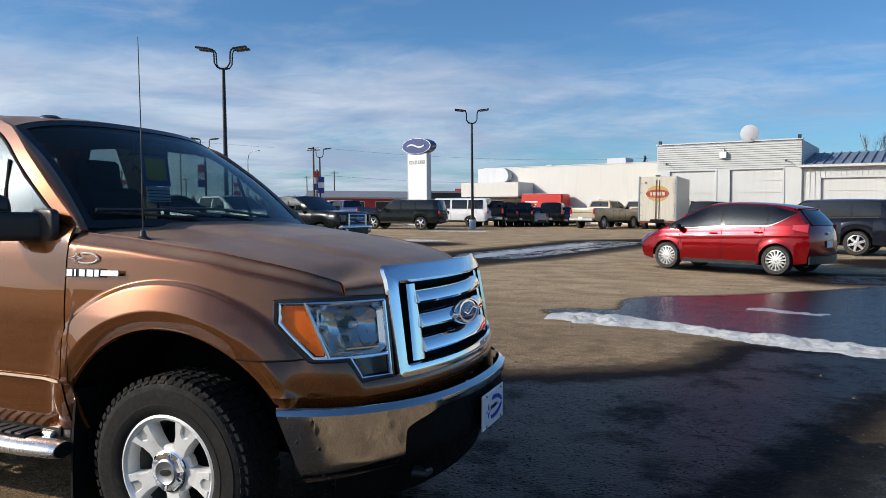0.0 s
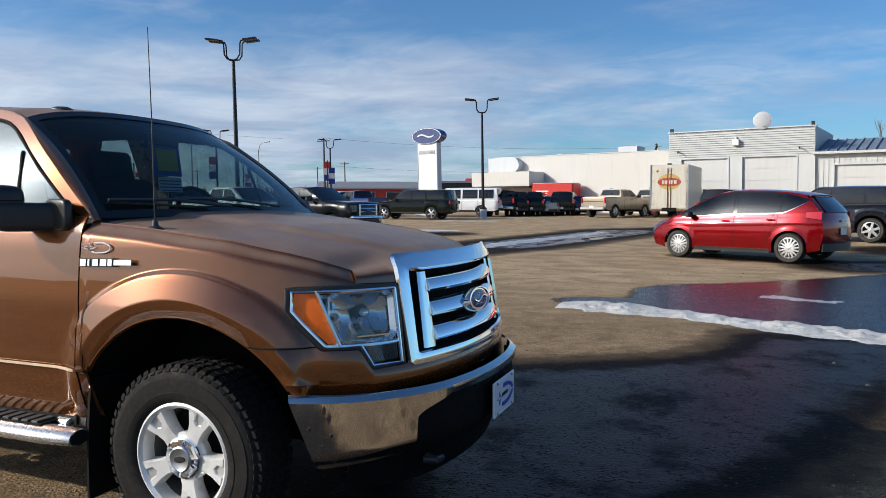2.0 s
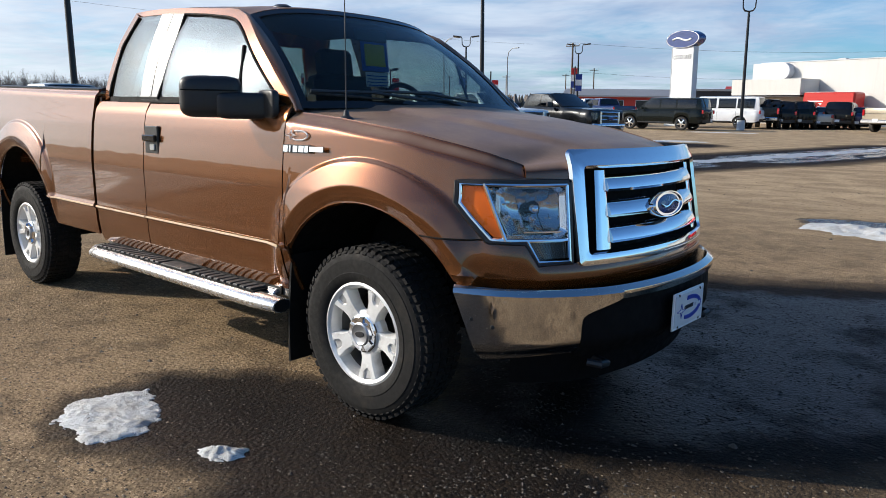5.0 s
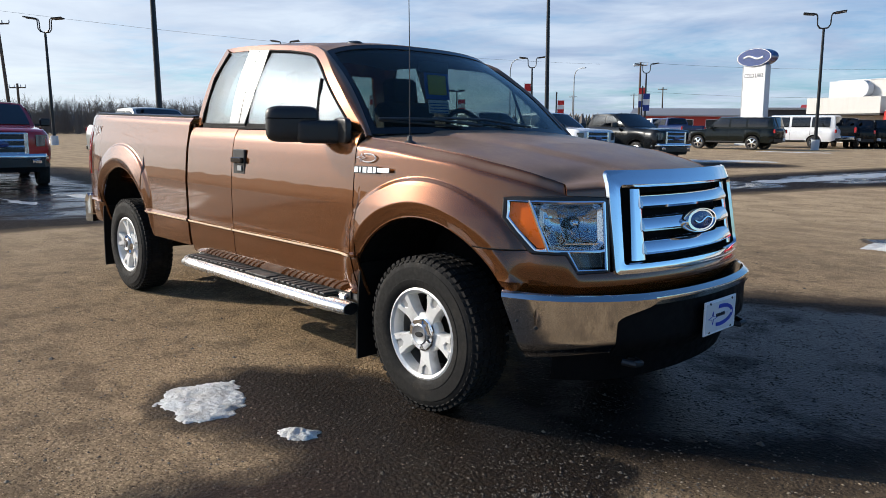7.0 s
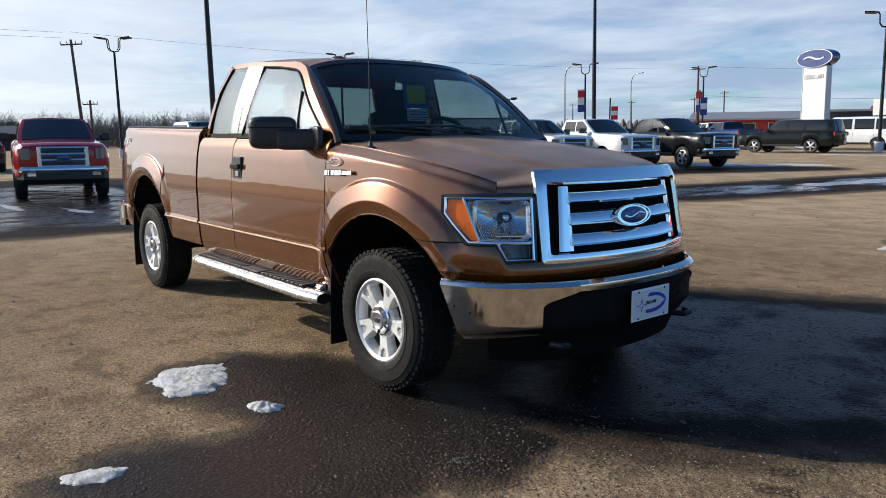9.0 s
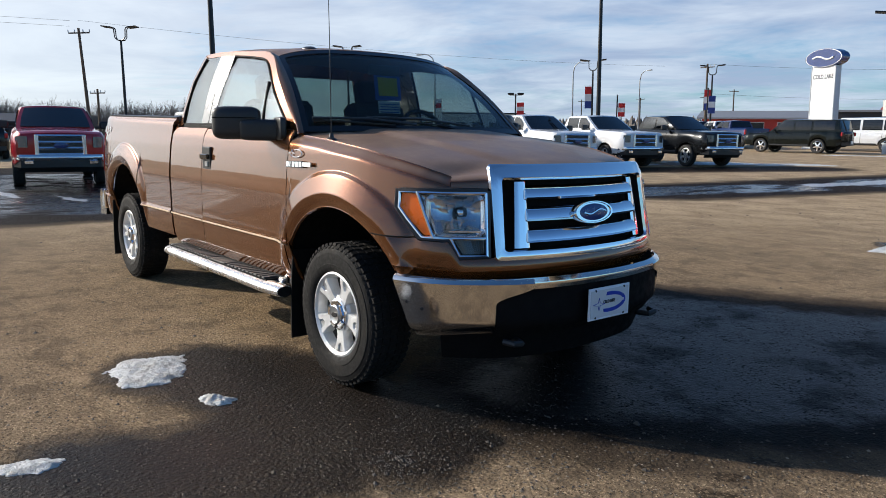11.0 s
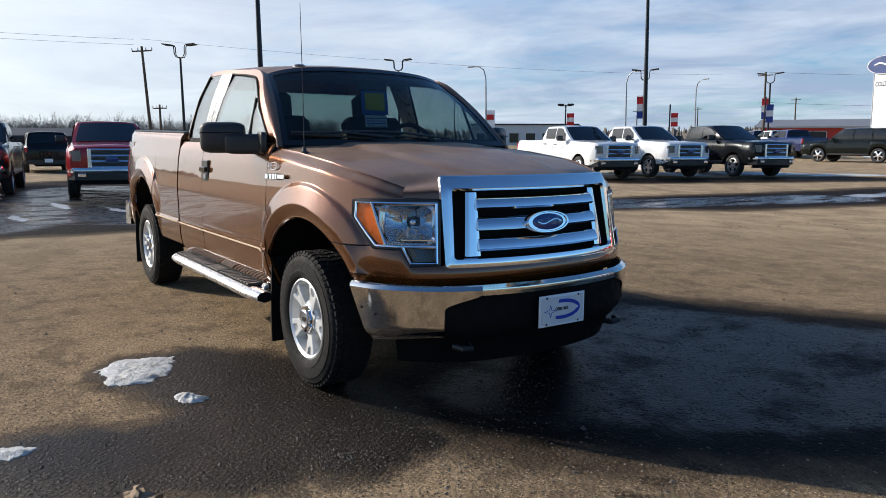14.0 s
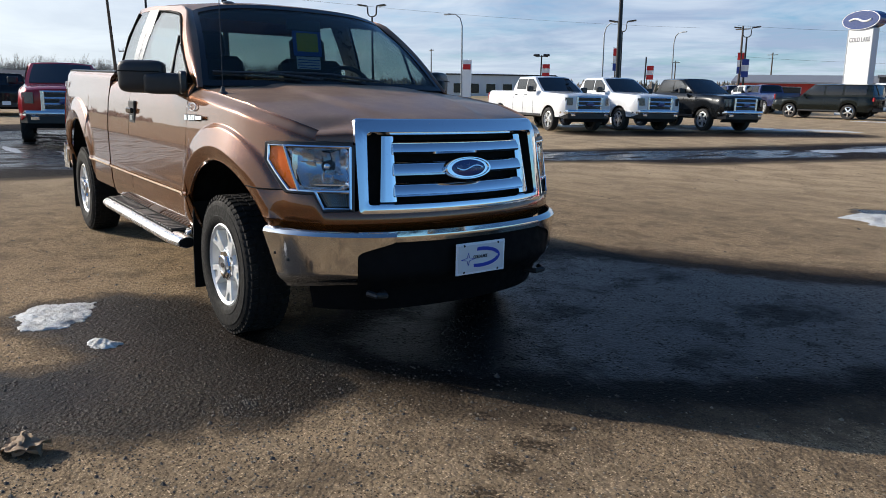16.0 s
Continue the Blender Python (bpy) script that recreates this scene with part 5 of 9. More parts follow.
        part("tailgate_line", Geo().box((xr - 0.056, 0, z0 + 0.56), (0.012, hw * 1.55, 0.03), 0.004), "black_plastic", top)
    else:
        part("front_bumper", Geo().sheet(lambda w, v: (nose_x(w) + 0.02, hw * 0.82 * w, z0 + 0.06 + 0.15 * v), spread(-1, 1, 11), spread(0, 1, 3), 0.03), "black_plastic", top)
        part("rear_bumper", Geo().sheet(lambda w, v: (xr - 0.03 - 0.17 * (1 - w * w), hw * 0.84 * w, z0 + 0.04 + 0.18 * v), spread(-1, 1, 11), spread(0, 1, 3), 0.03, flip=True), "black_plastic", top)
    part("number_plate", Geo().box((xr - (0.235 if truck else 0.245), 0, z0 + 0.2), (0.012, 0.31, 0.155), 0.002), "sign_white", top)
    return top


plain("bright_trim", (0.78, 0.79, 0.81), 0.22, 0.9, vary=0.05)
plain("lamp_dim", (0.16, 0.17, 0.19), 0.18, 0.8, vary=0.2)
plain("lamp_grey", (0.42, 0.44, 0.47), 0.15, 0.9, vary=0.1)
glass("car_glass", (0.05, 0.062, 0.066), 1.75, 0.03)
glass("hatch_glass", (0.03, 0.036, 0.04), 1.75, 0.015)
car_paint("paint_red", (0.24, 0.0008, 0.004), 0.6, 0.22, dusty=0.0, coat=0.8)
car_paint("paint_truck_red", (0.40, 0.007, 0.014), 0.25, 0.3, dusty=0.03)
car_paint("paint_dark", (0.008, 0.009, 0.010), 0.1, 0.25, dusty=0.01, coat=0.5)
car_paint("paint_charcoal", (0.012, 0.014, 0.022), 0.3, 0.25, dusty=0.02, coat=0.6)
car_paint("paint_green_black", (0.006, 0.009, 0.008), 0.1, 0.25, dusty=0.01, coat=0.5)
car_paint("paint_white", (0.78, 0.79, 0.80), 0.0, 0.35, dusty=0.12)
car_paint("paint_silver", (0.42, 0.42, 0.40), 0.6, 0.35)
car_paint("paint_muddy", (0.30, 0.25, 0.19), 0.2, 0.5, dusty=0.9)
car_paint("paint_tan", (0.32, 0.275, 0.21), 0.4, 0.4, dusty=0.6)
car_paint("paint_blue", (0.010, 0.020, 0.085), 0.3, 0.3)


def axle_mid(px, py, heading, along, across):
    """The middle of a vehicle from one of its wheels: along its nose and across to its left."""
    h = radians(heading)
    return px + along * math.cos(h) - across * math.sin(h), py + along * math.sin(h) + across * math.cos(h)


def catmull(pts, k=12):
    p = [np.array(q) for q in pts]
    p = [p[0] * np.array([1, 1]) + (p[0] - p[1]) * np.array([-1, 1])] + p + [2 * p[-1] - p[-2]]
    out = []
    for i in range(1, len(p) - 2):
        for t in np.arange(k) / k:
            a, b, c, d = p[i - 1], p[i], p[i + 1], p[i + 2]
            out.append(0.5 * (2 * b + (c - a) * t + (2 * a - 5 * b + 4 * c - d) * t * t + (3 * b - a - 3 * c + d) * t ** 3))
    return np.array(out + [p[-2]])


def mirror_part(name, geo, mat, parent, label="", smooth=38):
    """The same part on the left and on the right."""
    return part(name, geo, mat, parent, label, smooth), part(name, geo.flipped(), mat, parent, label, smooth)


# the red hatchback: one shell from bumper to bumper
HATCH_LINE = [(-2.05, 0.34), (-2.09, 0.50), (-2.10, 0.72), (-2.08, 0.88), (-2.04, 1.00), (-1.99, 1.10), (-1.84, 1.26), (-1.70, 1.385), (-1.74, 1.415), (-1.60, 1.452), (-1.25, 1.505), (-0.8, 1.545), (-0.3, 1.565), (0.10, 1.555), (0.36, 1.515), (0.60, 1.435), (0.90, 1.285), (1.20, 1.125), (1.42, 1.010), (1.52, 0.965), (1.70, 0.915), (1.90, 0.845), (2.06, 0.765), (2.16, 0.68), (2.20, 0.56), (2.20, 0.42), (2.14, 0.28)]
HATCH_BELT = [(-2.2, 1.03), (-1.9, 1.045), (-1.2, 1.020), (0.0, 0.975), (1.2, 0.935), (1.5, 0.92), (2.2, 0.60)]
HATCH_ROOF = [(-2.05, 1.00), (-1.74, 1.39), (-1.25, 1.475), (-0.8, 1.512), (-0.3, 1.53), (0.10, 1.52), (0.36, 1.48), (0.60, 1.40), (0.90, 1.25), (1.20, 1.09), (1.42, 0.975), (1.52, 0.93), (1.70, 0.88), (1.90, 0.81), (2.06, 0.73), (2.16, 0.645), (2.2, 0.56)]


def hatchback(x, y, heading):
    top = thing("hatchback_car", "glossy red five-door hatchback car", "car", at=pose(x, y, 0, 0, 0, heading))
    hw, z0, r, axles = 0.915, 0.235, 0.328, (-1.325, 1.325)
    ra = r * 1.17
    line = catmull([(a, 1.05 * b) for a, b in HATCH_LINE], 4)
    # the corners of tail and nose, by height
    tail_at = lambda z: float(np.interp(z, line[:29, 1], line[:29, 0])) + 0.10
    nose_at = lambda z: float(np.interp(z, line[:86:-1, 1], line[:86:-1, 0])) - 0.16
    belt = lambda u: min(1.05 * curve_at(HATCH_BELT, u), rail(u) - 0.01)
    rail = lambda u: 1.05 * curve_at(HATCH_ROOF, u)

    def wide(u):
        return hw * (1 - 0.17 * max(0.0, (u - 1.35) / 0.85) ** 2.2 - 0.13 * max(0.0, (-1.2 - u) / 0.9) ** 2.4)

    def flank(u, z):
        """Half the width at u and height z: a rounded side with a shoulder, then glass leaning in."""
        zb, zr = belt(u), rail(u)
        if z <= zb:
            t = max(0.0, (z - z0) / (zb - z0))
            out = wide(u) * (0.945 + 0.055 * math.sin(math.pi * min(1.0, 0.12 + 0.80 * t)) - 0.022 * smooth01((t - 0.80) / 0.2))
            out += 0.010 * math.exp(-((z - (0.835 + 0.03 * -u)) / 0.022) ** 2)
            for ax in axles:
                d = math.hypot(u - ax, z - r)
                out += 0.024 * (max(0.0, 1 - (d - ra) / 0.11) ** 1.6 if d > ra else 1)
            return out
        t = min(1.0, (z - zb) / max(0.02, zr - zb))
        foot = wide(u) * 0.935
        lean = min(1.0, (zr - zb) / 0.45)
        return lerp(foot, foot - 0.235 * lean, t) + 0.025 * lean * math.sin(math.pi * t)

    def sill(u):
        zb = z0 + 0.11 * max(0.0, 1 - (2.2 - u) / 0.5) + 0.08 * max(0.0, 1 - (u + 2.05) / 0.4)
        for ax in axles:
            if abs(u - ax) < ra * 0.97:
                zb = max(zb, r + math.sqrt(ra * ra - (u - ax) ** 2))
        return zb

    us = sorted(spread(-2.05, 2.16, 84) + [ax + ra * k for ax in axles for k in (-0.971, -0.969, -0.9, -0.75, 0.75, 0.9, 0.969, 0.971)])

    def shell(u, v):
        zl, zb, zr = sill(u), belt(u), rail(u)
        z = lerp(zl, zb, v / 0.6) if v <= 0.6 else lerp(zb, zr, (v - 0.6) / 0.4)
        u = max(u, tail_at(z))
        if z < 0.80:
            u = min(u, nose_at(z))
        return (u, flank(u, z), z)

    g = Geo().sheet(shell, us, spread(0, 0.6, 22) + spread(0.62, 1, 10), 0.012, flip=True)
    g = joined(g, g.flipped())
    last = len(line) - 1

    def over(i, w, off=0.0):
        """Along the middle line from tail to nose, and across."""
        px, pz = np.interp(i, range(len(line)), line[:, 0]), np.interp(i, range(len(line)), line[:, 1])
        tail, front = smooth01((-1.45 - px) / 0.5), smooth01((px - 1.5) / 0.6)
        k = abs(w) ** 2.4
        back = 0.10 * tail * k - 0.16 * front * k + (0.06 * k if 0.3 < px < 1.5 else 0) * -1
        ux = px + back
        low = min(rail(ux), pz)
        return Vector((px + back + off * (1 if px > 0 else -1) * 0.6, flank(ux, low) * w, lerp(pz, low, k) + off))

    g.sheet(lambda i, w: over(i, w), spread(0, last, last + 1), spread(-1, 1, 21), 0.012, flip=False)
    part("body", g, "paint_red", top, smooth=50)
    part("underbody", Geo().box((0, 0, 0.42), (3.6, 1.25, 0.46), 0.06), "black_rough", top)

    r0, r1 = (min(range(30), key=lambda i: abs(line[i][1] - z)) for z in (1.09, 1.43))
    part("rear_window", Geo().sheet(lambda i, w: over(i, w, 0.010) + Vector((-0.012, 0, 0)), spread(r0, r1, 9), spread(-0.80, 0.80, 13), 0.006), "hatch_glass", top)
    s0, s1 = min(range(last), key=lambda i: abs(line[i][0] - 0.42)), min(range(last), key=lambda i: abs(line[i][0] - 1.40))
    part("windscreen", Geo().sheet(lambda i, w: over(i, w, 0.010), spread(s0, s1, 12), spread(-0.88, 0.88, 13), 0.006), "hatch_glass", top)

    def pane(name, fn, nu, nv, mat, off, label="", deep=0.010):
        """A patch that lies on the side, on both flanks: fn gives (u, z)."""
        def on(a, b):
            u, z = fn(a, b)
            return (u, flank(u, z) + off, z)
        return mirror_part(name, Geo().sheet(on, spread(0, 1, nu), spread(0, 1, nv), deep, flip=True), mat, top, label)

    def glazed(u, t):
        """Height at part t of the way from the belt to the roof rail."""
        lo = 0.10 + 0.62 * max(0.0, (-1.12 - u) / 0.56) ** 1.5
        hi = 0.90 - 0.10 * max(0.0, (-1.12 - u) / 0.56)
        return lerp(belt(u), rail(u), lerp(lo, hi, t))

    pane("window_frame", lambda a, b: (lerp(-1.70, 1.30, a), glazed(lerp(-1.70, 1.30, a), lerp(-0.07, 1.07, b))), 40, 7, "black_gloss", 0.004, deep=0.006)
    for u0, u1 in ((-1.64, -1.14), (-1.08, -0.12), (-0.02, 1.00)):
        pane("side_window", lambda a, b: (lerp(u0, u1, a), glazed(lerp(u0, u1, a), b)), 14, 7, "hatch_glass", 0.010, deep=0.005)
    pane("belt_trim", lambda a, b: (lerp(-1.66, 1.26, a), glazed(lerp(-1.66, 1.26, a), lerp(-0.10, -0.045, b))), 40, 3, "chrome", 0.012, "bright strip beneath the windows", 0.006)
    for u0 in (-0.07, 1.02):
        pane("door_seam", lambda a, b: (u0 + 0.012 * a - 0.05 * b * (u0 > 0.5), lerp(0.30, belt(u0) - 0.01, b)), 2, 14, "black_rough", 0.003, deep=0.004)
    pane("door_seam", lambda a, b: (-0.86 - 0.20 * smooth01((b - 0.3) / 0.5) + 0.012 * a, lerp(0.30, belt(-1.05) - 0.01, b)), 2, 18, "black_rough", 0.003, deep=0.004)
    for u0 in (0.12, -0.93):
        z = belt(u0) - 0.12
        mirror_part("door_handle", Geo().box((u0, flank(u0, z) + 0.018, z), (0.19, 0.034, 0.036), 0.014), "paint_red", top)
    pane("tail_light", lambda a, b: (lerp(-1.66, -1.965, a), lerp(1.00 - 0.05 * a, 1.125 - 0.02 * (1 - a), b)), 10, 6, "red_lens", 0.012, "red tail light with a clear corner", 0.02)
    pane("clear_lens", lambda a, b: (lerp(-1.88, -1.965, a), lerp(0.965, 1.00, b)), 4, 3, "lamp_grey", 0.018, deep=0.01)
    pane("headlight", lambda a, b: (lerp(1.62, 2.10, a), lerp(rail(lerp(1.62, 2.10, a)) - 0.03 - 0.10 * a, rail(lerp(1.62, 2.10, a)) - 0.015, b)), 10, 5, "lamp_grey", 0.008, deep=0.01)
    part("tailgate_badge", Geo().box((-2.115, 0, 0.93), (0.02, 0.16, 0.05), 0.008), "chrome", top)
    part("rear_bumper", Geo().sheet(lambda w, v: Vector((-2.125 + 0.12 * abs(w) ** 2.4, flank(-2.0, 0.45) * 0.98 * w, lerp(0.27, 0.44, v))), spread(-1, 1, 15), spread(0, 1, 4), 0.04, flip=True), "black_plastic", top)
    part("number_plate", Geo().box((-2.125, 0, 0.70), (0.012, 0.31, 0.155), 0.002), "sign_white", top)
    part("front_bumper", Geo().sheet(lambda w, v: Vector((2.215 - 0.16 * abs(w) ** 2.4, flank(2.16, 0.4) * 0.8 * w, lerp(0.30, 0.46, v))), spread(-1, 1, 13), spread(0, 1, 3), 0.02), "black_plastic", top)
    pane("sill_trim", lambda a, b: (lerp(-0.90, 0.90, a), lerp(0.20, 0.29, b)), 4, 3, "black_plastic", 0.006, deep=0.03)
    for s in (-1, 1):
        mir = part("mirror", Geo().box((1.00, s * 1.005, 1.045), (0.13, 0.21, 0.13), 0.05), "black_plastic", top)
        part("arm", Geo().box((1.02, s * 0.90, 1.0), (0.08, 0.12, 0.05), 0.02), "black_plastic", mir)
        for ax in axles:
            wheel_parts(top, ax, s * (hw - 0.115), r, 0.225, s, 15, "alloy", 0.70)
    return top


# ---- cars about the lot ----
hatchback(*axle_mid(2.04, 15.15, 154, 0, -0.80), 154)
vehicle("family_suv", "dark grey-blue family SUV parked on wet asphalt", "car", "suv", "paint_charcoal", *axle_mid(6.0, 22.8, 160, 1.47, -0.85), 160, spokes=6, grille="black_plastic")
vehicle("long_suv", "black-green full-size SUV with silver wheels", "car", "bigsuv", "paint_green_black", *axle_mid(-15.8, 39.8, 181, 1.65, -0.87), 181, hubcaps="lamp_silver", grille="black_plastic")
vehicle("passenger_van", "white windowed passenger van", "van", "van", "paint_white", *axle_mid(-14.55, 45.9, 183, 1.75, -0.87), 183, hubcaps="lamp_silver", grille="black_plastic")
vehicle("old_pickup", "dusty beige old pickup with its tailgate to the lot", "pickup", "pickup", "paint_tan", *axle_mid(-6.15, 46.3, 66, 1.85, 0), 66, grille="black_plastic")
vehicle("muddy_pickup", "mud-caked tan pickup behind the beige one", "pickup", "pickup", "paint_muddy", -3.6, 53.4, 66, grille="black_plastic")
vehicle("parked_suv", "dark SUV parked before the garage", "car", "suv", "paint_dark", 1.95, 38.2, 70)
for k, (kind, paint, d, px) in enumerate((("pickup", "paint_dark", 55, 0), ("suv", "paint_dark", 55.6, 1), ("suv", "paint_green_black", 56.2, 2), ("sedan", "paint_silver", 56.8, 3), ("suv", "paint_dark", 57.4, 4), ("sedan", "paint_blue", 58, 5))):
    ang = radians(106.8 - 1.15 * k)
    vehicle({"pickup": "tail_pickup", "suv": "row_suv", "sedan": "row_sedan"}[kind], {"pickup": "black pickup with a chrome rear bumper in the car row", "suv": "dark SUV in the far car row", "sedan": "silver sedan in the far car row" if paint == "paint_silver" else "dark blue sedan in the far car row"}[kind], "car", kind, paint, 2.03 + d * math.cos(ang), -3.2 + d * math.sin(ang), 100.5 - 1.15 * k, "far car row")
# the row of new pickups with their noses out
for paint, fx, fy, lab in (("paint_dark", -12.48, 21.79, "black new pickup with chrome grille"), ("paint_white", -14.05, 19.0, "white new pickup with chrome grille"), ("paint_white", -14.9, 16.3, "white new pickup with chrome grille")):
    vehicle("new_pickup", lab + " on snowy ground", "pickup", "pickup", paint, *axle_mid(fx, fy, -14, -1.85, 0.85), -14, "new pickup row")
vehicle("red_pickup", "red new pickup facing the wet lot", "pickup", "pickup", "paint_truck_red", *axle_mid(-16.3, 1.15, -9, -1.85, 0), -9)
vehicle("dark_pickup", "dark new pickup beside the red one", "pickup", "pickup", "paint_dark", *axle_mid(-18.3, -1.85, -9, -1.85, 0), -9)
vehicle("side_pickup", "silver-white pickup parked beyond the truck bed", "pickup", "pickup", "paint_silver", *axle_mid(-18.5, 6.4, 0, -1.85, 0), 0)
vehicle("far_suv", "dark SUV with its tail to the lot", "car", "suv", "paint_dark", -34.5, 1.75, 176)
for x, y, pt in ((-24.5, 46.0, "paint_blue"), (-27.5, 49.0, "paint_white"), (-30.5, 51.5, "paint_blue")):
    vehicle("lot_pickup", {"paint_blue": "dark blue pickup far across the lot", "paint_white": "white pickup far across the lot"}[pt], "pickup", "pickup", pt, x, y, 150, "far pickups")

# ---- the brown pickup: materials ----
def hero_paint():
    n = Nodes("bronze_paint")
    flake = n.noise(1400, 1)
    rich = (0.160, 0.052, 0.011)
    c = n.mix(flake, tuple(x * 0.8 for x in rich), tuple(x * 1.25 for x in rich))
    film = n.step(n.noise(2.6, 6, 0.62), 0.48, 0.85, 0, 0.05)
    c = n.mix(film, c, (0.26, 0.20, 0.14))
    geo = n.node("ShaderNodeNewGeometry")
    nz = n.node("ShaderNodeSeparateXYZ")
    n.link(geo.outputs["Normal"], nz.inputs[0])
    settled = n.math("MULTIPLY", n.step(nz.outputs[2], 0.55, 0.95), n.math("ADD", n.step(n.noise(4.5, 6, 0.65), 0.3, 0.8, 0.42, 0.66), n.step(n.noise(85, 3, 0.6), 0.55, 0.8, 0, 0.12)))
    c = n.mix(settled, c, (0.36, 0.29, 0.225))
    n.set(base_color=c, metallic=n.math("SUBTRACT", 0.62, settled, True), roughness=n.math("ADD", 0.26, n.math("MULTIPLY", settled, 0.6)))
    n.p.inputs["Coat IOR"].default_value = 1.68
    n.link(n.math("SUBTRACT", 1.0, n.math("MULTIPLY", settled, 1.35), True), n.p.inputs["Coat Weight"])
    n.p.inputs["Specular IOR Level"].default_value = 0.05
    n.link(n.math("ADD", n.step(n.noise(3.4, 5, 0.6), 0.35, 0.85, 0.008, 0.03), n.math("MULTIPLY", settled, 0.35)), n.p.inputs["Coat Roughness"])
    # the slight ripple of pressed sheet steel
    wave = n.bump(n.noise(3.0, 2, 0.4), 0.05, 0.02)
    n.link(wave, n.p.inputs["Coat Normal"])
    MATS["bronze_paint"] = n.mat
    n = Nodes("old_chrome")
    spots = n.step(n.noise(46, 5, 0.7), 0.66, 0.72)
    haze = n.step(n.noise(6, 5, 0.65), 0.4, 0.75)
    n.set(base_color=n.mix(spots, (0.70, 0.68, 0.65), (0.20, 0.14, 0.09)), metallic=n.math("SUBTRACT", 1.0, n.math("MULTIPLY", spots, 0.7)), roughness=n.math("ADD", n.math("MULTIPLY", haze, 0.14), n.math("ADD", n.math("MULTIPLY", spots, 0.4), 0.05)))
    n.set(normal=n.bump(n.noise(3.5, 2), 0.06, 0.02))
    MATS["old_chrome"] = n.mat


hero_paint()
plain("grille_chrome", (0.82, 0.83, 0.85), 0.06, 1.0, vary=0.03)
plain("lamp_mirror", (0.50, 0.52, 0.55), 0.10, 1.0, vary=0.05)
plain("lamp_smoke", (0.16, 0.165, 0.17), 0.22, 0.8, vary=0.1)
plain("cream_glint", (0.72, 0.55, 0.38), 0.35, 0.2)
plain("wheel_white", (0.74, 0.74, 0.73), 0.42, 0.35, vary=0.08, scale=22, dirt=(0.30, 0.28, 0.25))
plain("barrel_shade_grey", (0.10, 0.10, 0.10), 0.5, 0.4, vary=0.3, scale=18, dirt=(0.05, 0.045, 0.04))
plain("inlay_grey", (0.44, 0.44, 0.43), 0.4, 0.4, vary=0.1)
plain("step_silver", (0.72, 0.72, 0.72), 0.28, 0.85, vary=0.08, scale=20, dirt=(0.35, 0.31, 0.26))
plain("tread_grey", (0.045, 0.045, 0.046), 0.6, vary=0.3)
plain("flap_black", (0.010, 0.010, 0.010), 0.6)
plain("paper_white", (0.66, 0.67, 0.69), 0.8, vary=0.04)
plain("paper_yellow", (0.55, 0.47, 0.04), 0.8)
plain("paper_blue", (0.05, 0.12, 0.45), 0.8)
plain("plate_white", (0.80, 0.82, 0.86), 0.35, vary=0.03)
plain("plate_blue", (0.015, 0.05, 0.42), 0.35)
plain("tyre_black", (0.016, 0.0155, 0.015), 0.78, vary=0.35, scale=30, bump=0.3, dirt=(0.045, 0.039, 0.031))
plain("bumper_black", (0.008, 0.008, 0.0085), 0.62, vary=0.3, bump=0.15)
plain("pillar_silver", (0.22, 0.22, 0.22), 0.30, 0.6, vary=0.05)
plain("headliner", (0.16, 0.155, 0.15), 0.9)
for nm in ("bumper_black", "flap_black", "black_rough", "tyre_black", "dash", "seat_grey", "headliner"):
    MATS[nm].node_tree.nodes["Principled BSDF"].inputs["Specular IOR Level"].default_value = 0.15

MATS["bumper_black"].node_tree.nodes["Principled BSDF"].inputs["Specular IOR Level"].default_value = 0.05

# ---- the brown pickup: shape ----
# plan of the body at lamp height, from the middle of the nose round the corner and back along the side
PLAN = [(0.93, 0.0), (0.925, 0.15), (0.905, 0.30), (0.865, 0.47), (0.805, 0.61), (0.72, 0.735), (0.63, 0.815), (0.54, 0.862), (0.42, 0.905), (0.28, 0.938), (0.10, 0.957), (-0.2, 0.968), (-0.6, 0.975), (-1.5, 0.982), (-2.4, 0.982), (-3.3, 0.98), (-4.1, 0.972), (-4.40, 0.955), (-4.54, 0.93)]


PL = catmull(PLAN)
PQ = np.concatenate([[0], np.cumsum(np.hypot(*np.diff(PL, axis=0).T))])
PT = np.gradient(PL, axis=0)
PT /= np.hypot(*PT.T)[:, None]
PN = np.stack([PT[:, 1], -PT[:, 0]], 1)


def q_x(x):
    """How far along the plan the side has gone back to x."""
    return float(np.interp(-x, -PL[:, 0], PQ))


def q_y(y):
    """How far along the plan the nose has gone out to y."""
    return float(np.interp(y, PL[:120, 1], PQ[:120]))


AXLES = (0.0, -3.68)
HUB_Z, ARCH_R, ARCH_HALF = 0.385, 0.555, 0.478
ARCH_Z = {AXLES[0]: 0.418, AXLES[1]: 0.495}
SIDE = [(0.40, -0.07), (0.47, -0.045), (0.54, -0.018), (0.62, -0.006), (0.705, -0.004), (0.712, 0.010), (0.722, 0.012), (0.735, 0.000), (0.85, 0.001), (1.0, 0.004), (1.12, -0.004), (1.24, -0.016), (1.33, -0.034), (1.43, -0.052)]


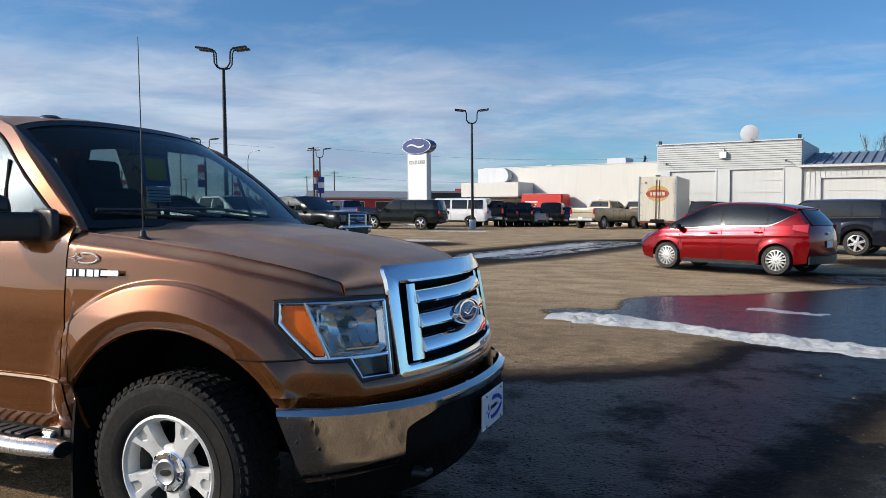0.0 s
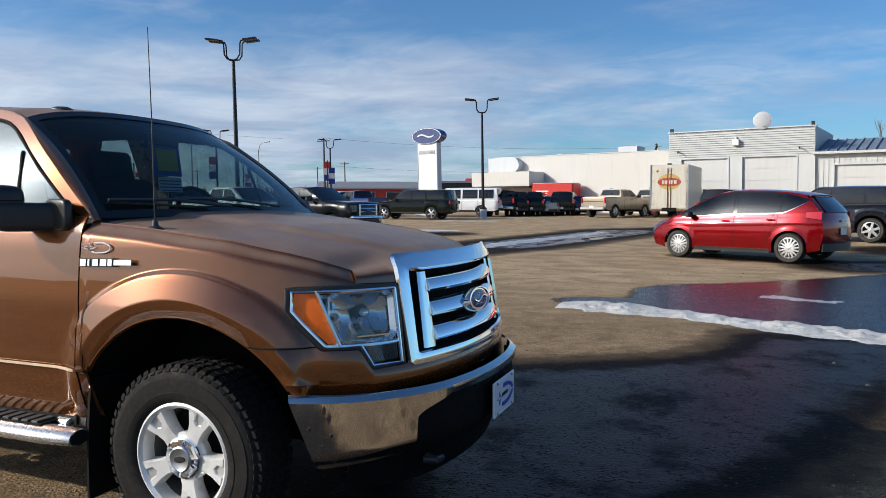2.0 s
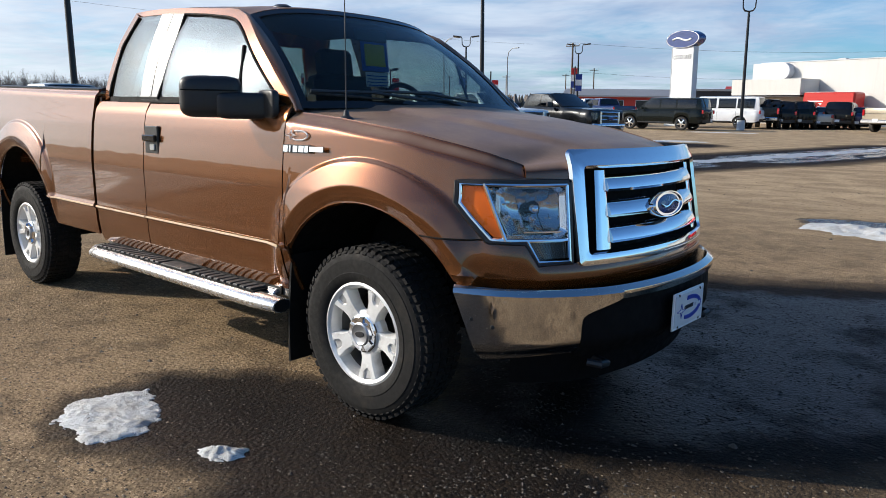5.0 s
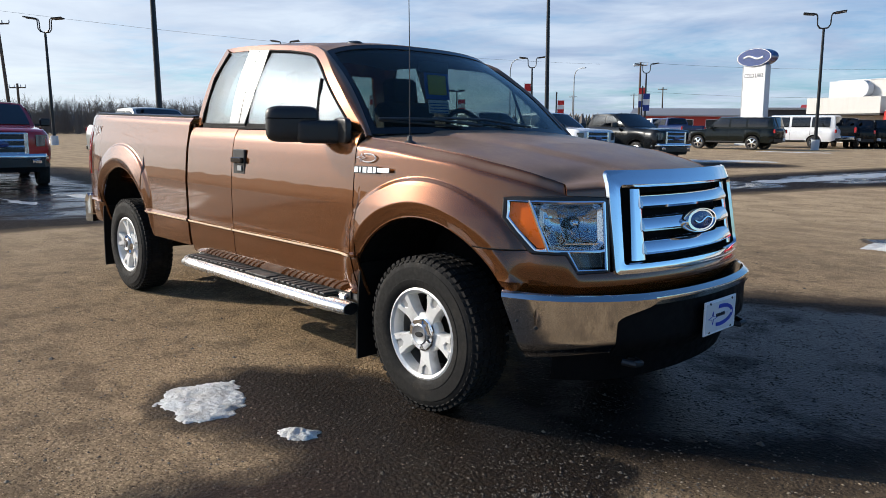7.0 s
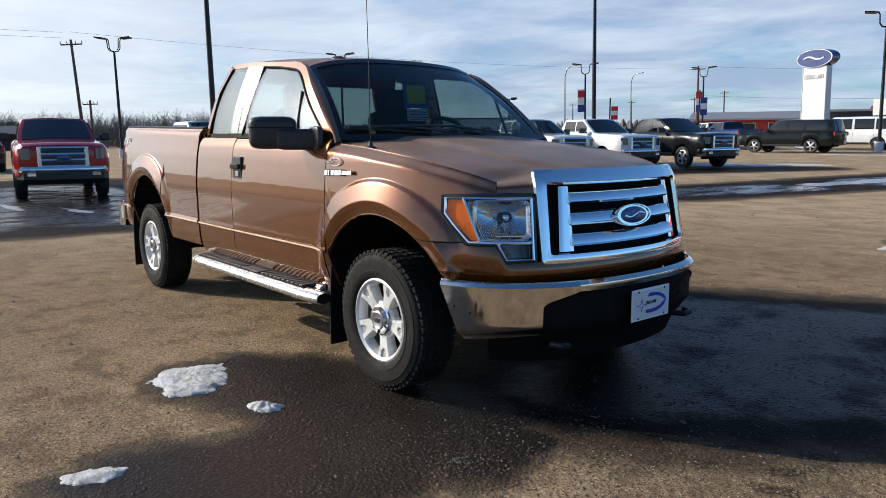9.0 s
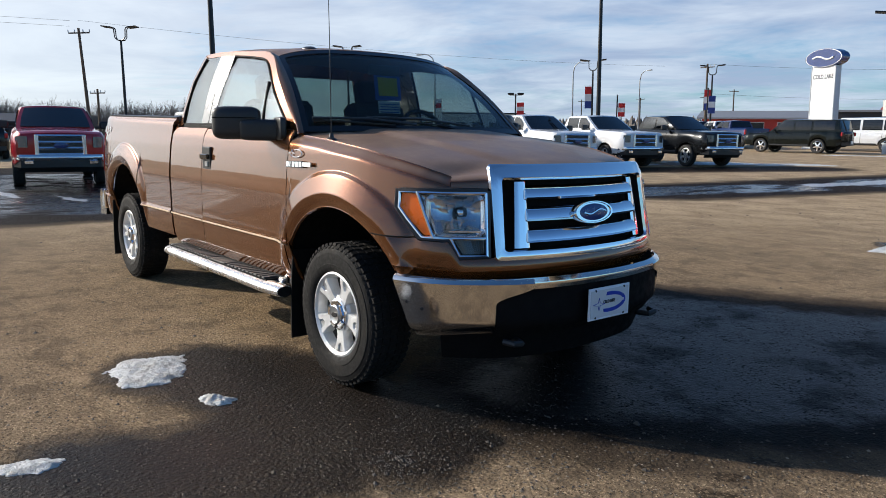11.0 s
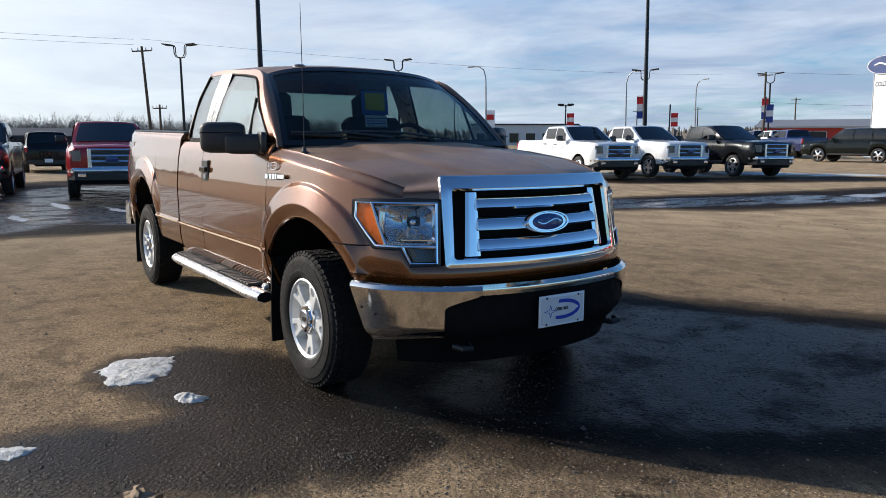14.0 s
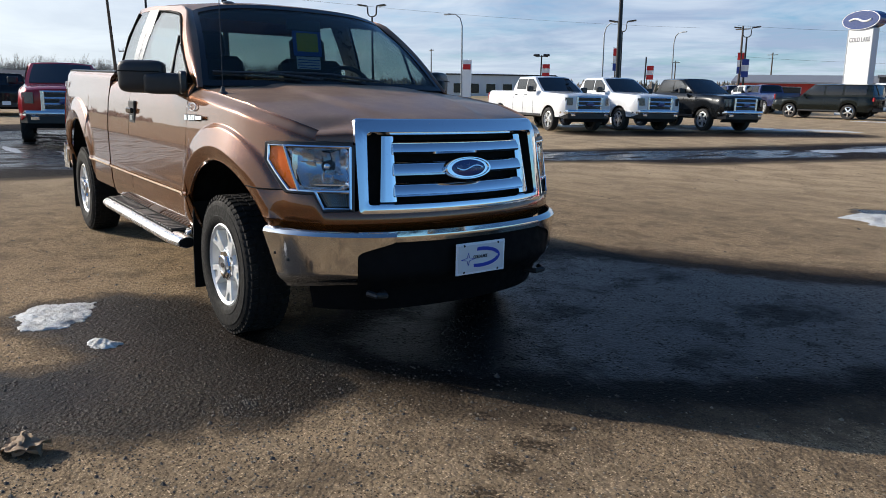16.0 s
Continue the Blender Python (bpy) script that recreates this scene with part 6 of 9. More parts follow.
def hull(q, z, off=0.0, arch=True):
    """A point of the left body side or nose, at the plan distance q and height z."""
    x, y = np.interp(q, PQ, PL[:, 0]), np.interp(q, PQ, PL[:, 1])
    nx, ny = np.interp(q, PQ, PN[:, 0]), np.interp(q, PQ, PN[:, 1])
    ln = math.hypot(nx, ny)
    nx, ny = nx / ln, ny / ln
    k = max(0.0, nx) ** 1.2
    o = off + k * (-0.20 * (z - 0.9)) + (1 - k) * curve_at(SIDE, z)
    if arch:
        # the flare: a crisp outer step, a broad shoulder that leans out, and a band turned in to the lip;
        # it is widest over the wheel and dies away towards the sill
        for ax in AXLES:
            dx, dz = x - ax, z - ARCH_Z[ax]
            d = math.hypot(dx, dz)
            wide = 0.187 * smooth01(0.10 + 1.05 * dz / max(d, 1e-6))
            if wide > 0.004 and d < ARCH_R + wide:
                full, out, inner = wide / 0.187, ARCH_R + wide - d, wide * 0.36
                o += full * (0.012 * smooth01(out / 0.022) + 0.030 * min(1.0, out / (wide - inner)))
                if d < ARCH_R + inner:
                    o -= full * 0.024 * ((ARCH_R + inner - d) / inner) ** 1.2
    return Vector((x + nx * o, y + ny * o, z))


def over_arch(x, base):
    """The lower edge of the side at x: the wheel opening or the sill."""
    for ax in AXLES:
        if abs(x - ax) < ARCH_HALF:
            base = max(base, ARCH_Z[ax] + math.sqrt(ARCH_R ** 2 - (x - ax) ** 2))
    return base


def arch_q(z):
    """Where the nose meets the front wheel opening at height z."""
    return q_x(math.sqrt(max(0.0, ARCH_R ** 2 - (z - ARCH_Z[0.0]) ** 2)))


HOOD_TOP = [(-0.55, 1.345), (-0.2, 1.318), (0.2, 1.272), (0.45, 1.228), (0.62, 1.198), (0.80, 1.185)]
FENDER_TOP = [(-0.55, 1.345), (-0.2, 1.318), (0.2, 1.272), (0.45, 1.226), (0.54, 1.205), (0.60, 1.189), (0.66, 1.171), (0.71, 1.152), (0.80, 1.13)]
BELT = 1.365
LAMP_TOP, LAMP_LOW, LAMP_FOOT = 1.085, 0.868, 0.785
Q_IN, Q_STEP, Q_FOOT = q_y(0.605), q_y(0.748), q_y(0.715)
Q_OUT_TOP, Q_OUT_LOW = q_x(0.478), q_x(0.600)


def lamp_out(v):
    """The lamp's outer edge: upright above, slanting in below."""
    return lerp(Q_OUT_LOW, Q_OUT_TOP, min(1.0, v / 0.62)) - 0.010 * max(0.0, v - 0.62)



def lamp_hole(q, z):
    """Whether a place of the nose lies in the headlamp's opening."""
    if not (Q_IN + 0.006 < q and z < LAMP_TOP - 0.006):
        return False
    out = lamp_out((z - LAMP_LOW) / (LAMP_TOP - LAMP_LOW)) - 0.006
    if z > LAMP_LOW + 0.006:
        return q < out
    return q < lerp(Q_FOOT, Q_STEP, (z - LAMP_FOOT) / (LAMP_LOW - LAMP_FOOT)) - 0.006 and z > LAMP_FOOT + 0.006


def dense(a, b, step):
    return spread(a, b, max(2, int(abs(b - a) / step) + 1))


def body_panel(q0, q1, ztop, zlow, step=0.022, top_curl=0.0, keep=None, off=0.0):
    g = Geo()

    def fn(q, v):
        x = np.interp(q, PQ, PL[:, 0])
        z0, z1 = over_arch(x, zlow(x)), ztop(x)
        z = lerp(z0, z1, v)
        curl = top_curl * smooth01((z - z1 + 0.07) / 0.07) ** 2
        return hull(q, z, off - curl)

    def ok(q, v):
        x = np.interp(q, PQ, PL[:, 0])
        z = lerp(over_arch(x, zlow(x)), ztop(x), v)
        return keep is None or keep(q, z)

    return g.sheet(fn, dense(q0, q1, step), dense(0, 1, step), 0.012, ok)


hero = thing("extended_cab_pickup", "brown bronze metallic extended-cab pickup with a chrome grille", "pickup truck", at=pose(0.0, 0.019, 0, 0, 0, 0.6), lot=False)
fender = joined(body_panel(q_y(0.755), q_x(0.285), lambda x: curve_at(FENDER_TOP, x), lambda x: 0.868, 0.02, 0.055, lambda q, z: not lamp_hole(q, z)), body_panel(q_x(0.285), q_x(-0.508), lambda x: curve_at(FENDER_TOP, x), lambda x: 0.50, 0.014, 0.055))
mirror_part("front_fender", fender, "bronze_paint", hero)
door = body_panel(q_x(-0.516), q_x(-1.795), lambda x: BELT, lambda x: 0.495, 0.03, 0.02)
front_doors = mirror_part("front_door", door, "bronze_paint", hero)
rear_doors = mirror_part("rear_door", body_panel(q_x(-1.803), q_x(-2.435), lambda x: BELT + 0.01, lambda x: 0.495, 0.03, 0.02), "bronze_paint", hero)
bed_top = lambda x: 1.452 + 0.018 * (-2.47 - x)
bed_sides = mirror_part("bed_side", body_panel(q_x(-2.47), q_x(-4.53), bed_top, lambda x: 0.53, 0.014, 0.03), "bronze_paint", hero)
# edges rolled inwards round the wheel openings, and the dark wells behind them
for ax in AXLES:
    pts, cz = [], ARCH_Z[ax]
    if ax < -1:
        pts += [hull(q_x(ax + ARCH_HALF), z, -0.012) for z in (0.54, 0.60, 0.70)]
    for a in spread(radians(30.5), radians(149.5), 30):
        x, z = ax + ARCH_R * math.cos(a), cz + ARCH_R * math.sin(a)
        pts.append(hull(q_x(x), z, -0.012))
    pts += [hull(q_x(ax - ARCH_HALF), z, -0.012) for z in (0.62, 0.56, 0.50)]
    mirror_part("arch_lip", Geo().tube(pts, 0.013, 6), "bronze_paint", hero)
    reach = lambda a: np.interp(q_x(min(0.6, ax + 0.585 * math.cos(a))), PQ, PL[:, 1]) - 0.03
    well = Geo().sheet(lambda a, t: (ax + 0.585 * math.cos(a), lerp(0.35, reach(a), t), cz + 0.585 * math.sin(a)), spread(radians(4), radians(176), 30), (0, 0.5, 1), 0.01)
    well.sheet(lambda a, r: (ax + r * math.cos(a), 0.40, cz + r * math.sin(a)), spread(radians(-25), radians(205), 30), (0.1, 0.35, 0.59), 0.01)
    mirror_part("wheel_well", well, "black_rough", hero)
# the pressed crease, its glint of sun painted on as a cream strip
for x0, x1 in ((-0.565, -0.516), (-0.516, -1.795), (-1.803, -2.435), (-2.47, -3.17)):
    mirror_part("side_crease_glint", Geo().sheet(lambda q, v: hull(q, 0.7135 + 0.011 * v, 0.0032), dense(q_x(x0 - 0.004), q_x(x1 + 0.004), 0.06), (0, 1), 0.003), "cream_glint", hero)
# frame, floor and rocker beneath
under = Geo().box((-1.5, 0, 0.62), (1.85, 1.72, 0.26), 0.03)
under.box((-3.45, 0, 0.80), (2.0, 0.78, 0.35), 0.03).box((-0.2, 0, 0.85), (1.5, 0.76, 0.5), 0.04).box((-1.9, 0.42, 0.50), (4.6, 0.1, 0.14), 0.02).box((-1.9, -0.42, 0.50), (4.6, 0.1, 0.14), 0.02)
under.tube([(0, -0.8, 0.36), (0, 0.8, 0.36)], 0.05).tube([(-3.68, -0.8, 0.39), (-3.68, 0.8, 0.39)], 0.06).box((-3.6, 0.05, 0.38), (0.3, 0.32, 0.3), 0.1)
under.box((0.45, 0, 0.55), (0.55, 1.3, 0.3), 0.05)
part("underbody", under, "black_rough", hero)
mirror_part("rocker", Geo().box((-1.47, 0.90, 0.475), (1.9, 0.07, 0.07), 0.02), "black_plastic", hero)

# bonnet
FENDER_EDGE = np.array([hull(q, curve_at(FENDER_TOP, float(np.interp(q, PQ, PL[:, 0]))), -0.055) for q in dense(q_y(0.755), q_x(-0.56), 0.012)])


def hood_fn(t, u):
    """t: -1 right to 1 left; u: 0 at the screen, 0.86 at the nose's edge, 1 down the face."""
    at, sg = abs(t), (1 if t >= 0 else -1)
    yf = 0.752 * at
    qf = q_y(yf)
    p = hull(qf, 1.19, -0.058)
    xr = -0.435 - 0.10 * at ** 2
    if u <= 0.86:
        w = u / 0.86
        x = lerp(xr, p.x, w)
        ey, ez = (float(np.interp(-x, -FENDER_EDGE[:, 0], FENDER_EDGE[:, k])) for k in (1, 2))
        y = lerp(at * (ey - 0.004), p.y, smooth01((w - 0.8) / 0.2) * (1 - at ** 8))
        ze = lerp(curve_at(HOOD_TOP, min(x, 0.8)), ez, at ** 3.5)
        z = ze - 0.003 - 0.012 * smooth01((at - 0.955) / 0.045) * (1 - smooth01((w - 0.7) / 0.2)) + (0.039 - 0.010 * w) * (1 - at ** 2.4)
        ridge = lerp(0.62, 0.50, w)
        z += 0.016 * smooth01((ridge - at) / 0.10) * (1 - 0.75 * smooth01((w - 0.72) / 0.28))
        z -= 0.026 * smooth01((w - 0.80) / 0.20) ** 2 * (1 - at ** 5)
        return (x, sg * y, z)
    w = (u - 0.86) / 0.14
    base = hood_fn(t, 0.86)
    z = lerp(base[2], 1.168 - 0.07 * smooth01((yf - 0.555) / 0.05), w ** 1.5)
    f = hull(qf, z, 0.002 - 0.060 * (1 - math.sin(math.pi / 2 * min(1, w * 1.5))))
    return (f.x, sg * f.y, z)


hood = Geo().sheet(hood_fn, spread(-1, 1, 61), spread(0, 0.86, 40) + spread(0.868, 1.0, 14), 0.012, flip=True)
part("bonnet", hood, "bronze_paint", hero, "dusty bronze bonnet with a raised middle")

# painted nose below the lamps and grille
Q_FACE = q_x(0.60)
face_off = lambda v: 0.006 + 0.016 * math.sin(math.pi * v) - 0.040 * (1 - v) ** 1.4
face_top = lambda q: 0.865 if q > Q_STEP else (0.778 if q < Q_FOOT - 0.002 else lerp(0.782, 0.865, (q - Q_FOOT) / (Q_STEP - Q_FOOT)))
fascia = Geo().sheet(lambda q, v: hull(q, lerp(0.665, face_top(q), v), face_off(v), False), dense(0, Q_FACE, 0.02), spread(0, 1, 11), 0.015)


def cheek(u, v):
    z = lerp(0.665, 0.865, v)
    o = lerp(face_off(v), 0.0, smooth01(u))
    q = lerp(Q_FACE, arch_q(z), u)
    return hull(q, z, o, False).lerp(hull(q, z, o), smooth01(u * 1.2))


fascia.sheet(cheek, spread(0, 1, 26), spread(0, 1, 11), 0.015)
part("nose_panel", joined(fascia, fascia.flipped()), "bronze_paint", hero)
mirror_part("panel_gap", Geo().tube([hull(q, 0.8665, 0.0005) for q in dense(Q_STEP, arch_q(0.8665), 0.02)], 0.0035, 6), "black_rough", hero)

# headlamps
for sg in (1, -1):
    fl = (lambda g: g) if sg > 0 else (lambda g: g.flipped())
    lamp = part("headlamp", fl(Geo().sheet(lambda q, v: hull(q, lerp(LAMP_FOOT, LAMP_TOP, v), -0.085), dense(Q_IN, q_x(0.46), 0.03), spread(0, 1, 5), 0.01)), "black_rough", hero)
    qo, qi = lamp_out, lambda v: lerp(q_x(0.555), q_x(0.47), v)
    # bowl with its reflector flutes
    main = lambda u, v: lerp(Q_IN + 0.012, qi(v) - 0.115, u)
    def mirror_bowl(u, v):
        """A deep bowl pressed into facets, each with a tilt of its own."""
        fu, fv = u * 6, v * 3
        tilt = 0.008 * (math.sin(int(fu) * 2.4 + int(fv) * 1.7) * (fu % 1 - 0.5) + math.sin(int(fv) * 3.1 + int(fu)) * (fv % 1 - 0.5))
        deep = math.sin(math.pi * min(1, 0.12 + u * 0.9)) ** 0.7 * math.sin(math.pi * v) ** 0.6
        return hull(main(u, v), lerp(LAMP_LOW + 0.020, LAMP_TOP - 0.020, v), -0.014 - 0.075 * deep + tilt * min(1, 3 * deep))

    part("reflector", fl(Geo().sheet(mirror_bowl, spread(0, 1, 55), spread(0, 1, 37), 0.004)), "lamp_mirror", lamp, smooth=12)
    rim_w = lambda a, w: (lerp(Q_IN + 0.008, qi(0.5) - 0.108, 0.5 + 0.5 * lerp(0.88, 1.0, w) * max(-1, min(1, 1.25 * math.cos(a)))), lerp(LAMP_LOW + 0.004, LAMP_TOP - 0.004, 0.5 + 0.5 * lerp(0.86, 1.0, w) * max(-1, min(1, 1.25 * math.sin(a)))))
    part("bezel", fl(Geo().sheet(lambda a, w: hull(*rim_w(a, w), -0.022 + 0.022 * w), spread(0, 2 * math.pi, 61), (0, 0.5, 1), 0.003)), "lamp_silver", lamp)
    c = hull(lerp(Q_IN, Q_OUT_TOP, 0.30), 0.985, -0.05)
    bowl = Geo().lathe([(0.016, -0.02), (0.015, 0.006), (0.008, 0.012), (0.0, 0.013)], 24, Matrix.Translation(c + Vector((0.010, 0.0, 0))) @ Matrix.Rotation(radians(-62), 4, "Z"))
    part("bulb_cap", fl(bowl), "grille_chrome", lamp)
    part("lamp_shelf", fl(Geo().sheet(lambda u, d: hull(lerp(Q_IN + 0.02, Q_OUT_LOW - 0.13, u), 0.902, -0.010 - 0.030 * d), spread(0, 1, 12), (0, 1), 0.006)), "grille_chrome", lamp)
    part("side_marker", fl(Geo().sheet(lambda u, v: hull(lerp(qi(v) - 0.100, qo(v) - 0.012, u), lerp(LAMP_LOW + 0.012, LAMP_TOP - 0.012, v), 0.004), spread(0, 1, 7), spread(0, 1, 7), 0.02)), "amber", lamp, "amber side lens")
    foot = lambda u, v: lerp(Q_IN + 0.012, lerp(Q_FOOT, Q_STEP, v) - 0.012, u)
    part("lower_lamp", fl(Geo().sheet(lambda u, v: hull(foot(u, v), lerp(LAMP_FOOT + 0.012, LAMP_LOW - 0.006, v), -0.010 + 0.005 * math.cos(u * 75)), spread(0, 1, 60), spread(0, 1, 8), 0.01)), "lamp_smoke", lamp, "ribbed clear lower lamp")
    part("lens", fl(Geo().sheet(lambda u, v: hull(lerp(Q_IN + 0.006, qi(v) - 0.105, u), lerp(LAMP_LOW + 0.006, LAMP_TOP - 0.006, v), 0.008), spread(0, 1, 14), spread(0, 1, 7), 0.004)), "lens_clear", lamp)
    loop = [hull(q, LAMP_TOP - 0.004, 0.008) for q in dense(Q_IN + 0.006, Q_OUT_TOP - 0.006, 0.03)] + [hull(qo(v) - 0.006, lerp(LAMP_LOW, LAMP_TOP, v), 0.008) for v in (0.8, 0.64, 0.4, 0.2, 0.02)]
    loop += [hull(q, LAMP_LOW + 0.002, 0.008) for q in dense(Q_OUT_LOW - 0.01, Q_STEP, 0.03)] + [hull(Q_FOOT, LAMP_FOOT + 0.004, 0.010), hull(Q_IN + 0.006, LAMP_FOOT + 0.004, 0.010), hull(Q_IN + 0.006, LAMP_TOP - 0.004, 0.008)]
    part("chrome_surround", fl(Geo().tube(loop, 0.0085, 8)), "grille_chrome", lamp)
    part("gasket", fl(Geo().tube([p - Vector((0.006, 0.004, 0)) + (p - hull(lerp(Q_IN, Q_OUT_LOW, 0.5), 0.95)).normalized() * 0.013 for p in loop], 0.013, 6)), "black_plastic", lamp)
    part("inner_rib", fl(Geo().tube([hull(q, LAMP_LOW + 0.002, 0.006) for q in dense(Q_STEP, Q_IN, 0.02)], 0.008, 8)), "grille_chrome", lamp)
    part("divider", fl(Geo().tube([hull(qi(v) - 0.108, lerp(LAMP_LOW, LAMP_TOP, v), 0.008) for v in (0, 0.5, 1)], 0.009, 8)), "grille_chrome", lamp)


# grille
def nose(y, z, off=0.0):
    p = hull(q_y(min(abs(y), 0.8)), z, off, False)
    return Vector((p.x, p.y if y >= 0 else -p.y, p.z))


def loop_of(w0, w1, z0, z1, r=0.04, n=10):
    """A closed outline: half-width w0 below and w1 above, with rounded corners."""
    c = [(w0, z0), (w1, z1), (-w1, z1), (-w0, z0)]
    pts = []
    for i in range(4):
        a, b, d = (np.array(c[i - 1]), np.array(c[i]), np.array(c[(i + 1) % 4]))
        u, w = (a - b) / np.linalg.norm(a - b) * r, (d - b) / np.linalg.norm(d - b) * r
        for t in spread(0, 1, 6):
            pts.append((1 - t) ** 2 * (b + u) + 2 * t * (1 - t) * b + t * t * (b + w))
        e0, e1 = b + w, d + (b - d) / np.linalg.norm(b - d) * r
        for t in spread(0, 1, n + 2)[1:-1]:
            pts.append(e0 + (e1 - e0) * t)
    return [tuple(p) for p in pts]


grille = part("grille", Geo().sheet(lambda y, z: nose(y, z, -0.075), spread(-0.56, 0.56, 21), spread(0.79, 1.17, 5), 0.02), "black_rough", hero, "wide chrome grille with three bars")
out_l, in_l = loop_of(0.572, 0.592, 0.772, 1.206, 0.012), loop_of(0.540, 0.540, 0.802, 1.150, 0.030)
k = len(out_l)
part("surround", Geo().sheet(lambda i, v: nose(lerp(in_l[int(i) % k][0], out_l[int(i) % k][0], v), lerp(in_l[int(i) % k][1], out_l[int(i) % k][1], v), 0.002 + 0.009 * min(1, v / 0.06) - 0.009 * max(0, (v - 0.94) / 0.06) - 0.020 * max(0.0, lerp(in_l[int(i) % k][1], out_l[int(i) % k][1], v) - 1.148) / 0.058), range(k + 1), (0, 0.06, 0.3, 0.5, 0.7, 0.94, 1.0), 0.010), "grille_chrome", grille)
in2 = loop_of(0.536, 0.536, 0.806, 1.146, 0.030)
part("throat", Geo().sheet(lambda i, v: nose(in2[int(i) % k][0], in2[int(i) % k][1], 0.004 - 0.08 * v), range(k + 1), (0, 0.5, 1), 0.006), "black_rough", grille)
for s in (1, -1):
    post = Geo().sheet(lambda v, t: nose(s * (lerp(0.440, 0.432, v) + lerp(0.030, 0.040, 1 - v) * t), lerp(0.818, 1.132, v), -0.010 + 0.007 * (1 - abs(t) ** 8)), spread(0, 1, 9), spread(-1, 1, 7), 0.03, flip=s > 0)
    part("upright", post, "grille_chrome", grille)
for z in (1.080, 0.978, 0.876):
    part("bar", Geo().sheet(lambda y, t: nose(y, z + 0.033 * t, -0.008 + 0.016 * (1 - abs(t) ** 4) - 0.012 * t), spread(-0.41, 0.41, 25), spread(-1, 1, 7), 0.03), "grille_chrome", grille)
turn_x = Matrix.Translation(nose(0, 0.972, 0.018)) @ Matrix.Rotation(-math.pi / 2, 4, "Z") @ Matrix.Rotation(radians(10), 4, "X")
oval = lambda a, b: Matrix.Diagonal((a, 1, b, 1))
em = part("emblem", Geo().lathe([(1.0, -0.02), (1.0, 0.006), (0.95, 0.014), (0.88, 0.014), (0.84, 0.008)], 40, turn_x @ oval(0.148, 0.058)), "grille_chrome", grille, "oval chrome-rimmed blue emblem")
part("emblem_field", Geo().lathe([(0.86, 0.004), (0.6, 0.012), (0.0, 0.014)], 40, turn_x @ oval(0.148, 0.058)), "sign_blue", em)
wave = [(lerp(-0.95, 0.95, t), 0.12 * math.sin(t * 6.4)) for t in spread(0, 1, 40)]
part("emblem_ribbon", Geo().tube([turn_x @ Vector((a * 0.088, 0.0150, b * 0.088)) for a, b in wave], 0.0055, 6), "grille_chrome", em)

# front bumper
def bumper(q, z, off=0.0):
    lead = lerp(0.095, 0.040, smooth01((q - 0.35) / 0.75))
    return hull(q, 0.85 + (z - 0.85) * 0.15, lead + off, False) * 1.0 + Vector((0, 0, z - (0.85 + (z - 0.85) * 0.15)))


q_end = q_x(0.485)
Q_NOTCH = q_y(0.585)


def chrome_fn(q, v):
    z0 = lerp(0.418, 0.378, smooth01((q - 0.6) / 0.5))
    z = lerp(z0, 0.686, v)
    roll = -0.040 * (1 - smooth01(v / 0.25)) ** 1.5 - 0.034 * smooth01((v - 0.91) / 0.09) ** 2 - 0.030 * (1 - v) + 0.012
    return bumper(q, z, roll)


def notched(u, v):
    q0 = Q_NOTCH - 0.17 * smooth01((v - 0.52) / 0.34) ** 1.6
    return chrome_fn(lerp(q0, lerp(q_x(0.575), q_x(0.475), v), u), v)


bump = Geo().sheet(notched, spread(0, 1, 44), spread(0, 1, 25), 0.012)
strip = Geo().sheet(lambda q, v: chrome_fn(q, lerp(0.82, 1.0, v)), dense(0, Q_NOTCH - 0.165, 0.03), spread(0, 1, 7), 0.012)
part("front_bumper", joined(bump, bump.flipped(), strip, strip.flipped()), "old_chrome", hero, "scuffed chrome front bumper")
mid = Geo().sheet(lambda q, v: bumper(q, lerp(0.40, 0.637, v), -0.012 - 0.05 * (1 - smooth01(v / 0.3))), dense(0, Q_NOTCH - 0.004, 0.03), spread(0, 1, 9), 0.02)
part("bumper_insert", joined(mid, mid.flipped()), "bumper_black", hero, "matt black plastic bumper middle")
val = Geo().sheet(lambda q, v: bumper(q, lerp(0.27, 0.42, v), -0.075 - 0.06 * (1 - v)), dense(0, q_y(0.78), 0.03), spread(0, 1, 5), 0.02)
part("air_dam", joined(val, val.flipped()), "bumper_black", hero)
for s in (1, -1):
    hk = [Vector((0.76, s * 0.48, 0.375)), Vector((0.90, s * 0.48, 0.37)), Vector((0.95, s * 0.50, 0.37)), Vector((0.95, s * 0.55, 0.375)), Vector((0.90, s * 0.57, 0.38))]
    part("tow_hook", Geo().tube(hk, 0.016, 8), "dark_metal", hero)
for q, z in ((0.915, 0.535), (0.99, 0.56)):
    b = bumper(q, z, 0.0)
    part("bumper_bolt", Geo().lathe([(0.008, -0.01), (0.008, 0.001), (0.0, 0.003)], 12, Matrix.Translation((b.x, -b.y, b.z)) @ Matrix.Rotation(radians(-125), 4, "Z")), "dark_metal", hero)

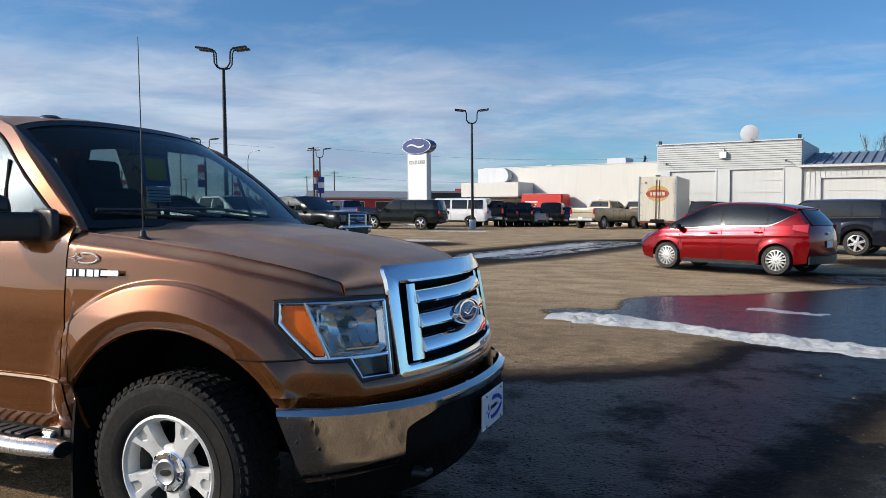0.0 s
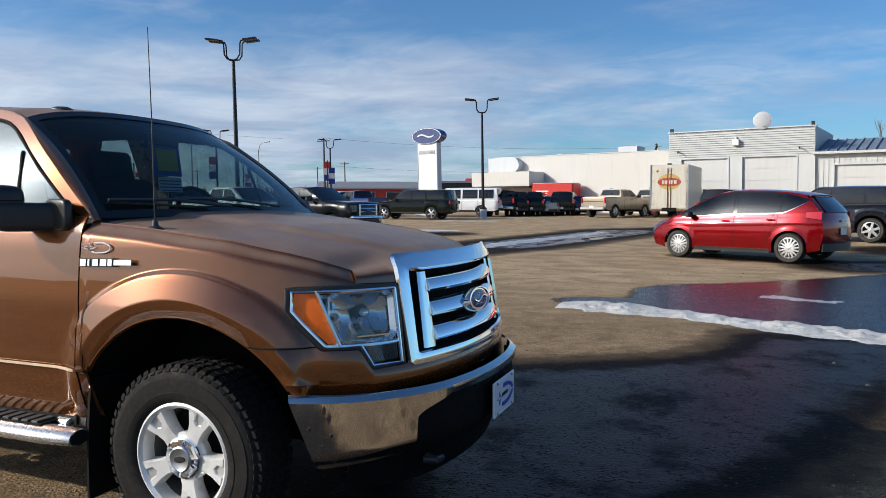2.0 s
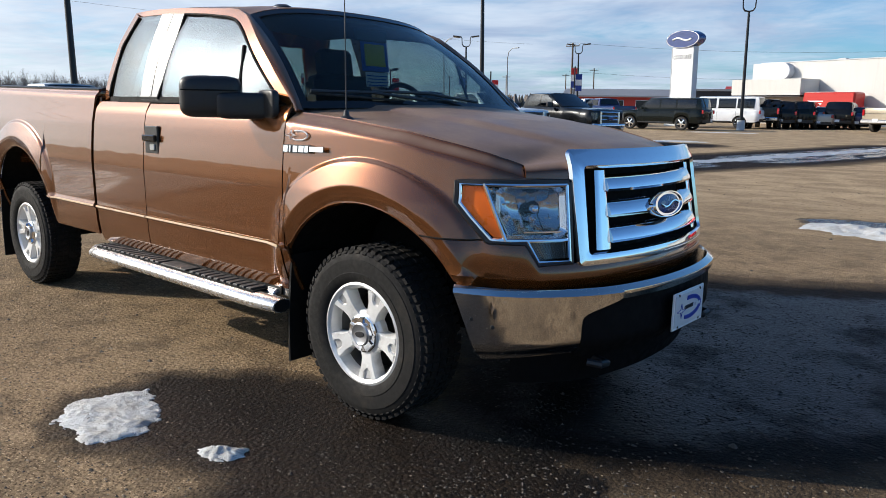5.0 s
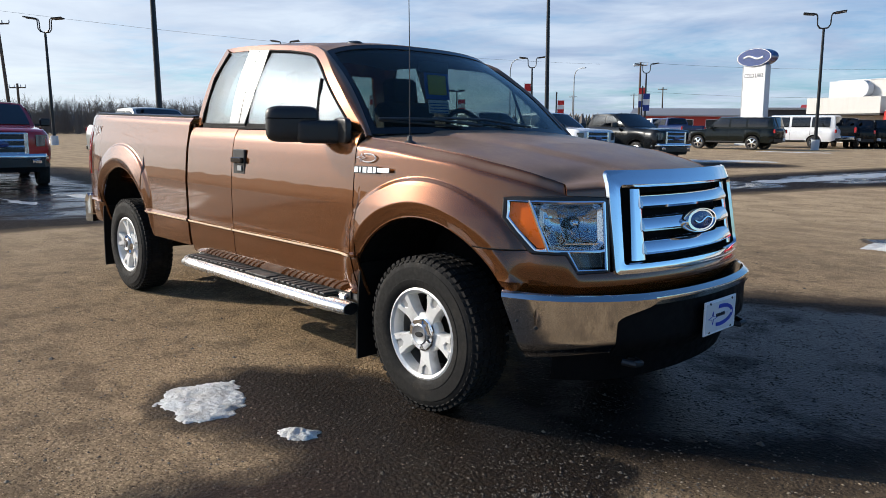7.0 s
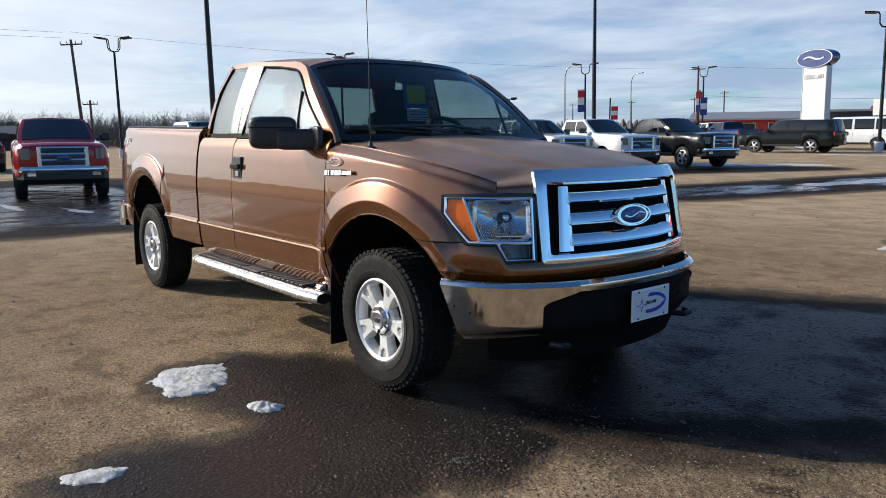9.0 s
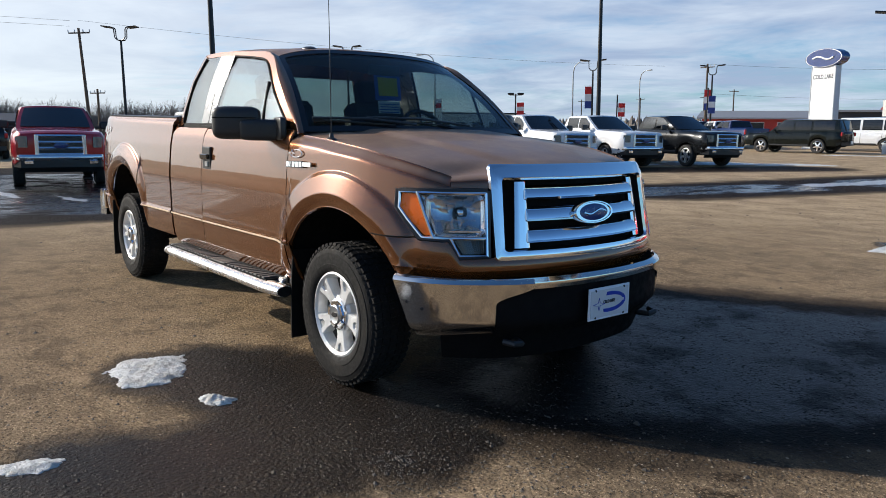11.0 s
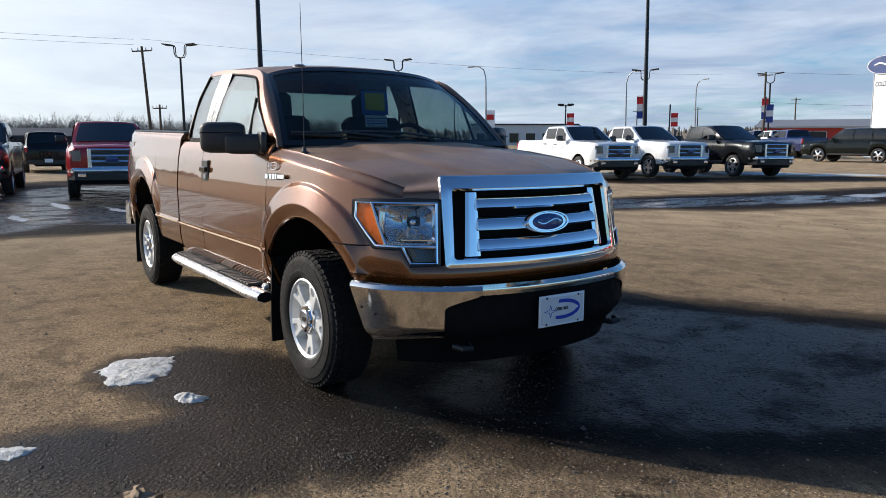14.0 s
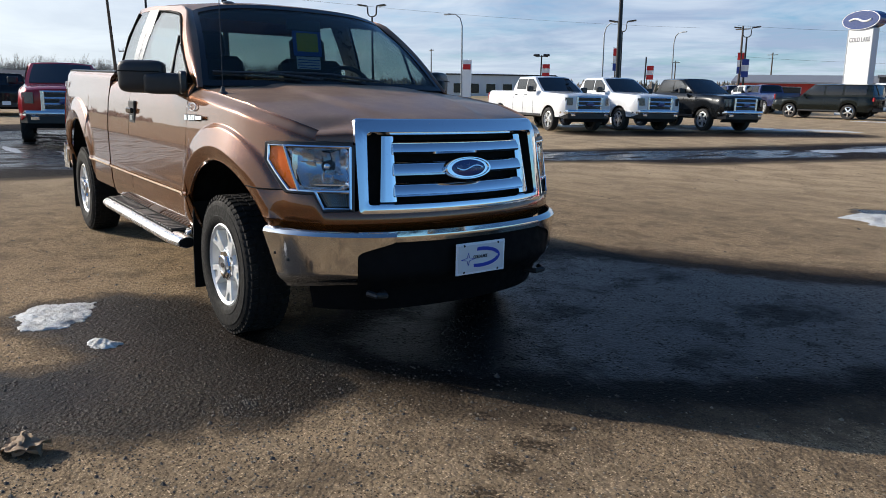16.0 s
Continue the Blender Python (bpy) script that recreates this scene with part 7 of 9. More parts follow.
# dealer plate on the bumper
pm = Matrix.Translation((bumper(0, 0.535).x + 0.022, -0.005, 0.530)) @ Matrix.Rotation(math.pi / 2, 4, "Z") @ Matrix.Rotation(math.pi / 2, 4, "X")
plate = part("dealer_plate", Geo().box((0, 0, 0), (0.315, 0.162, 0.008), 0.004).moved(pm), "plate_white", hero, "white dealer plate with a blue swoosh")
part("plate_face", Geo().box((0, 0, 0.005), (0.292, 0.138, 0.004), 0.001).moved(pm), "paper_white", plate)
outer = [(0.125 * math.cos(a) - 0.005, 0.052 * math.sin(a) + 0.004) for a in spread(radians(100), radians(-110), 26)]
inner = [(0.112 * math.cos(a) - 0.012, 0.034 * math.sin(a) + 0.004) for a in spread(radians(-110), radians(100), 26)]
part("swoosh", Geo().prism(outer + inner, lambda a, b, d: pm @ Vector((a, b, 0.0105 + d)), 0.003), "plate_blue", plate)
star = [((0.036 if i % 2 == 0 else 0.011) * math.sin(i * math.pi / 4) * (1.25 if i % 4 == 2 else 1) - 0.085, (0.036 if i % 2 == 0 else 0.011) * math.cos(i * math.pi / 4) * 0.9 - 0.002) for i in range(8)]
part("star_mark", joined(*[Geo().tube([pm @ Vector((*star[i], 0.0085)), pm @ Vector((*star[(i + 1) % 8], 0.0085))], 0.0014, 5) for i in range(8)]), "plate_blue", plate)
lettering("COLD LAKE", 0.024, pm @ Matrix.Translation((-0.008, 0.006, 0.0085)), "letter_dark", plate, width=0.088)
part("word_bar", Geo().box((0.078, 0.006, 0.012), (0.050, 0.013, 0.003), 0.001).moved(pm), "paper_white", plate)
for a in (-0.11, 0.11):
    for b in (-0.068, 0.068):
        part("screw", Geo().lathe([(0.006, 0), (0.006, 0.004), (0, 0.006)], 8, pm @ Matrix.Translation((a, b, 0.004)) @ Matrix.Rotation(math.pi / 2, 4, "X")), "dark_metal", plate)


# ---- cab above the belt ----
def cab_lift(x, z):
    """The roof climbs a little towards the back of the cab."""
    return 0.050 * max(0.0, (z - BELT) / 0.5) * smooth01((-1.05 - x) / 1.0)


def green(x, z):
    """The left cab side above the belt."""
    v = (z - BELT) / (1.87 - BELT)
    y = lerp(0.925, 0.735, v) + 0.022 * math.sin(math.pi * max(0, min(1, v)))
    y -= 0.03 * smooth01((x + 0.95) / 0.5) + 0.03 * smooth01((-2.15 - x) / 0.3)
    return Vector((x, y, z + cab_lift(x, z)))


def cab_strip(a, b, n=12, m=4, thick=0.03):
    """A pillar between two lines of the cab side, each a list of (x, z)."""
    def on(line, t):
        d = np.concatenate([[0], np.cumsum([math.hypot(line[i + 1][0] - line[i][0], line[i + 1][1] - line[i][1]) for i in range(len(line) - 1)])])
        t *= d[-1]
        return np.interp(t, d, [p[0] for p in line]), np.interp(t, d, [p[1] for p in line])

    def fn(t, w):
        p, q = on(a, t), on(b, t)
        return green(lerp(p[0], q[0], w), lerp(p[1], q[1], w))

    return Geo().sheet(fn, spread(0, 1, n), spread(0, 1, m), thick)


ROOF_Z = 1.868
WS_EDGE = [(-0.50, 1.352), (-0.78, 1.60), (-1.00, 1.778), (-1.07, 1.826), (-1.14, 1.854), (-1.24, ROOF_Z)]
DW_FRONT = [(-0.62, 1.385), (-0.86, 1.588), (-1.04, 1.737), (-1.10, 1.778), (-1.15, 1.802), (-1.21, 1.816)]
DW_TOP = [(-1.21, 1.816), (-1.30, 1.824), (-1.42, 1.832), (-1.66, 1.836)]
CAB_BACK = [(-2.44, 1.37), (-2.435, 1.48), (-2.39, 1.72), (-2.29, ROOF_Z)]
RW_BACK = [(-2.345, 1.405), (-2.340, 1.47), (-2.30, 1.68), (-2.19, 1.835)]
roof_line = [(-1.24, ROOF_Z), (-2.29, ROOF_Z)]
mirror_part("front_pillar", cab_strip(DW_FRONT, WS_EDGE), "bronze_paint", hero)
mirror_part("roof_rail", cab_strip([(-1.20, 1.814), (-1.66, 1.838), (-2.15, 1.838)], roof_line, 24), "bronze_paint", hero)
mirror_part("middle_pillar", cab_strip([(-1.925, 1.385), (-1.925, 1.842)], [(-1.805, 1.385), (-1.80, 1.842)]), "pillar_silver", hero, "glossy silver-grey pillar")
mirror_part("door_pillar", cab_strip([(-1.795, 1.385), (-1.792, 1.842)], [(-1.715, 1.385), (-1.66, 1.842)]), "pillar_silver", hero, "glossy silver-grey pillar")
mirror_part("rear_pillar", cab_strip(CAB_BACK, RW_BACK), "bronze_paint", hero)
mirror_part("belt_moulding", cab_strip([(-0.56, 1.372), (-2.335, 1.372)], [(-0.62, 1.402), (-2.335, 1.402)], 30, 3, 0.02), "bumper_black", hero)
for z0, line in ((0, RW_BACK), (0, DW_FRONT + DW_TOP[1:])):
    mirror_part("window_seal", Geo().tube([green(x, z) + Vector((0, 0.004, 0)) for x, z in line], 0.008, 6), "bumper_black", hero)
mirror_part("window_seal", Geo().tube([green(x, z) + Vector((0, 0.004, 0)) for x, z in ((-1.715, 1.39), (-1.66, 1.836))], 0.008, 6), "bumper_black", hero)
fw = cab_strip([(-0.60, 1.385), (-0.62, 1.385)] + DW_FRONT[1:], [(-1.72, 1.385), (-1.70, 1.55), (-1.67, 1.72), (-1.665, 1.836)], 16, 8, 0.005)
for ob in mirror_part("front_side_glass", fw.moved(Matrix.Translation((0, -0.008, 0))), "side_glass", hero):
    ob.visible_shadow = False
rw = cab_strip([(-1.925, 1.395), (-1.93, 1.838)], RW_BACK, 12, 6, 0.005)
for ob in mirror_part("rear_side_glass", rw.moved(Matrix.Translation((0, -0.008, 0))), "side_glass", hero):
    ob.visible_shadow = False
mirror_part("quarter_bar", Geo().tube([green(-0.93, 1.39), green(-0.985, 1.66)], 0.010, 6), "bumper_black", hero)


def roof_fn(x, t):
    e = green(x, ROOF_Z)
    k = 1 - abs(t) ** 2.6
    f = min(smooth01((-1.00 - x) / 0.35) * 0.55 + 0.45, smooth01((x + 2.36) / 0.30) * 0.6 + 0.4)
    bow = 0.10 * (1 - t * t) * smooth01((x + 1.5) / 0.38)
    corner = smooth01((x + 1.30) / 0.20) * abs(t) ** 6
    return (x + bow, e.y * t * (1 - 0.015 * corner), e.z + 0.062 * k * f - 0.004 - 0.040 * corner)


part("roof", Geo().sheet(roof_fn, spread(-2.29, -1.12, 34), spread(-1, 1, 31), 0.03), "bronze_paint", hero, "dusty bronze cab roof")


def screen_fn(t, v):
    """t across, v from the cowl to the roof."""
    lo = Vector((-0.50 + 0.14 * (1 - t * t), 0.880 * t, 1.352 + 0.012 * (1 - t * t)))
    top = Vector(roof_fn(-1.12, t * 0.985)) - Vector((0, 0, 0.006))
    p = lo.lerp(top, v)
    n = Vector((0.62, 0, 0.78))
    return p + n * 0.035 * math.sin(math.pi * v)


ws = part("windscreen", Geo().sheet(screen_fn, spread(-0.97, 0.97, 25), spread(0.0, 0.985, 15), 0.006), "windscreen", hero)
ws.visible_shadow = False
band = Geo()
for s in (1, -1):
    band.sheet(lambda t, v: Vector(screen_fn(s * t, v)) + Vector((0.003, 0, 0.004)), spread(0.945, 0.99, 3), spread(0, 1, 15), 0.004, flip=s < 0)
band.sheet(lambda t, v: Vector(screen_fn(t, v)) + Vector((0.002, 0, 0.003)), spread(-0.97, 0.97, 25), spread(0.945, 1.0, 3), 0.004)
band.sheet(lambda t, v: Vector(screen_fn(t, v)) + Vector((0.002, 0, 0.003)), spread(-0.97, 0.97, 25), spread(0.0, 0.055, 3), 0.004)
part("screen_border", band, "black_gloss", hero)
for s in (1, -1):
    def pillar_fn(w, v, s=s):
        """Between the screen's edge and the cab side."""
        a = Vector(screen_fn(0.985, v)) + Vector((0.004, 0, 0.004))
        zz = lerp(1.352, ROOF_Z, v)
        b = green(float(np.interp(zz, [q[1] for q in WS_EDGE], [q[0] for q in WS_EDGE])), zz)
        m_ = a.lerp(b, w) + Vector((0.5, 0.6, 0.5)) * 0.012 * math.sin(math.pi * w)
        return (m_.x, s * m_.y, m_.z)
    part("screen_pillar", Geo().sheet(pillar_fn, spread(0, 1.02, 8), spread(-0.02, 1.0, 14), 0.012, flip=s < 0), "bronze_paint", hero)
cowl = Geo().sheet(lambda t, v: (lerp(-0.415, -0.50, v) + 0.14 * (1 - t * t) - 0.02, 0.86 * t, lerp(1.325, 1.352, v)), spread(-1, 1, 19), spread(0, 1, 4), 0.02)
part("cowl", cowl, "black_plastic", hero)
for y0, y1 in ((0.28, -0.46), (-0.15, -0.78)):
    a, b = Vector(screen_fn(y0 / 0.85, 0.02)), Vector(screen_fn(y1 / 0.85, 0.10))
    w = part("wiper", Geo().tube([a + Vector((0.02, 0, 0.03)), a.lerp(b, 0.5) + Vector((0.02, 0, 0.045)), b + Vector((0.012, 0, 0.025))], 0.008, 6), "black_plastic", hero)
    part("blade", Geo().tube([a.lerp(b, 0.2) + Vector((0.006, 0, 0.018)), b + Vector((0.006, 0, 0.016))], 0.006, 6), "rubber", w)
# cab back wall with its window
back = Geo().sheet(lambda t, v: (curve_at([(1.37, -2.43), (1.48, -2.42), (1.72, -2.38), (1.92, -2.28)], lerp(0.55, 1.912, v)) if lerp(0.55, 1.912, v) > 1.37 else -2.43, t * (green(-2.4, min(1.866, max(BELT, lerp(0.55, 1.912, v)))).y - 0.01), lerp(0.55, 1.912, v)), spread(-1, 1, 25), spread(0, 1, 28), 0.03, lambda t, v: not (abs(t) < 0.8 and 1.43 < lerp(0.55, 1.912, v) < 1.82), flip=True)
part("cab_back", back, "bronze_paint", hero)
rg = part("rear_window", Geo().sheet(lambda t, z: (curve_at([(1.37, -2.42), (1.48, -2.41), (1.72, -2.37), (1.92, -2.27)], z), 0.72 * t, z), spread(-1, 1, 9), spread(1.41, 1.84, 7), 0.005, flip=True), "windscreen", hero)
rg.visible_shadow = False
part("third_lamp", Geo().box((-2.30, 0, 1.915), (0.06, 0.22, 0.035), 0.01), "red_lens", hero)

# inside the cab
part("cab_floor", Geo().box((-1.45, 0, 0.75), (1.9, 1.7, 0.06), 0.01), "dash", hero)
part("headliner", Geo().sheet(lambda x, t: Vector(roof_fn(x, t * 0.97)) - Vector((0, 0, 0.045)), spread(-2.24, -1.16, 14), spread(-1, 1, 13), 0.01), "headliner", hero)
dash = Geo().sheet(lambda t, v: (lerp(-0.42, -0.90, v) + 0.10 * (1 - t * t) * (1 - v), 0.84 * t, 1.325 - 0.03 * v + 0.02 * math.sin(math.pi * v) - 0.25 * smooth01((v - 0.8) / 0.2) ** 2), spread(-1, 1, 17), spread(0, 1, 14), 0.04)
dash.box((-0.80, 0, 1.0), (0.12, 1.6, 0.5), 0.05)
part("dashboard", dash, "dash", hero)
hoodlet = Geo().sheet(lambda a, x: (x, 0.40 + 0.20 * math.cos(a), 1.30 + 0.10 * math.sin(a)), spread(0.1, math.pi - 0.1, 14), spread(-0.92, -0.74, 5), 0.02)
part("gauge_hood", hoodlet, "dash", hero)
rim = Matrix.Translation((-1.00, 0.40, 1.345)) @ Matrix.Rotation(radians(-28), 4, "Y")
sw = Geo().tube([rim @ Vector((0, 0.19 * math.cos(a), 0.19 * math.sin(a))) for a in spread(0, 2 * math.pi, 29)], 0.017, 8, False)
wheel = part("steering_wheel", sw, "black_plastic", hero)
part("steering_hub", Geo().box((0, 0, 0), (0.06, 0.14, 0.12), 0.03).moved(rim), "dash", wheel)
for a in (0.1, math.pi - 0.1, -math.pi / 2):
    part("spoke", Geo().tube([rim @ Vector((0, 0, 0)), rim @ Vector((0, 0.185 * math.cos(a), 0.185 * math.sin(a)))], 0.014, 6), "dash", wheel)
part("column", Geo().tube([rim @ Vector((0.03, 0, 0)), (-0.75, 0.40, 1.15)], 0.05, 8), "dash", wheel)


def truck_seat(y, x):
    st = part("seat", Geo().box((x, y, 0.96), (0.52, 0.52, 0.22), 0.07), "seat_grey", hero, "dark cloth seat")
    part("backrest", Geo().box((x - 0.30, y, 1.27), (0.17, 0.52, 0.62), 0.07, Euler((0, radians(-12), 0)).to_matrix()), "seat_grey", st)
    part("headrest", Geo().box((x - 0.40, y, 1.655), (0.12, 0.28, 0.20), 0.05, Euler((0, radians(-10), 0)).to_matrix()), "seat_grey", st)
    for s in (-0.06, 0.06):
        part("headrest_post", Geo().tube([(x - 0.37, y + s, 1.5), (x - 0.395, y + s, 1.6)], 0.008, 6), "steel", st)


truck_seat(0.42, -1.35)
truck_seat(-0.42, -1.35)
bench = part("rear_bench", Geo().box((-2.05, 0, 0.98), (0.42, 1.45, 0.18), 0.05), "seat_grey", hero)
part("bench_back", Geo().box((-2.28, 0, 1.22), (0.12, 1.45, 0.40), 0.05), "seat_grey", bench)
mp = Vector(screen_fn(0, 0.80)) + Vector((-0.07, 0, -0.03))
mirror_in = part("inner_mirror", Geo().box(mp, (0.03, 0.25, 0.07), 0.015), "black_plastic", hero)
# the sale sheet behind the windscreen
pm2 = Matrix.Translation(Vector((-0.93, 0.02, 1.66))) @ Matrix.Rotation(radians(-8), 4, "Y")
sheet_ob = part("sale_sheet", Geo().box((0, 0, 0), (0.004, 0.215, 0.175), 0.001).moved(pm2), "paper_blue", hero, "blue and yellow sale sheet behind the glass")
part("sheet_burst", Geo().box((0.004, 0, 0.005), (0.004, 0.16, 0.125), 0.001).moved(pm2), "paper_yellow", sheet_ob)
part("sheet_page", Geo().box((0.003, 0, -0.135), (0.004, 0.18, 0.085), 0.001).moved(pm2), "paper_white", sheet_ob)
for i in range(4):
    part("print_line", Geo().box((0.007, 0, -0.115 - 0.018 * i), (0.002, 0.17 - 0.02 * (i % 2), 0.006), 0.0005).moved(pm2), "paper_blue", sheet_ob)

# ---- bed ----
bed = Geo().box((-3.5, 0, 0.92), (2.0, 1.66, 0.05), 0.01)
bed.box((-2.50, 0, 1.16), (0.05, 1.8, 0.50), 0.01)
for s in (1, -1):
    bed.box((-3.5, s * 0.82, 1.17), (2.02, 0.05, 0.46), 0.01)
part("bed_tub", bed, "bronze_paint", hero)
mirror_part("bed_rail_cap", Geo().sheet(lambda x, w: Vector((x, hull(q_x(x), 1.42).y - 0.025 - 0.13 * w, bed_top(x) + 0.001 + 0.008 * math.sin(math.pi * w))), spread(-2.47, -4.52, 20), spread(0, 1, 5), 0.012), "black_plastic", hero)
tg = part("tailgate", Geo().box((-4.50, 0, 1.09), (0.08, 1.52, 0.78), 0.02), "bronze_paint", hero)
part("tailgate_handle", Geo().box((-4.545, 0, 1.28), (0.02, 0.26, 0.10), 0.01), "black_plastic", tg)
for s in (1, -1):
    tl = Geo().sheet(lambda q, v: hull(q, lerp(0.95, 1.38, v), 0.006), dense(q_x(-4.44), q_x(-4.535), 0.02), spread(0, 1, 8), 0.03)
    part("tail_lamp", tl if s > 0 else tl.flipped(), "red_lens", hero)
rb = Geo().sheet(lambda t, v: (-4.66 - 0.05 * (1 - t ** 4) + 0.06 * smooth01((v - 0.8) / 0.2) + 0.10 * max(0, abs(t) - 0.9), 0.96 * t, lerp(0.50, 0.76, v)), spread(-1, 1, 21), spread(0, 1, 9), 0.10, flip=True)
part("rear_bumper", rb, "old_chrome", hero)
for s in (1, -1):
    part("bumper_end", Geo().box((-4.60, s * 0.925, 0.66), (0.14, 0.05, 0.19), 0.02), "old_chrome", hero)
part("hitch", Geo().box((-4.72, 0, 0.46), (0.2, 0.08, 0.08), 0.01), "dark_metal", hero)

# ---- outside fittings ----
def pillow(size, p=4.0, q=None):
    """A moulded block with softly rounded corners; q squares it across its depth."""
    q = p if q is None else p / (1 + q)
    pw = lambda v, e: math.copysign(abs(v) ** e, v)
    k, m_ = 40, 18
    g, rows_ = Geo(), []
    for j in range(m_ + 1):
        b = -math.pi / 2 + math.pi * j / m_
        for i in range(k):
            a = 2 * math.pi * i / k
            c = pw(math.cos(b), 2 / q)
            rows_.append((size[0] / 2 * pw(math.sin(b), 2 / q), size[1] / 2 * c * pw(math.cos(a), 2 / p), size[2] / 2 * c * pw(math.sin(a), 2 / p)))
    return g.add(rows_, [(j * k + i, j * k + (i + 1) % k, (j + 1) * k + (i + 1) % k, (j + 1) * k + i) for j in range(m_) for i in range(k)])



for s in (1, -1):
    head = Matrix.Translation((-0.875, s * 1.105, 1.402)) @ Matrix.Rotation(s * radians(38), 4, "Z")
    mir = part("mirror_shell", pillow((0.115, 0.285, 0.195), 5.0, 0.5).moved(head), "black_plastic", hero, "large black towing mirror")
    part("mirror_glass", Geo().box((-0.060, 0, 0), (0.004, 0.245, 0.16), 0.002).moved(head), "chrome", mir)
    part("mirror_seam", Geo().box((0.0585, 0, 0.03), (0.003, 0.26, 0.006), 0.001).moved(head), "black_rough", mir)
    part("mirror_arm", joined(pillow((0.085, 0.27, 0.125), 6.0, 0.4).moved(Matrix.Translation((-0.755, s * 0.995, 1.362)) @ Matrix.Rotation(s * radians(36), 4, "Z")), pillow((0.17, 0.045, 0.135), 5.0).moved(Matrix.Translation((-0.665, s * 0.930, 1.372)) @ Matrix.Rotation(s * radians(12), 4, "Z"))), "black_plastic", mir)
    # running board
    path = [(-0.505, s * 1.0, 0.428), (-0.56, s * 1.005, 0.430)] + [(x, s * 1.012, 0.431) for x in spread(-0.68, -2.25, 9)] + [(-2.40, s * 1.005, 0.43), (-2.47, s * 0.98, 0.43), (-2.49, s * 0.92, 0.43)]
    squash = Matrix.Translation((0, s * 1.0, 0.43)) @ Matrix.Diagonal((1, 1.55, 0.95, 1)) @ Matrix.Translation((0, -s * 1.0, -0.43))
    board = part("running_board", Geo().tube(path, [0.036, 0.040] + [0.042] * 9 + [0.041, 0.038, 0.032], 18).moved(squash), "step_silver", hero, "silver oval running board with black treads")
    part("end_cap", Geo().lathe([(0.033, 0.0), (0.031, 0.004), (0.0, 0.005)], 18, squash @ Matrix.Translation((-0.5045, s * 1.0, 0.428)) @ Matrix.Rotation(-math.pi / 2, 4, "Z")), "black_rough", board, "black end cap")
    pad = part("tread_pad", Geo().box((-1.52, s * 0.990, 0.4705), (1.68, 0.098, 0.012), 0.005), "black_rough", board)
    part("pad_plate", Geo().box((-1.44, s * 0.990, 0.4795), (0.26, 0.092, 0.008), 0.003), "tread_grey", pad)
    for x0, count in ((-0.725, 10), (-1.615, 13)):
        for i in range(count):
            part("tread_rib", Geo().box((x0 - i * 0.058, s * 0.990, 0.4800), (0.040, 0.092, 0.011), 0.004), "tread_grey", pad, smooth=0)
    for x in (-0.66, -2.02):
        part("board_bracket", Geo().box((x, s * 0.905, 0.478), (0.085, 0.12, 0.030), 0.010, Euler((s * radians(-24), 0, 0)).to_matrix()), "step_silver", board)
        part("board_hanger", Geo().box((x - 0.03, s * 0.86, 0.49), (0.10, 0.12, 0.09), 0.012), "black_rough", board)
    # mud flaps
    for x, y in ((-0.475, 0.855), (-4.16, 0.86)):
        part("mud_flap", Geo().sheet(lambda v, w: (x - 0.03 * v - 0.012 * math.sin(3 * v), s * (y + 0.11 * w), lerp(0.68, 0.145, v)), spread(0, 1, 9), spread(-1, 1, 5), 0.012, flip=s > 0), "flap_black", hero)
    # door handles
    hx = -1.70
    hp = hull(q_x(hx), 1.165)
    cup = part("handle_cup", Geo().box((hx, s * (hp.y - 0.002), 1.165), (0.145, 0.022, 0.155), 0.010), "black_plastic", front_doors[0 if s > 0 else 1])
    part("door_handle", Geo().box((hx, s * (hp.y + 0.020), 1.175), (0.135, 0.022, 0.036), 0.010), "black_gloss", cup)
    part("lock_cap", Geo().box((hx + 0.02, s * (hp.y + 0.012), 1.125), (0.05, 0.012, 0.035), 0.005), "steel", cup)
    # wing badge: raised bright bars on dark blocks, and a looped decal above it
    bq = lambda x, z, o=0.0: (lambda p: Vector((p.x, s * p.y, p.z)))(hull(q_x(x), z, 0.004 + o))
    bd = part("wing_badge", Geo().sheet(lambda x, z: bq(x, z + 0.02 * (x + 0.36), 0.006), spread(-0.495, -0.31, 7), (1.158, 1.194), 0.008, flip=s < 0), "dark_metal", hero, "chrome and dark model badge")
    for x0, w in ((-0.485, 0.030), (-0.445, 0.010), (-0.418, 0.030), (-0.378, 0.034), (-0.337, 0.022)):
        part("badge_stroke", Geo().sheet(lambda u, z: bq(x0 + w * u, z + 0.02 * (x0 + 0.36), 0.012), (0, 0.5, 1), (1.162, 1.190), 0.006, flip=s < 0), "grille_chrome", bd)
        part("stroke_core", Geo().sheet(lambda u, z: bq(x0 + w * (0.16 + 0.68 * u), z + 0.02 * (x0 + 0.36), 0.014), (0, 1), (1.166, 1.186), 0.003, flip=s < 0), "dark_metal", bd)
    part("badge_tail", Geo().sheet(lambda x, z: bq(x, z + 0.02 * (x + 0.36), 0.010), spread(-0.305, -0.215, 4), (1.165, 1.187), 0.008, flip=s < 0), "grille_chrome", bd)
    lp = [bq(-0.40 + 0.062 * math.cos(a), 1.235 + 0.021 * math.sin(a), 0.004) for a in spread(radians(-130), radians(120), 22)]
    part("loop_decal", Geo().tube(lp, 0.0035, 5), "paper_white", hero, "thin pale looped decal")
    sp = [bq(-0.455 + (0.040 if i % 2 == 0 else 0.012) * math.sin(i * math.pi / 4), 1.235 + (0.022 if i % 2 == 0 else 0.007) * math.cos(i * math.pi / 4), 0.004) for i in range(9)]
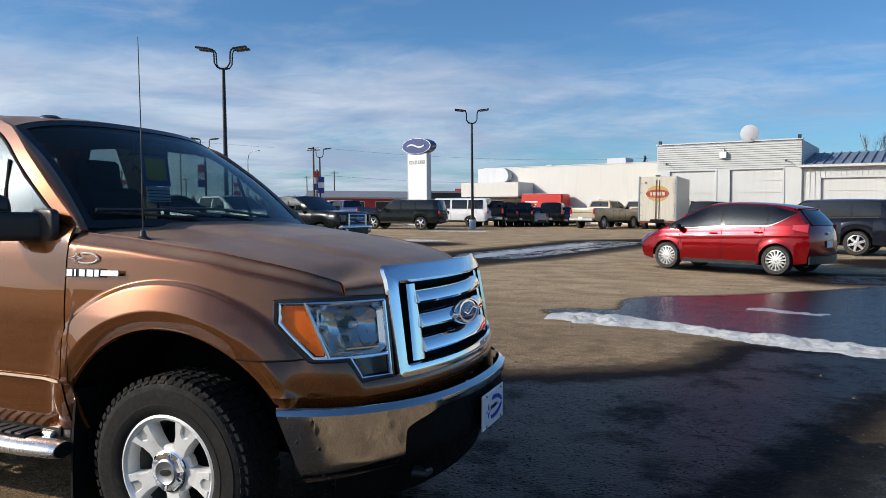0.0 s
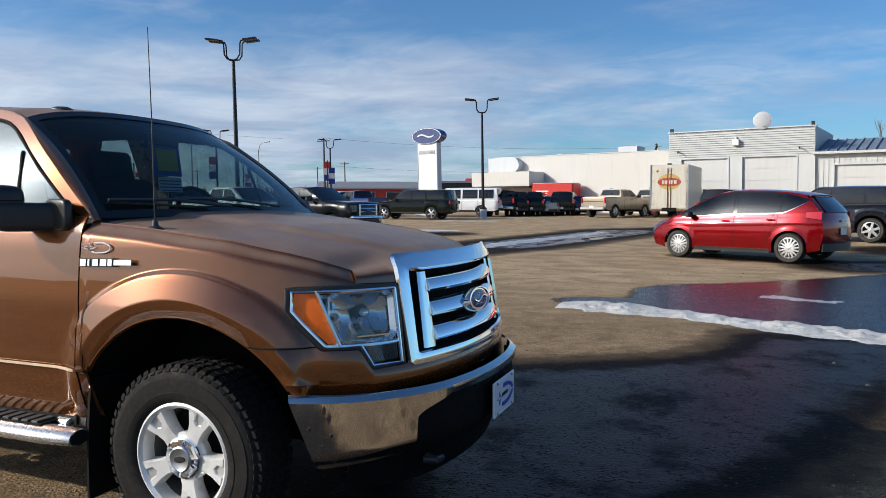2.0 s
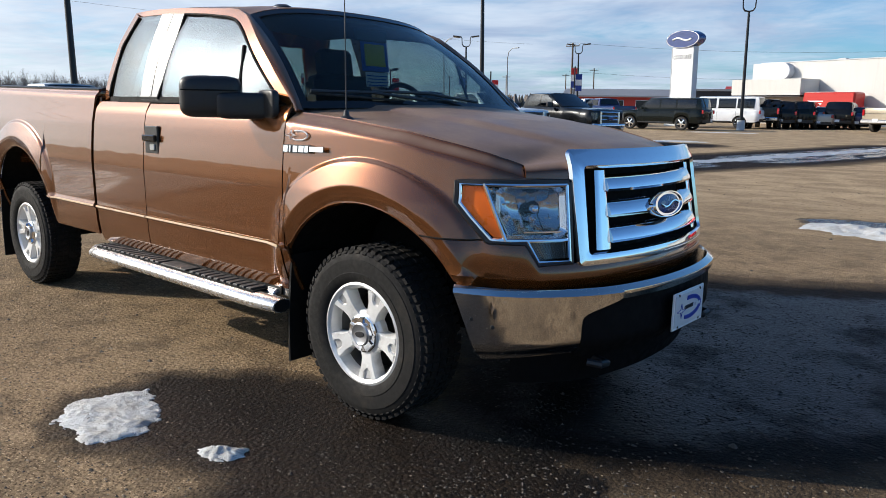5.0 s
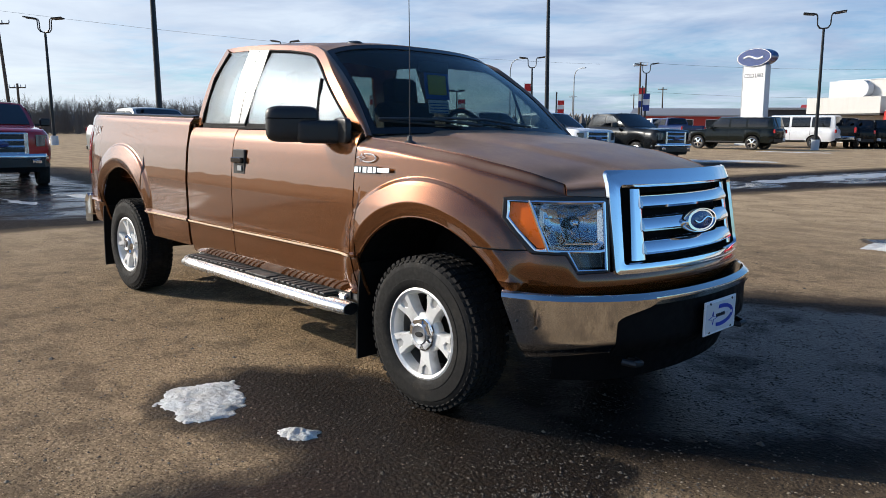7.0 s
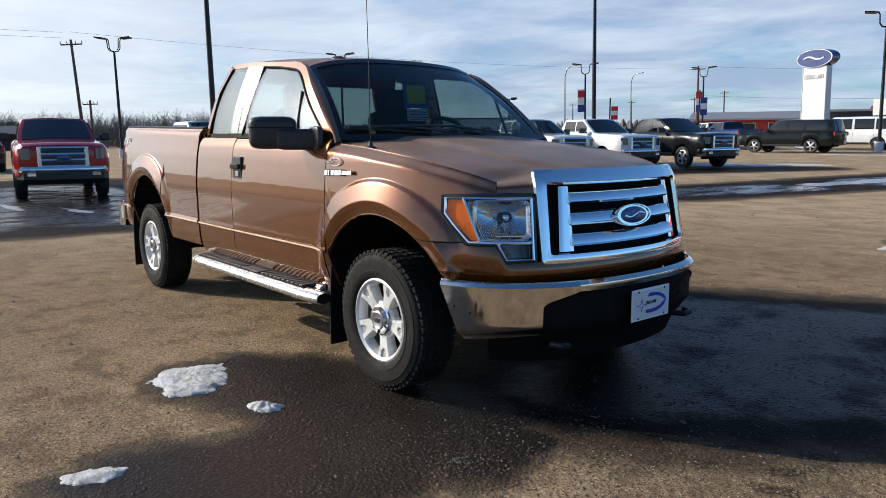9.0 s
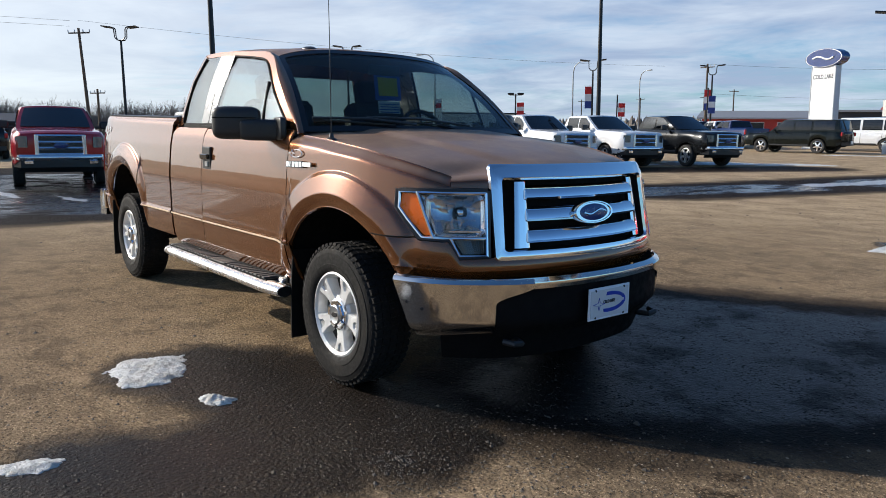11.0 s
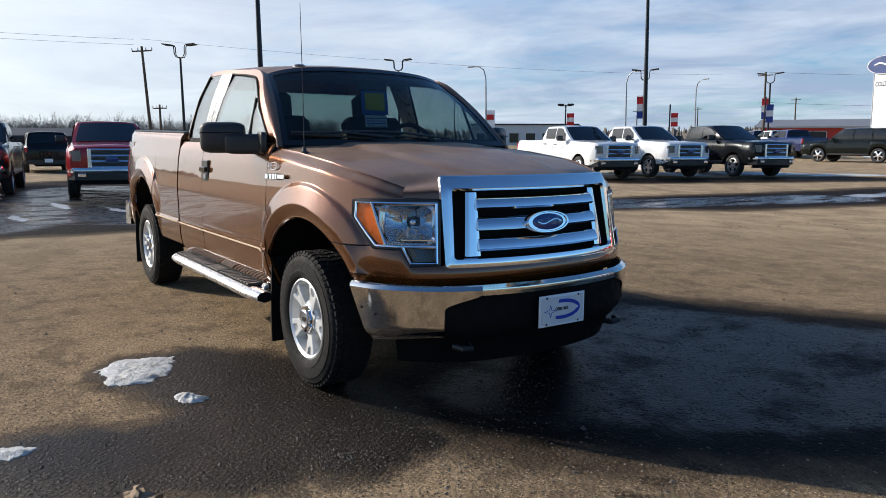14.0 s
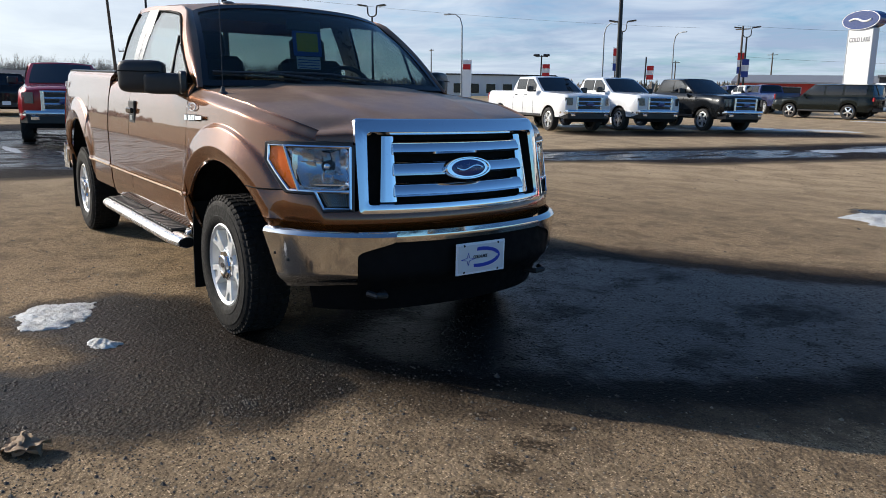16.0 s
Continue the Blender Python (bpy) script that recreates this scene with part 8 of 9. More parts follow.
    part("star_decal", Geo().tube(sp, 0.0022, 5), "paper_white", hero)
    # bed lettering
    tm = Matrix.Translation(bq(-4.30, 1.335, 0.004)) @ (pose(0, 0, 0, 90, 0, 0) if s < 0 else pose(0, 0, 0, 90, 0, 180))
    lettering("4X4", 0.115, tm, "paper_white", hero, "drive_decal", 0.001, 0.20)

# aerial
ant = part("aerial", Geo().tube([(-0.205, -0.852, 1.33), (-0.208, -0.853, 1.75), (-0.218, -0.854, 2.15)], [0.0030, 0.0025, 0.0018], 6), "black_plastic", hero)
part("aerial_base", Geo().lathe([(0.036, 0.0), (0.030, 0.012), (0.014, 0.022), (0.010, 0.045), (0.0, 0.048)], 16, Matrix.Translation((-0.205, -0.852, 1.305)) @ Matrix.Rotation(math.pi / 2, 4, "X") @ Matrix.Diagonal((1.2, 1, 1, 1))), "black_plastic", ant)
part("roof_pod", Geo().lathe([(0.055, 0.0), (0.050, 0.014), (0.03, 0.026), (0, 0.03)], 18, Matrix.Translation((-1.20, -0.435, 1.893)) @ Matrix.Rotation(math.pi / 2, 4, "X") @ Matrix.Diagonal((1.3, 1, 1, 1))), "black_plastic", hero, "small black roof aerial pod")


# ---- wheels ----
def hero_wheel_meshes():
    """Meshes about the hub, outer face towards +y."""
    R, W = 0.398, 0.265
    prof = [(0.228, -0.105), (0.262, -0.130), (0.320, -0.133), (0.366, -0.122), (0.388, -0.098), (0.391, -0.05), (0.392, 0.0), (0.391, 0.05), (0.388, 0.098), (0.380, 0.112), (0.366, 0.122), (0.345, 0.1285), (0.343, 0.1315), (0.318, 0.133), (0.285, 0.132), (0.283, 0.1345), (0.262, 0.131), (0.240, 0.118), (0.228, 0.105)]
    tyre = Geo().lathe(prof, 72, caps=False)
    tread = Geo()
    for i in range(56):
        a = 2 * math.pi * i / 56
        rot = Matrix.Rotation(a, 4, "Y")
        for j, y in enumerate((-0.092, -0.047, 0.0, 0.047, 0.092)):
            sk = 0.25 * (-1 if j % 2 else 1)
            tread.add([rot @ Vector(p) for p in ((R, y - 0.018, -0.013 + sk * -0.02), (R, y + 0.018, -0.013 + sk * 0.02), (R, y + 0.018, 0.013 + sk * 0.02), (R, y - 0.018, 0.013 + sk * -0.02), (R - 0.014, y - 0.020, -0.016), (R - 0.014, y + 0.020, -0.016), (R - 0.014, y + 0.020, 0.016), (R - 0.014, y - 0.020, 0.016))], [(0, 3, 2, 1), (0, 1, 5, 4), (1, 2, 6, 5), (2, 3, 7, 6), (3, 0, 4, 7)])
        for y in (0.104, -0.104):
            sg = 1 if y > 0 else -1
            tread.add([rot @ Vector(p) for p in ((R - 0.004, y - 0.008, -0.010), (R - 0.026, y + sg * 0.020 + 0.0, -0.010), (R - 0.026, y + sg * 0.020, 0.010), (R - 0.004, y - 0.008, 0.010), (R - 0.022, y - 0.012, -0.012), (R - 0.042, y + sg * 0.012, -0.012), (R - 0.042, y + sg * 0.012, 0.012), (R - 0.022, y - 0.012, 0.012))], [(0, 1, 2, 3), (0, 4, 5, 1), (1, 5, 6, 2), (2, 6, 7, 3), (3, 7, 4, 0)] if sg < 0 else [(3, 2, 1, 0), (1, 5, 4, 0), (2, 6, 5, 1), (3, 7, 6, 2), (0, 4, 7, 3)])
    rim = Geo().lathe([(0.236, 0.098), (0.238, 0.116), (0.228, 0.120), (0.214, 0.108), (0.208, 0.085), (0.205, 0.050)], 64, caps=False)
    # inner barrel, coloured darker than the rim to paint shade behind the spokes
    barrel = Geo().lathe([(0.206, 0.052), (0.200, 0.02), (0.196, -0.06), (0.190, -0.10), (0.215, -0.11)], 64, caps=False)
    rim.lathe([(0.104, 0.045), (0.106, 0.080), (0.098, 0.092), (0.076, 0.096), (0.0, 0.097)], 40)

    def raised(poly, y0, y1, inset, m, into=None):
        c = np.mean(poly, axis=0)
        n = len(poly)
        nx = []
        for i in range(n):
            a, b, d = np.array(poly[i - 1]), np.array(poly[i]), np.array(poly[(i + 1) % n])
            e0, e1 = (b - a) / np.linalg.norm(b - a), (d - b) / np.linalg.norm(d - b)
            nn = np.array([-(e0[1] + e1[1]), e0[0] + e1[0]])
            nx.append(b + nn / max(0.3, np.linalg.norm(nn)) * inset)
        f = lambda r: 0.014 * (max(0.0, r - 0.08) / 0.12) ** 1.5
        v = [m @ Vector((p[0], y0, p[1])) for p in poly] + [m @ Vector((p[0], y1 - 0.010 + f(p[0]) - f(0.1), p[1])) for p in poly] + [m @ Vector((p[0], y1 + f(p[0]) - f(0.1), p[1])) for p in nx]
        fc = [(i, n + i, n + (i + 1) % n, (i + 1) % n) for i in range(n)] + [(n + i, 2 * n + i, 2 * n + (i + 1) % n, n + (i + 1) % n) for i in range(n)] + [tuple(range(2 * n, 3 * n))]
        (into or rim).add(v, fc)

    spoke = [(0.066, -0.040), (0.115, -0.037), (0.150, -0.043), (0.209, -0.062), (0.211, -0.022), (0.176, -0.016), (0.165, 0.0), (0.176, 0.016), (0.211, 0.022), (0.209, 0.062), (0.150, 0.043), (0.115, 0.037), (0.066, 0.040)]
    for i in range(5):
        m = Matrix.Rotation(radians(90 + 72 * i), 4, "Y")
        raised(spoke, 0.045, 0.098, 0.006, m)
    inlay = Geo()
    raised([(0.140, -0.030), (0.211, -0.036), (0.211, 0.036), (0.140, 0.030)], 0.045, 0.088, 0.003, Matrix.Rotation(radians(90), 4, "Y"), inlay)
    cap = Geo().lathe([(0.089, 0.093), (0.088, 0.106), (0.080, 0.110), (0.055, 0.111)], 40, caps=False)
    for i in range(5):
        raised([(0.040, -0.024), (0.078, -0.030), (0.078, 0.030), (0.040, 0.024)], 0.100, 0.122, 0.006, Matrix.Rotation(radians(54 + 72 * i), 4, "Y"), cap)
    badge = Geo().lathe([(0.056, 0.106), (0.054, 0.124), (0.048, 0.128), (0.044, 0.125), (0.0, 0.125)], 32)
    core = Geo().lathe([(0.030, 0.1245), (0.028, 0.1275), (0.0, 0.1285)], 24, Matrix.Diagonal((1, 1, 0.50, 1)))
    drum = Geo().lathe([(0.19, -0.11), (0.185, -0.03), (0.165, -0.015), (0.0, -0.01)], 40)
    return {"tyre": (tyre.mesh("tyre", "tyre_black"), ""), "tread": (tread.mesh("tread", "tyre_black", 0), "tread blocks"), "rim": (rim.mesh("rim", "wheel_white", 30), "five-spoke silver alloy rim"), "barrel": (barrel.mesh("barrel", "barrel_shade_grey"), "inner rim barrel, painted dark for the shade behind the spokes"), "spoke_inlay": (inlay.mesh("spoke_inlay", "inlay_grey", 25), "grey recessed spoke inlay"), "hub_cap": (cap.mesh("hub_cap", "chrome", 20), ""), "hub_badge": (badge.mesh("hub_badge", "steel"), ""), "badge_core": (core.mesh("badge_core", "dark_metal"), ""), "brake_drum": (drum.mesh("brake_drum", "black_rough"), "")}


WHEEL = hero_wheel_meshes()
for ax, turn in ((0.0, 9), (-3.68, 47)):
    for s in (1, -1):
        m = Matrix.Translation((ax, s * 0.845, HUB_Z + 0.003)) @ (Matrix() if s > 0 else Matrix.Rotation(math.pi, 4, "Z")) @ Matrix.Rotation(radians(turn), 4, "Y") @ Matrix.Scale(0.97, 4)
        base = part("wheel", WHEEL["tyre"][0], None, hero, "black all-terrain tyre on a silver rim")
        base.matrix_local = m
        for k in range(5):
            part("spoke_inlay", WHEEL["spoke_inlay"][0], None, base, WHEEL["spoke_inlay"][1]).matrix_local = Matrix.Rotation(radians(72 * k), 4, "Y")
        for nm in ("tread", "rim", "barrel", "hub_cap", "hub_badge", "badge_core", "brake_drum"):
            o = part(nm, WHEEL[nm][0], None, base, WHEEL[nm][1])
            if nm == "tread":
                tagged(o, kind="stuff")

# ---- more of the lot ----
plain("trailer_red", (0.50, 0.025, 0.02), 0.4)
wall_material("box_white", (0.60, 0.565, 0.48), 0.9, 2.2, 0.5)
plain("logo_red", (0.36, 0.05, 0.035), 0.6, scale=9, dirt=(0.42, 0.36, 0.28))
plain("logo_yellow", (0.50, 0.34, 0.10), 0.6, scale=9, dirt=(0.45, 0.40, 0.32))
plain("rust", (0.14, 0.06, 0.03), 0.9, vary=0.4)


def box_truck(x, y, turn):
    top = thing("box_truck", "dirty white box truck with worn rear doors", "truck", at=pose(x, y, 0, 0, 0, turn))
    # x runs from the rear doors (0) to the cab
    part("box", Geo().box((2.6, 0, 1.98), (5.2, 2.45, 2.95), 0.05), "box_white", top)
    for s in (1, -1):
        d = part("rear_door", Geo().box((-0.015, s * 0.56, 1.95), (0.03, 1.06, 2.65), 0.01), "box_white", top, "streaked white rear door")
        part("lock_rod", Geo().tube([(-0.05, s * 0.10, 0.68), (-0.05, s * 0.10, 3.22)], 0.022, 8), "rust", d)
        for z in (0.9, 1.6, 2.4, 3.0):
            part("hinge", Geo().box((-0.04, s * 1.05, z), (0.03, 0.16, 0.06), 0.01), "steel", d)
        part("corner_post", Geo().box((0.0, s * 1.19, 1.98), (0.09, 0.09, 2.98), 0.02), "steel", top)
        part("tail_light", Geo().box((-0.02, s * 0.95, 0.42), (0.06, 0.22, 0.12), 0.02), "red_lens", top)
        part("wing_mirror", Geo().box((5.6, s * 1.38, 1.75), (0.1, 0.26, 0.42), 0.04), "black_plastic", top)
    ring = lambda k: [(0.62 * k * math.cos(2 * math.pi * i / 36), 0.46 * k * math.sin(2 * math.pi * i / 36)) for i in range(36)]
    sun_disc = part("worn_emblem", Geo().prism([(1.15 * a, 1.12 * b) for a, b in ring(1.0)], lambda a, b, d: (-0.036 - d, 0.0 - a, 2.35 + b), -0.004), "logo_yellow", top, "worn yellow and red round emblem", 0)
    part("emblem_band", Geo().prism([(a * 1.2, b * 0.62) for a, b in ring(1.0)], lambda a, b, d: (-0.042 - d, 0.0 - a, 2.33 + b), -0.004), "logo_red", sun_disc, smooth=0)
    for a, w in ((-0.40, 0.10), (-0.18, 0.22), (0.10, 0.22), (0.38, 0.16)):
        part("emblem_stroke", Geo().box((-0.049, -a, 2.33), (0.006, w, 0.22), 0.002), "box_white", sun_disc)
    part("small_emblem", Geo().prism([((0.12 if i % 2 else 0.05) * math.sin(i * math.pi / 5), (0.12 if i % 2 else 0.05) * math.cos(i * math.pi / 5)) for i in range(10)], lambda a, b, d: (-0.036 - d, 0.75 - a, 3.05 + b), -0.004), "logo_red", top, smooth=0)
    part("rear_bar", Geo().box((-0.02, 0, 0.50), (0.1, 2.3, 0.14), 0.02), "rust", top)
    part("roof_lamp", Geo().box((0.02, 0, 3.50), (0.1, 0.3, 0.08), 0.02), "dark_metal", top)
    part("cab", Geo().box((6.0, 0, 1.35), (1.7, 2.1, 1.9), 0.2), "box_white", top)
    part("cab_window", Geo().box((6.0, 0, 1.85), (1.0, 2.13, 0.6), 0.05), "black_gloss", top)
    part("chassis", Geo().box((3.2, 0, 0.55), (6.6, 0.9, 0.25), 0.03), "black_rough", top)
    for wx in (1.1, 5.9):
        for s in (1, -1):
            wheel_parts(top, wx, s * 1.0, 0.42, 0.3, s, 5, "steel")


box_truck(-1.95, 46.6, 84)


def cargo_trailer(x, y, turn):
    top = thing("cargo_trailer", "bright red enclosed cargo trailer", "trailer", at=pose(x, y, 0, 0, 0, turn))
    part("box", Geo().box((0, 0, 1.55), (3.9, 1.7, 2.0), 0.12), "trailer_red", top)
    part("lower_band", Geo().box((0, 0, 0.62), (3.8, 1.72, 0.12), 0.02), "steel", top)
    em = part("side_emblem", Geo().prism([(0.75 * math.cos(2 * math.pi * i / 30), 0.24 * math.sin(2 * math.pi * i / 30)) for i in range(30)], lambda a, b, d: (0.8 + a, -0.852 - 0.006 + d, 1.55 + b), 0.006), "sign_white", top, smooth=0)
    part("emblem_core", Geo().prism([(0.62 * math.cos(2 * math.pi * i / 30), 0.15 * math.sin(2 * math.pi * i / 30)) for i in range(30)], lambda a, b, d: (0.8 + a, -0.864 + d, 1.55 + b), 0.005), "flag_blue", em, smooth=0)
    for i, w in enumerate((1.2, 1.0, 0.8)):
        part("side_writing", Geo().box((-0.95, -0.855, 1.85 - 0.2 * i), (w, 0.006, 0.09), 0.001), "sign_white", top)
    part("roof_edge", Geo().box((0, 0, 2.54), (3.7, 1.6, 0.04), 0.01), "sign_white", top)
    part("draw_bar", Geo().tube([(1.9, 0, 0.55), (3.0, 0, 0.5)], 0.06, 8), "dark_metal", top)
    for s in (1, -1):
        wheel_parts(top, -0.3, s * 0.85, 0.33, 0.22, s, 5, "steel")


cargo_trailer(-12.45, 59.9, -12)

# ---- snow, ice and grit ----
def snow_material(name, col, dirt, rough=0.6):
    n = Nodes(name)
    c = n.mix(n.step(n.noise(9, 6, 0.7), 0.40, 0.72, 0, 0.75), col, dirt)
    c = n.mix(n.step(n.noise(70, 3, 0.6), 0.62, 0.72, 0, 0.8), c, (0.10, 0.085, 0.065))
    n.set(base_color=c, roughness=rough, normal=n.bump(n.noise(110, 4, 0.75), 0.8, 0.010))
    n.p.inputs["Subsurface Weight"].default_value, n.p.inputs["Subsurface Radius"].default_value = 0.25, (0.02, 0.025, 0.03)
    MATS[name] = n.mat


snow_material("old_snow", (0.60, 0.61, 0.60), (0.36, 0.33, 0.28))
snow_material("grey_ice", (0.40, 0.42, 0.45), (0.22, 0.20, 0.18), 0.30)


def snow_heap(name, label, outline, h, mat, cell=0.03, seed=0, lumps=0.5, group="snow remains", rag=None, shrink=1.0):
    """A melting heap inside an outline of (x, y): highest inside, ragged at the rim."""
    if max(abs(c) for p in outline for c in p) > 9:
        outline = [on_lot(*p) for p in outline]
    cx, cy = sum(p[0] for p in outline) / len(outline), sum(p[1] for p in outline) / len(outline)
    outline = [(cx + (p[0] - cx) * shrink, cy + (p[1] - cy) * shrink) for p in outline]
    xs, ys = [p[0] for p in outline], [p[1] for p in outline]
    n = len(outline)

    def inside(x, y):
        """Signed distance, positive inside."""
        best, c = 1e9, False
        for i in range(n):
            (ax, ay), (bx, by) = outline[i - 1], outline[i]
            dx, dy = bx - ax, by - ay
            t = max(0, min(1, ((x - ax) * dx + (y - ay) * dy) / (dx * dx + dy * dy)))
            best = min(best, math.hypot(x - ax - t * dx, y - ay - t * dy))
            if (ay > y) != (by > y) and x < dx * (y - ay) / (by - ay) + ax:
                c = not c
        return best if c else -best

    nx, ny = int((max(xs) - min(xs)) / cell) + 5, int((max(ys) - min(ys)) / cell) + 5
    x0, y0 = min(xs) - 2 * cell, min(ys) - 2 * cell
    g, keep, verts, dist = Geo(), [], [], {}
    for i in range(nx):
        for j in range(ny):
            x, y = x0 + i * cell, y0 + j * cell
            wide = rag or 2.2 * cell
            d = inside(x, y) + wide * (noise.fractal(Vector((x * 0.44 / wide, y * 0.44 / wide, seed)), 0.8, 2.1, 5))
            w = max(0.0, d)
            f = noise.fractal(Vector((x, y, seed)) * (0.44 / wide), 0.7, 2.1, 6)
            z = h * (1 - math.exp(-w / (1.8 * wide))) * (0.65 + lumps * f)
            dist[(i, j)] = d
            verts.append((x, y, ground_z(y) + (max(0.004, z) if d > 0 else -0.006)))
    idx = lambda i, j: i * ny + j
    faces = [(idx(i, j), idx(i + 1, j), idx(i + 1, j + 1), idx(i, j + 1)) for i in range(nx - 1) for j in range(ny - 1) if max(dist[(i, j)], dist[(i + 1, j)], dist[(i + 1, j + 1)], dist[(i, j + 1)]) > 0]
    g.add(verts, faces)
    return solid(name, g, mat, label, "snow", group, smooth=50)


snow_heap("snow_patch", "small gritty white snow patch melting on wet asphalt", [(-0.90, -1.91), (-1.07, -1.75), (-1.04, -1.55), (-0.98, -1.43), (-0.80, -1.48), (-0.62, -1.54), (-0.50, -1.70), (-0.58, -1.90), (-0.75, -1.88)], 0.034, "old_snow", 0.007, 1, 0.28, rag=0.030, shrink=0.97)
snow_heap("ice_chunk", "small white ice chunk on wet asphalt", [(-0.24, -1.61), (-0.16, -1.52), (-0.08, -1.47), (-0.03, -1.53), (-0.08, -1.60), (-0.16, -1.64)], 0.060, "old_snow", 0.006, 2, 0.25, rag=0.022)
snow_heap("ice_slab", "flat pale ice slab on the asphalt", [(0.06, -2.60), (0.04, -2.48), (0.08, -2.36), (0.16, -2.27), (0.24, -2.30), (0.27, -2.42), (0.22, -2.54), (0.14, -2.62)], 0.026, "old_snow", 0.008, 3, 0.25, rag=0.022, shrink=0.72)
snow_heap("snow_ridge", "long low ridge of dirty snow beside a puddle", [(-0.32, 6.55), (-0.28, 7.05), (0.15, 7.22), (0.75, 7.02), (1.35, 6.72), (2.0, 6.35), (2.7, 6.2), (3.3, 5.95), (4.1, 5.55), (3.9, 5.15), (3.2, 5.22), (2.5, 5.48), (1.8, 5.85), (1.2, 6.12), (0.6, 6.18), (0.1, 6.30)], 0.070, "old_snow", 0.022, 4, 0.8, rag=0.13)
snow_heap("ice_strip", "thin strip of grey ice in the puddle", [(2.0, 8.55), (2.35, 8.95), (2.9, 8.6), (3.6, 8.35), (3.5, 8.05), (2.7, 8.25)], 0.012, "grey_ice", 0.025, 5, 0.6, rag=0.09, shrink=0.68)
snow_heap("ice_sheet", "pale broken ice along the melt channel", [(-5.6, 16.2), (-5.2, 18.5), (-4.5, 22.0), (-3.2, 27.0), (-2.6, 27.2), (-3.4, 22.5), (-4.4, 18.0), (-5.0, 15.8)], 0.018, "grey_ice", 0.12, 6, 0.3)
snow_heap("snow_bank", "flat white snow under the parked new pickups", [(-19.5, 20.5), (-16.5, 22.6), (-14.8, 25.2), (-10.0, 27.6), (-9.0, 26.8), (-12.2, 24.2), (-14.0, 21.0), (-16.6, 18.6)], 0.035, "old_snow", 0.2, 7, 0.3)
snow_heap("slush_patch", "thin grey slush on the wet lot", [(-13.2, 1.4), (-12.8, 2.5), (-11.6, 2.8), (-11.2, 2.2), (-12.2, 1.6)], 0.02, "old_snow", 0.08, 8, 0.3)
snow_heap("slush_patch", "thin grey slush on the wet lot", [(-14.5, -2.6), (-14.2, -2.0), (-12.6, -1.9), (-12.8, -2.5)], 0.02, "grey_ice", 0.08, 9, 0.3)
snow_heap("snow_patch", "thin snow before the parked cars", [(-14.8, 37.6), (-14.6, 38.6), (-11.0, 38.9), (-11.2, 38.1)], 0.03, "old_snow", 0.12, 10, 0.3)

for outline in ([(-15.8, -0.5), (-14.0, -0.15), (-12.3, -0.25), (-12.2, -0.45), (-14.0, -0.55)], [(-13.6, 0.3), (-11.6, 0.75), (-10.9, 0.65), (-12.0, 0.2)], [(-12.4, -1.4), (-10.8, -1.15), (-10.3, -1.35), (-11.6, -1.65)], [(-16.5, 2.9), (-14.2, 3.4), (-13.5, 3.2), (-15.0, 2.7)]):
    snow_heap("slush_patch", "thin streak of grey slush on the wet lot", outline, 0.016, "grey_ice", 0.05, 11 + outline[0][0], 0.5, rag=0.07, shrink=0.62)

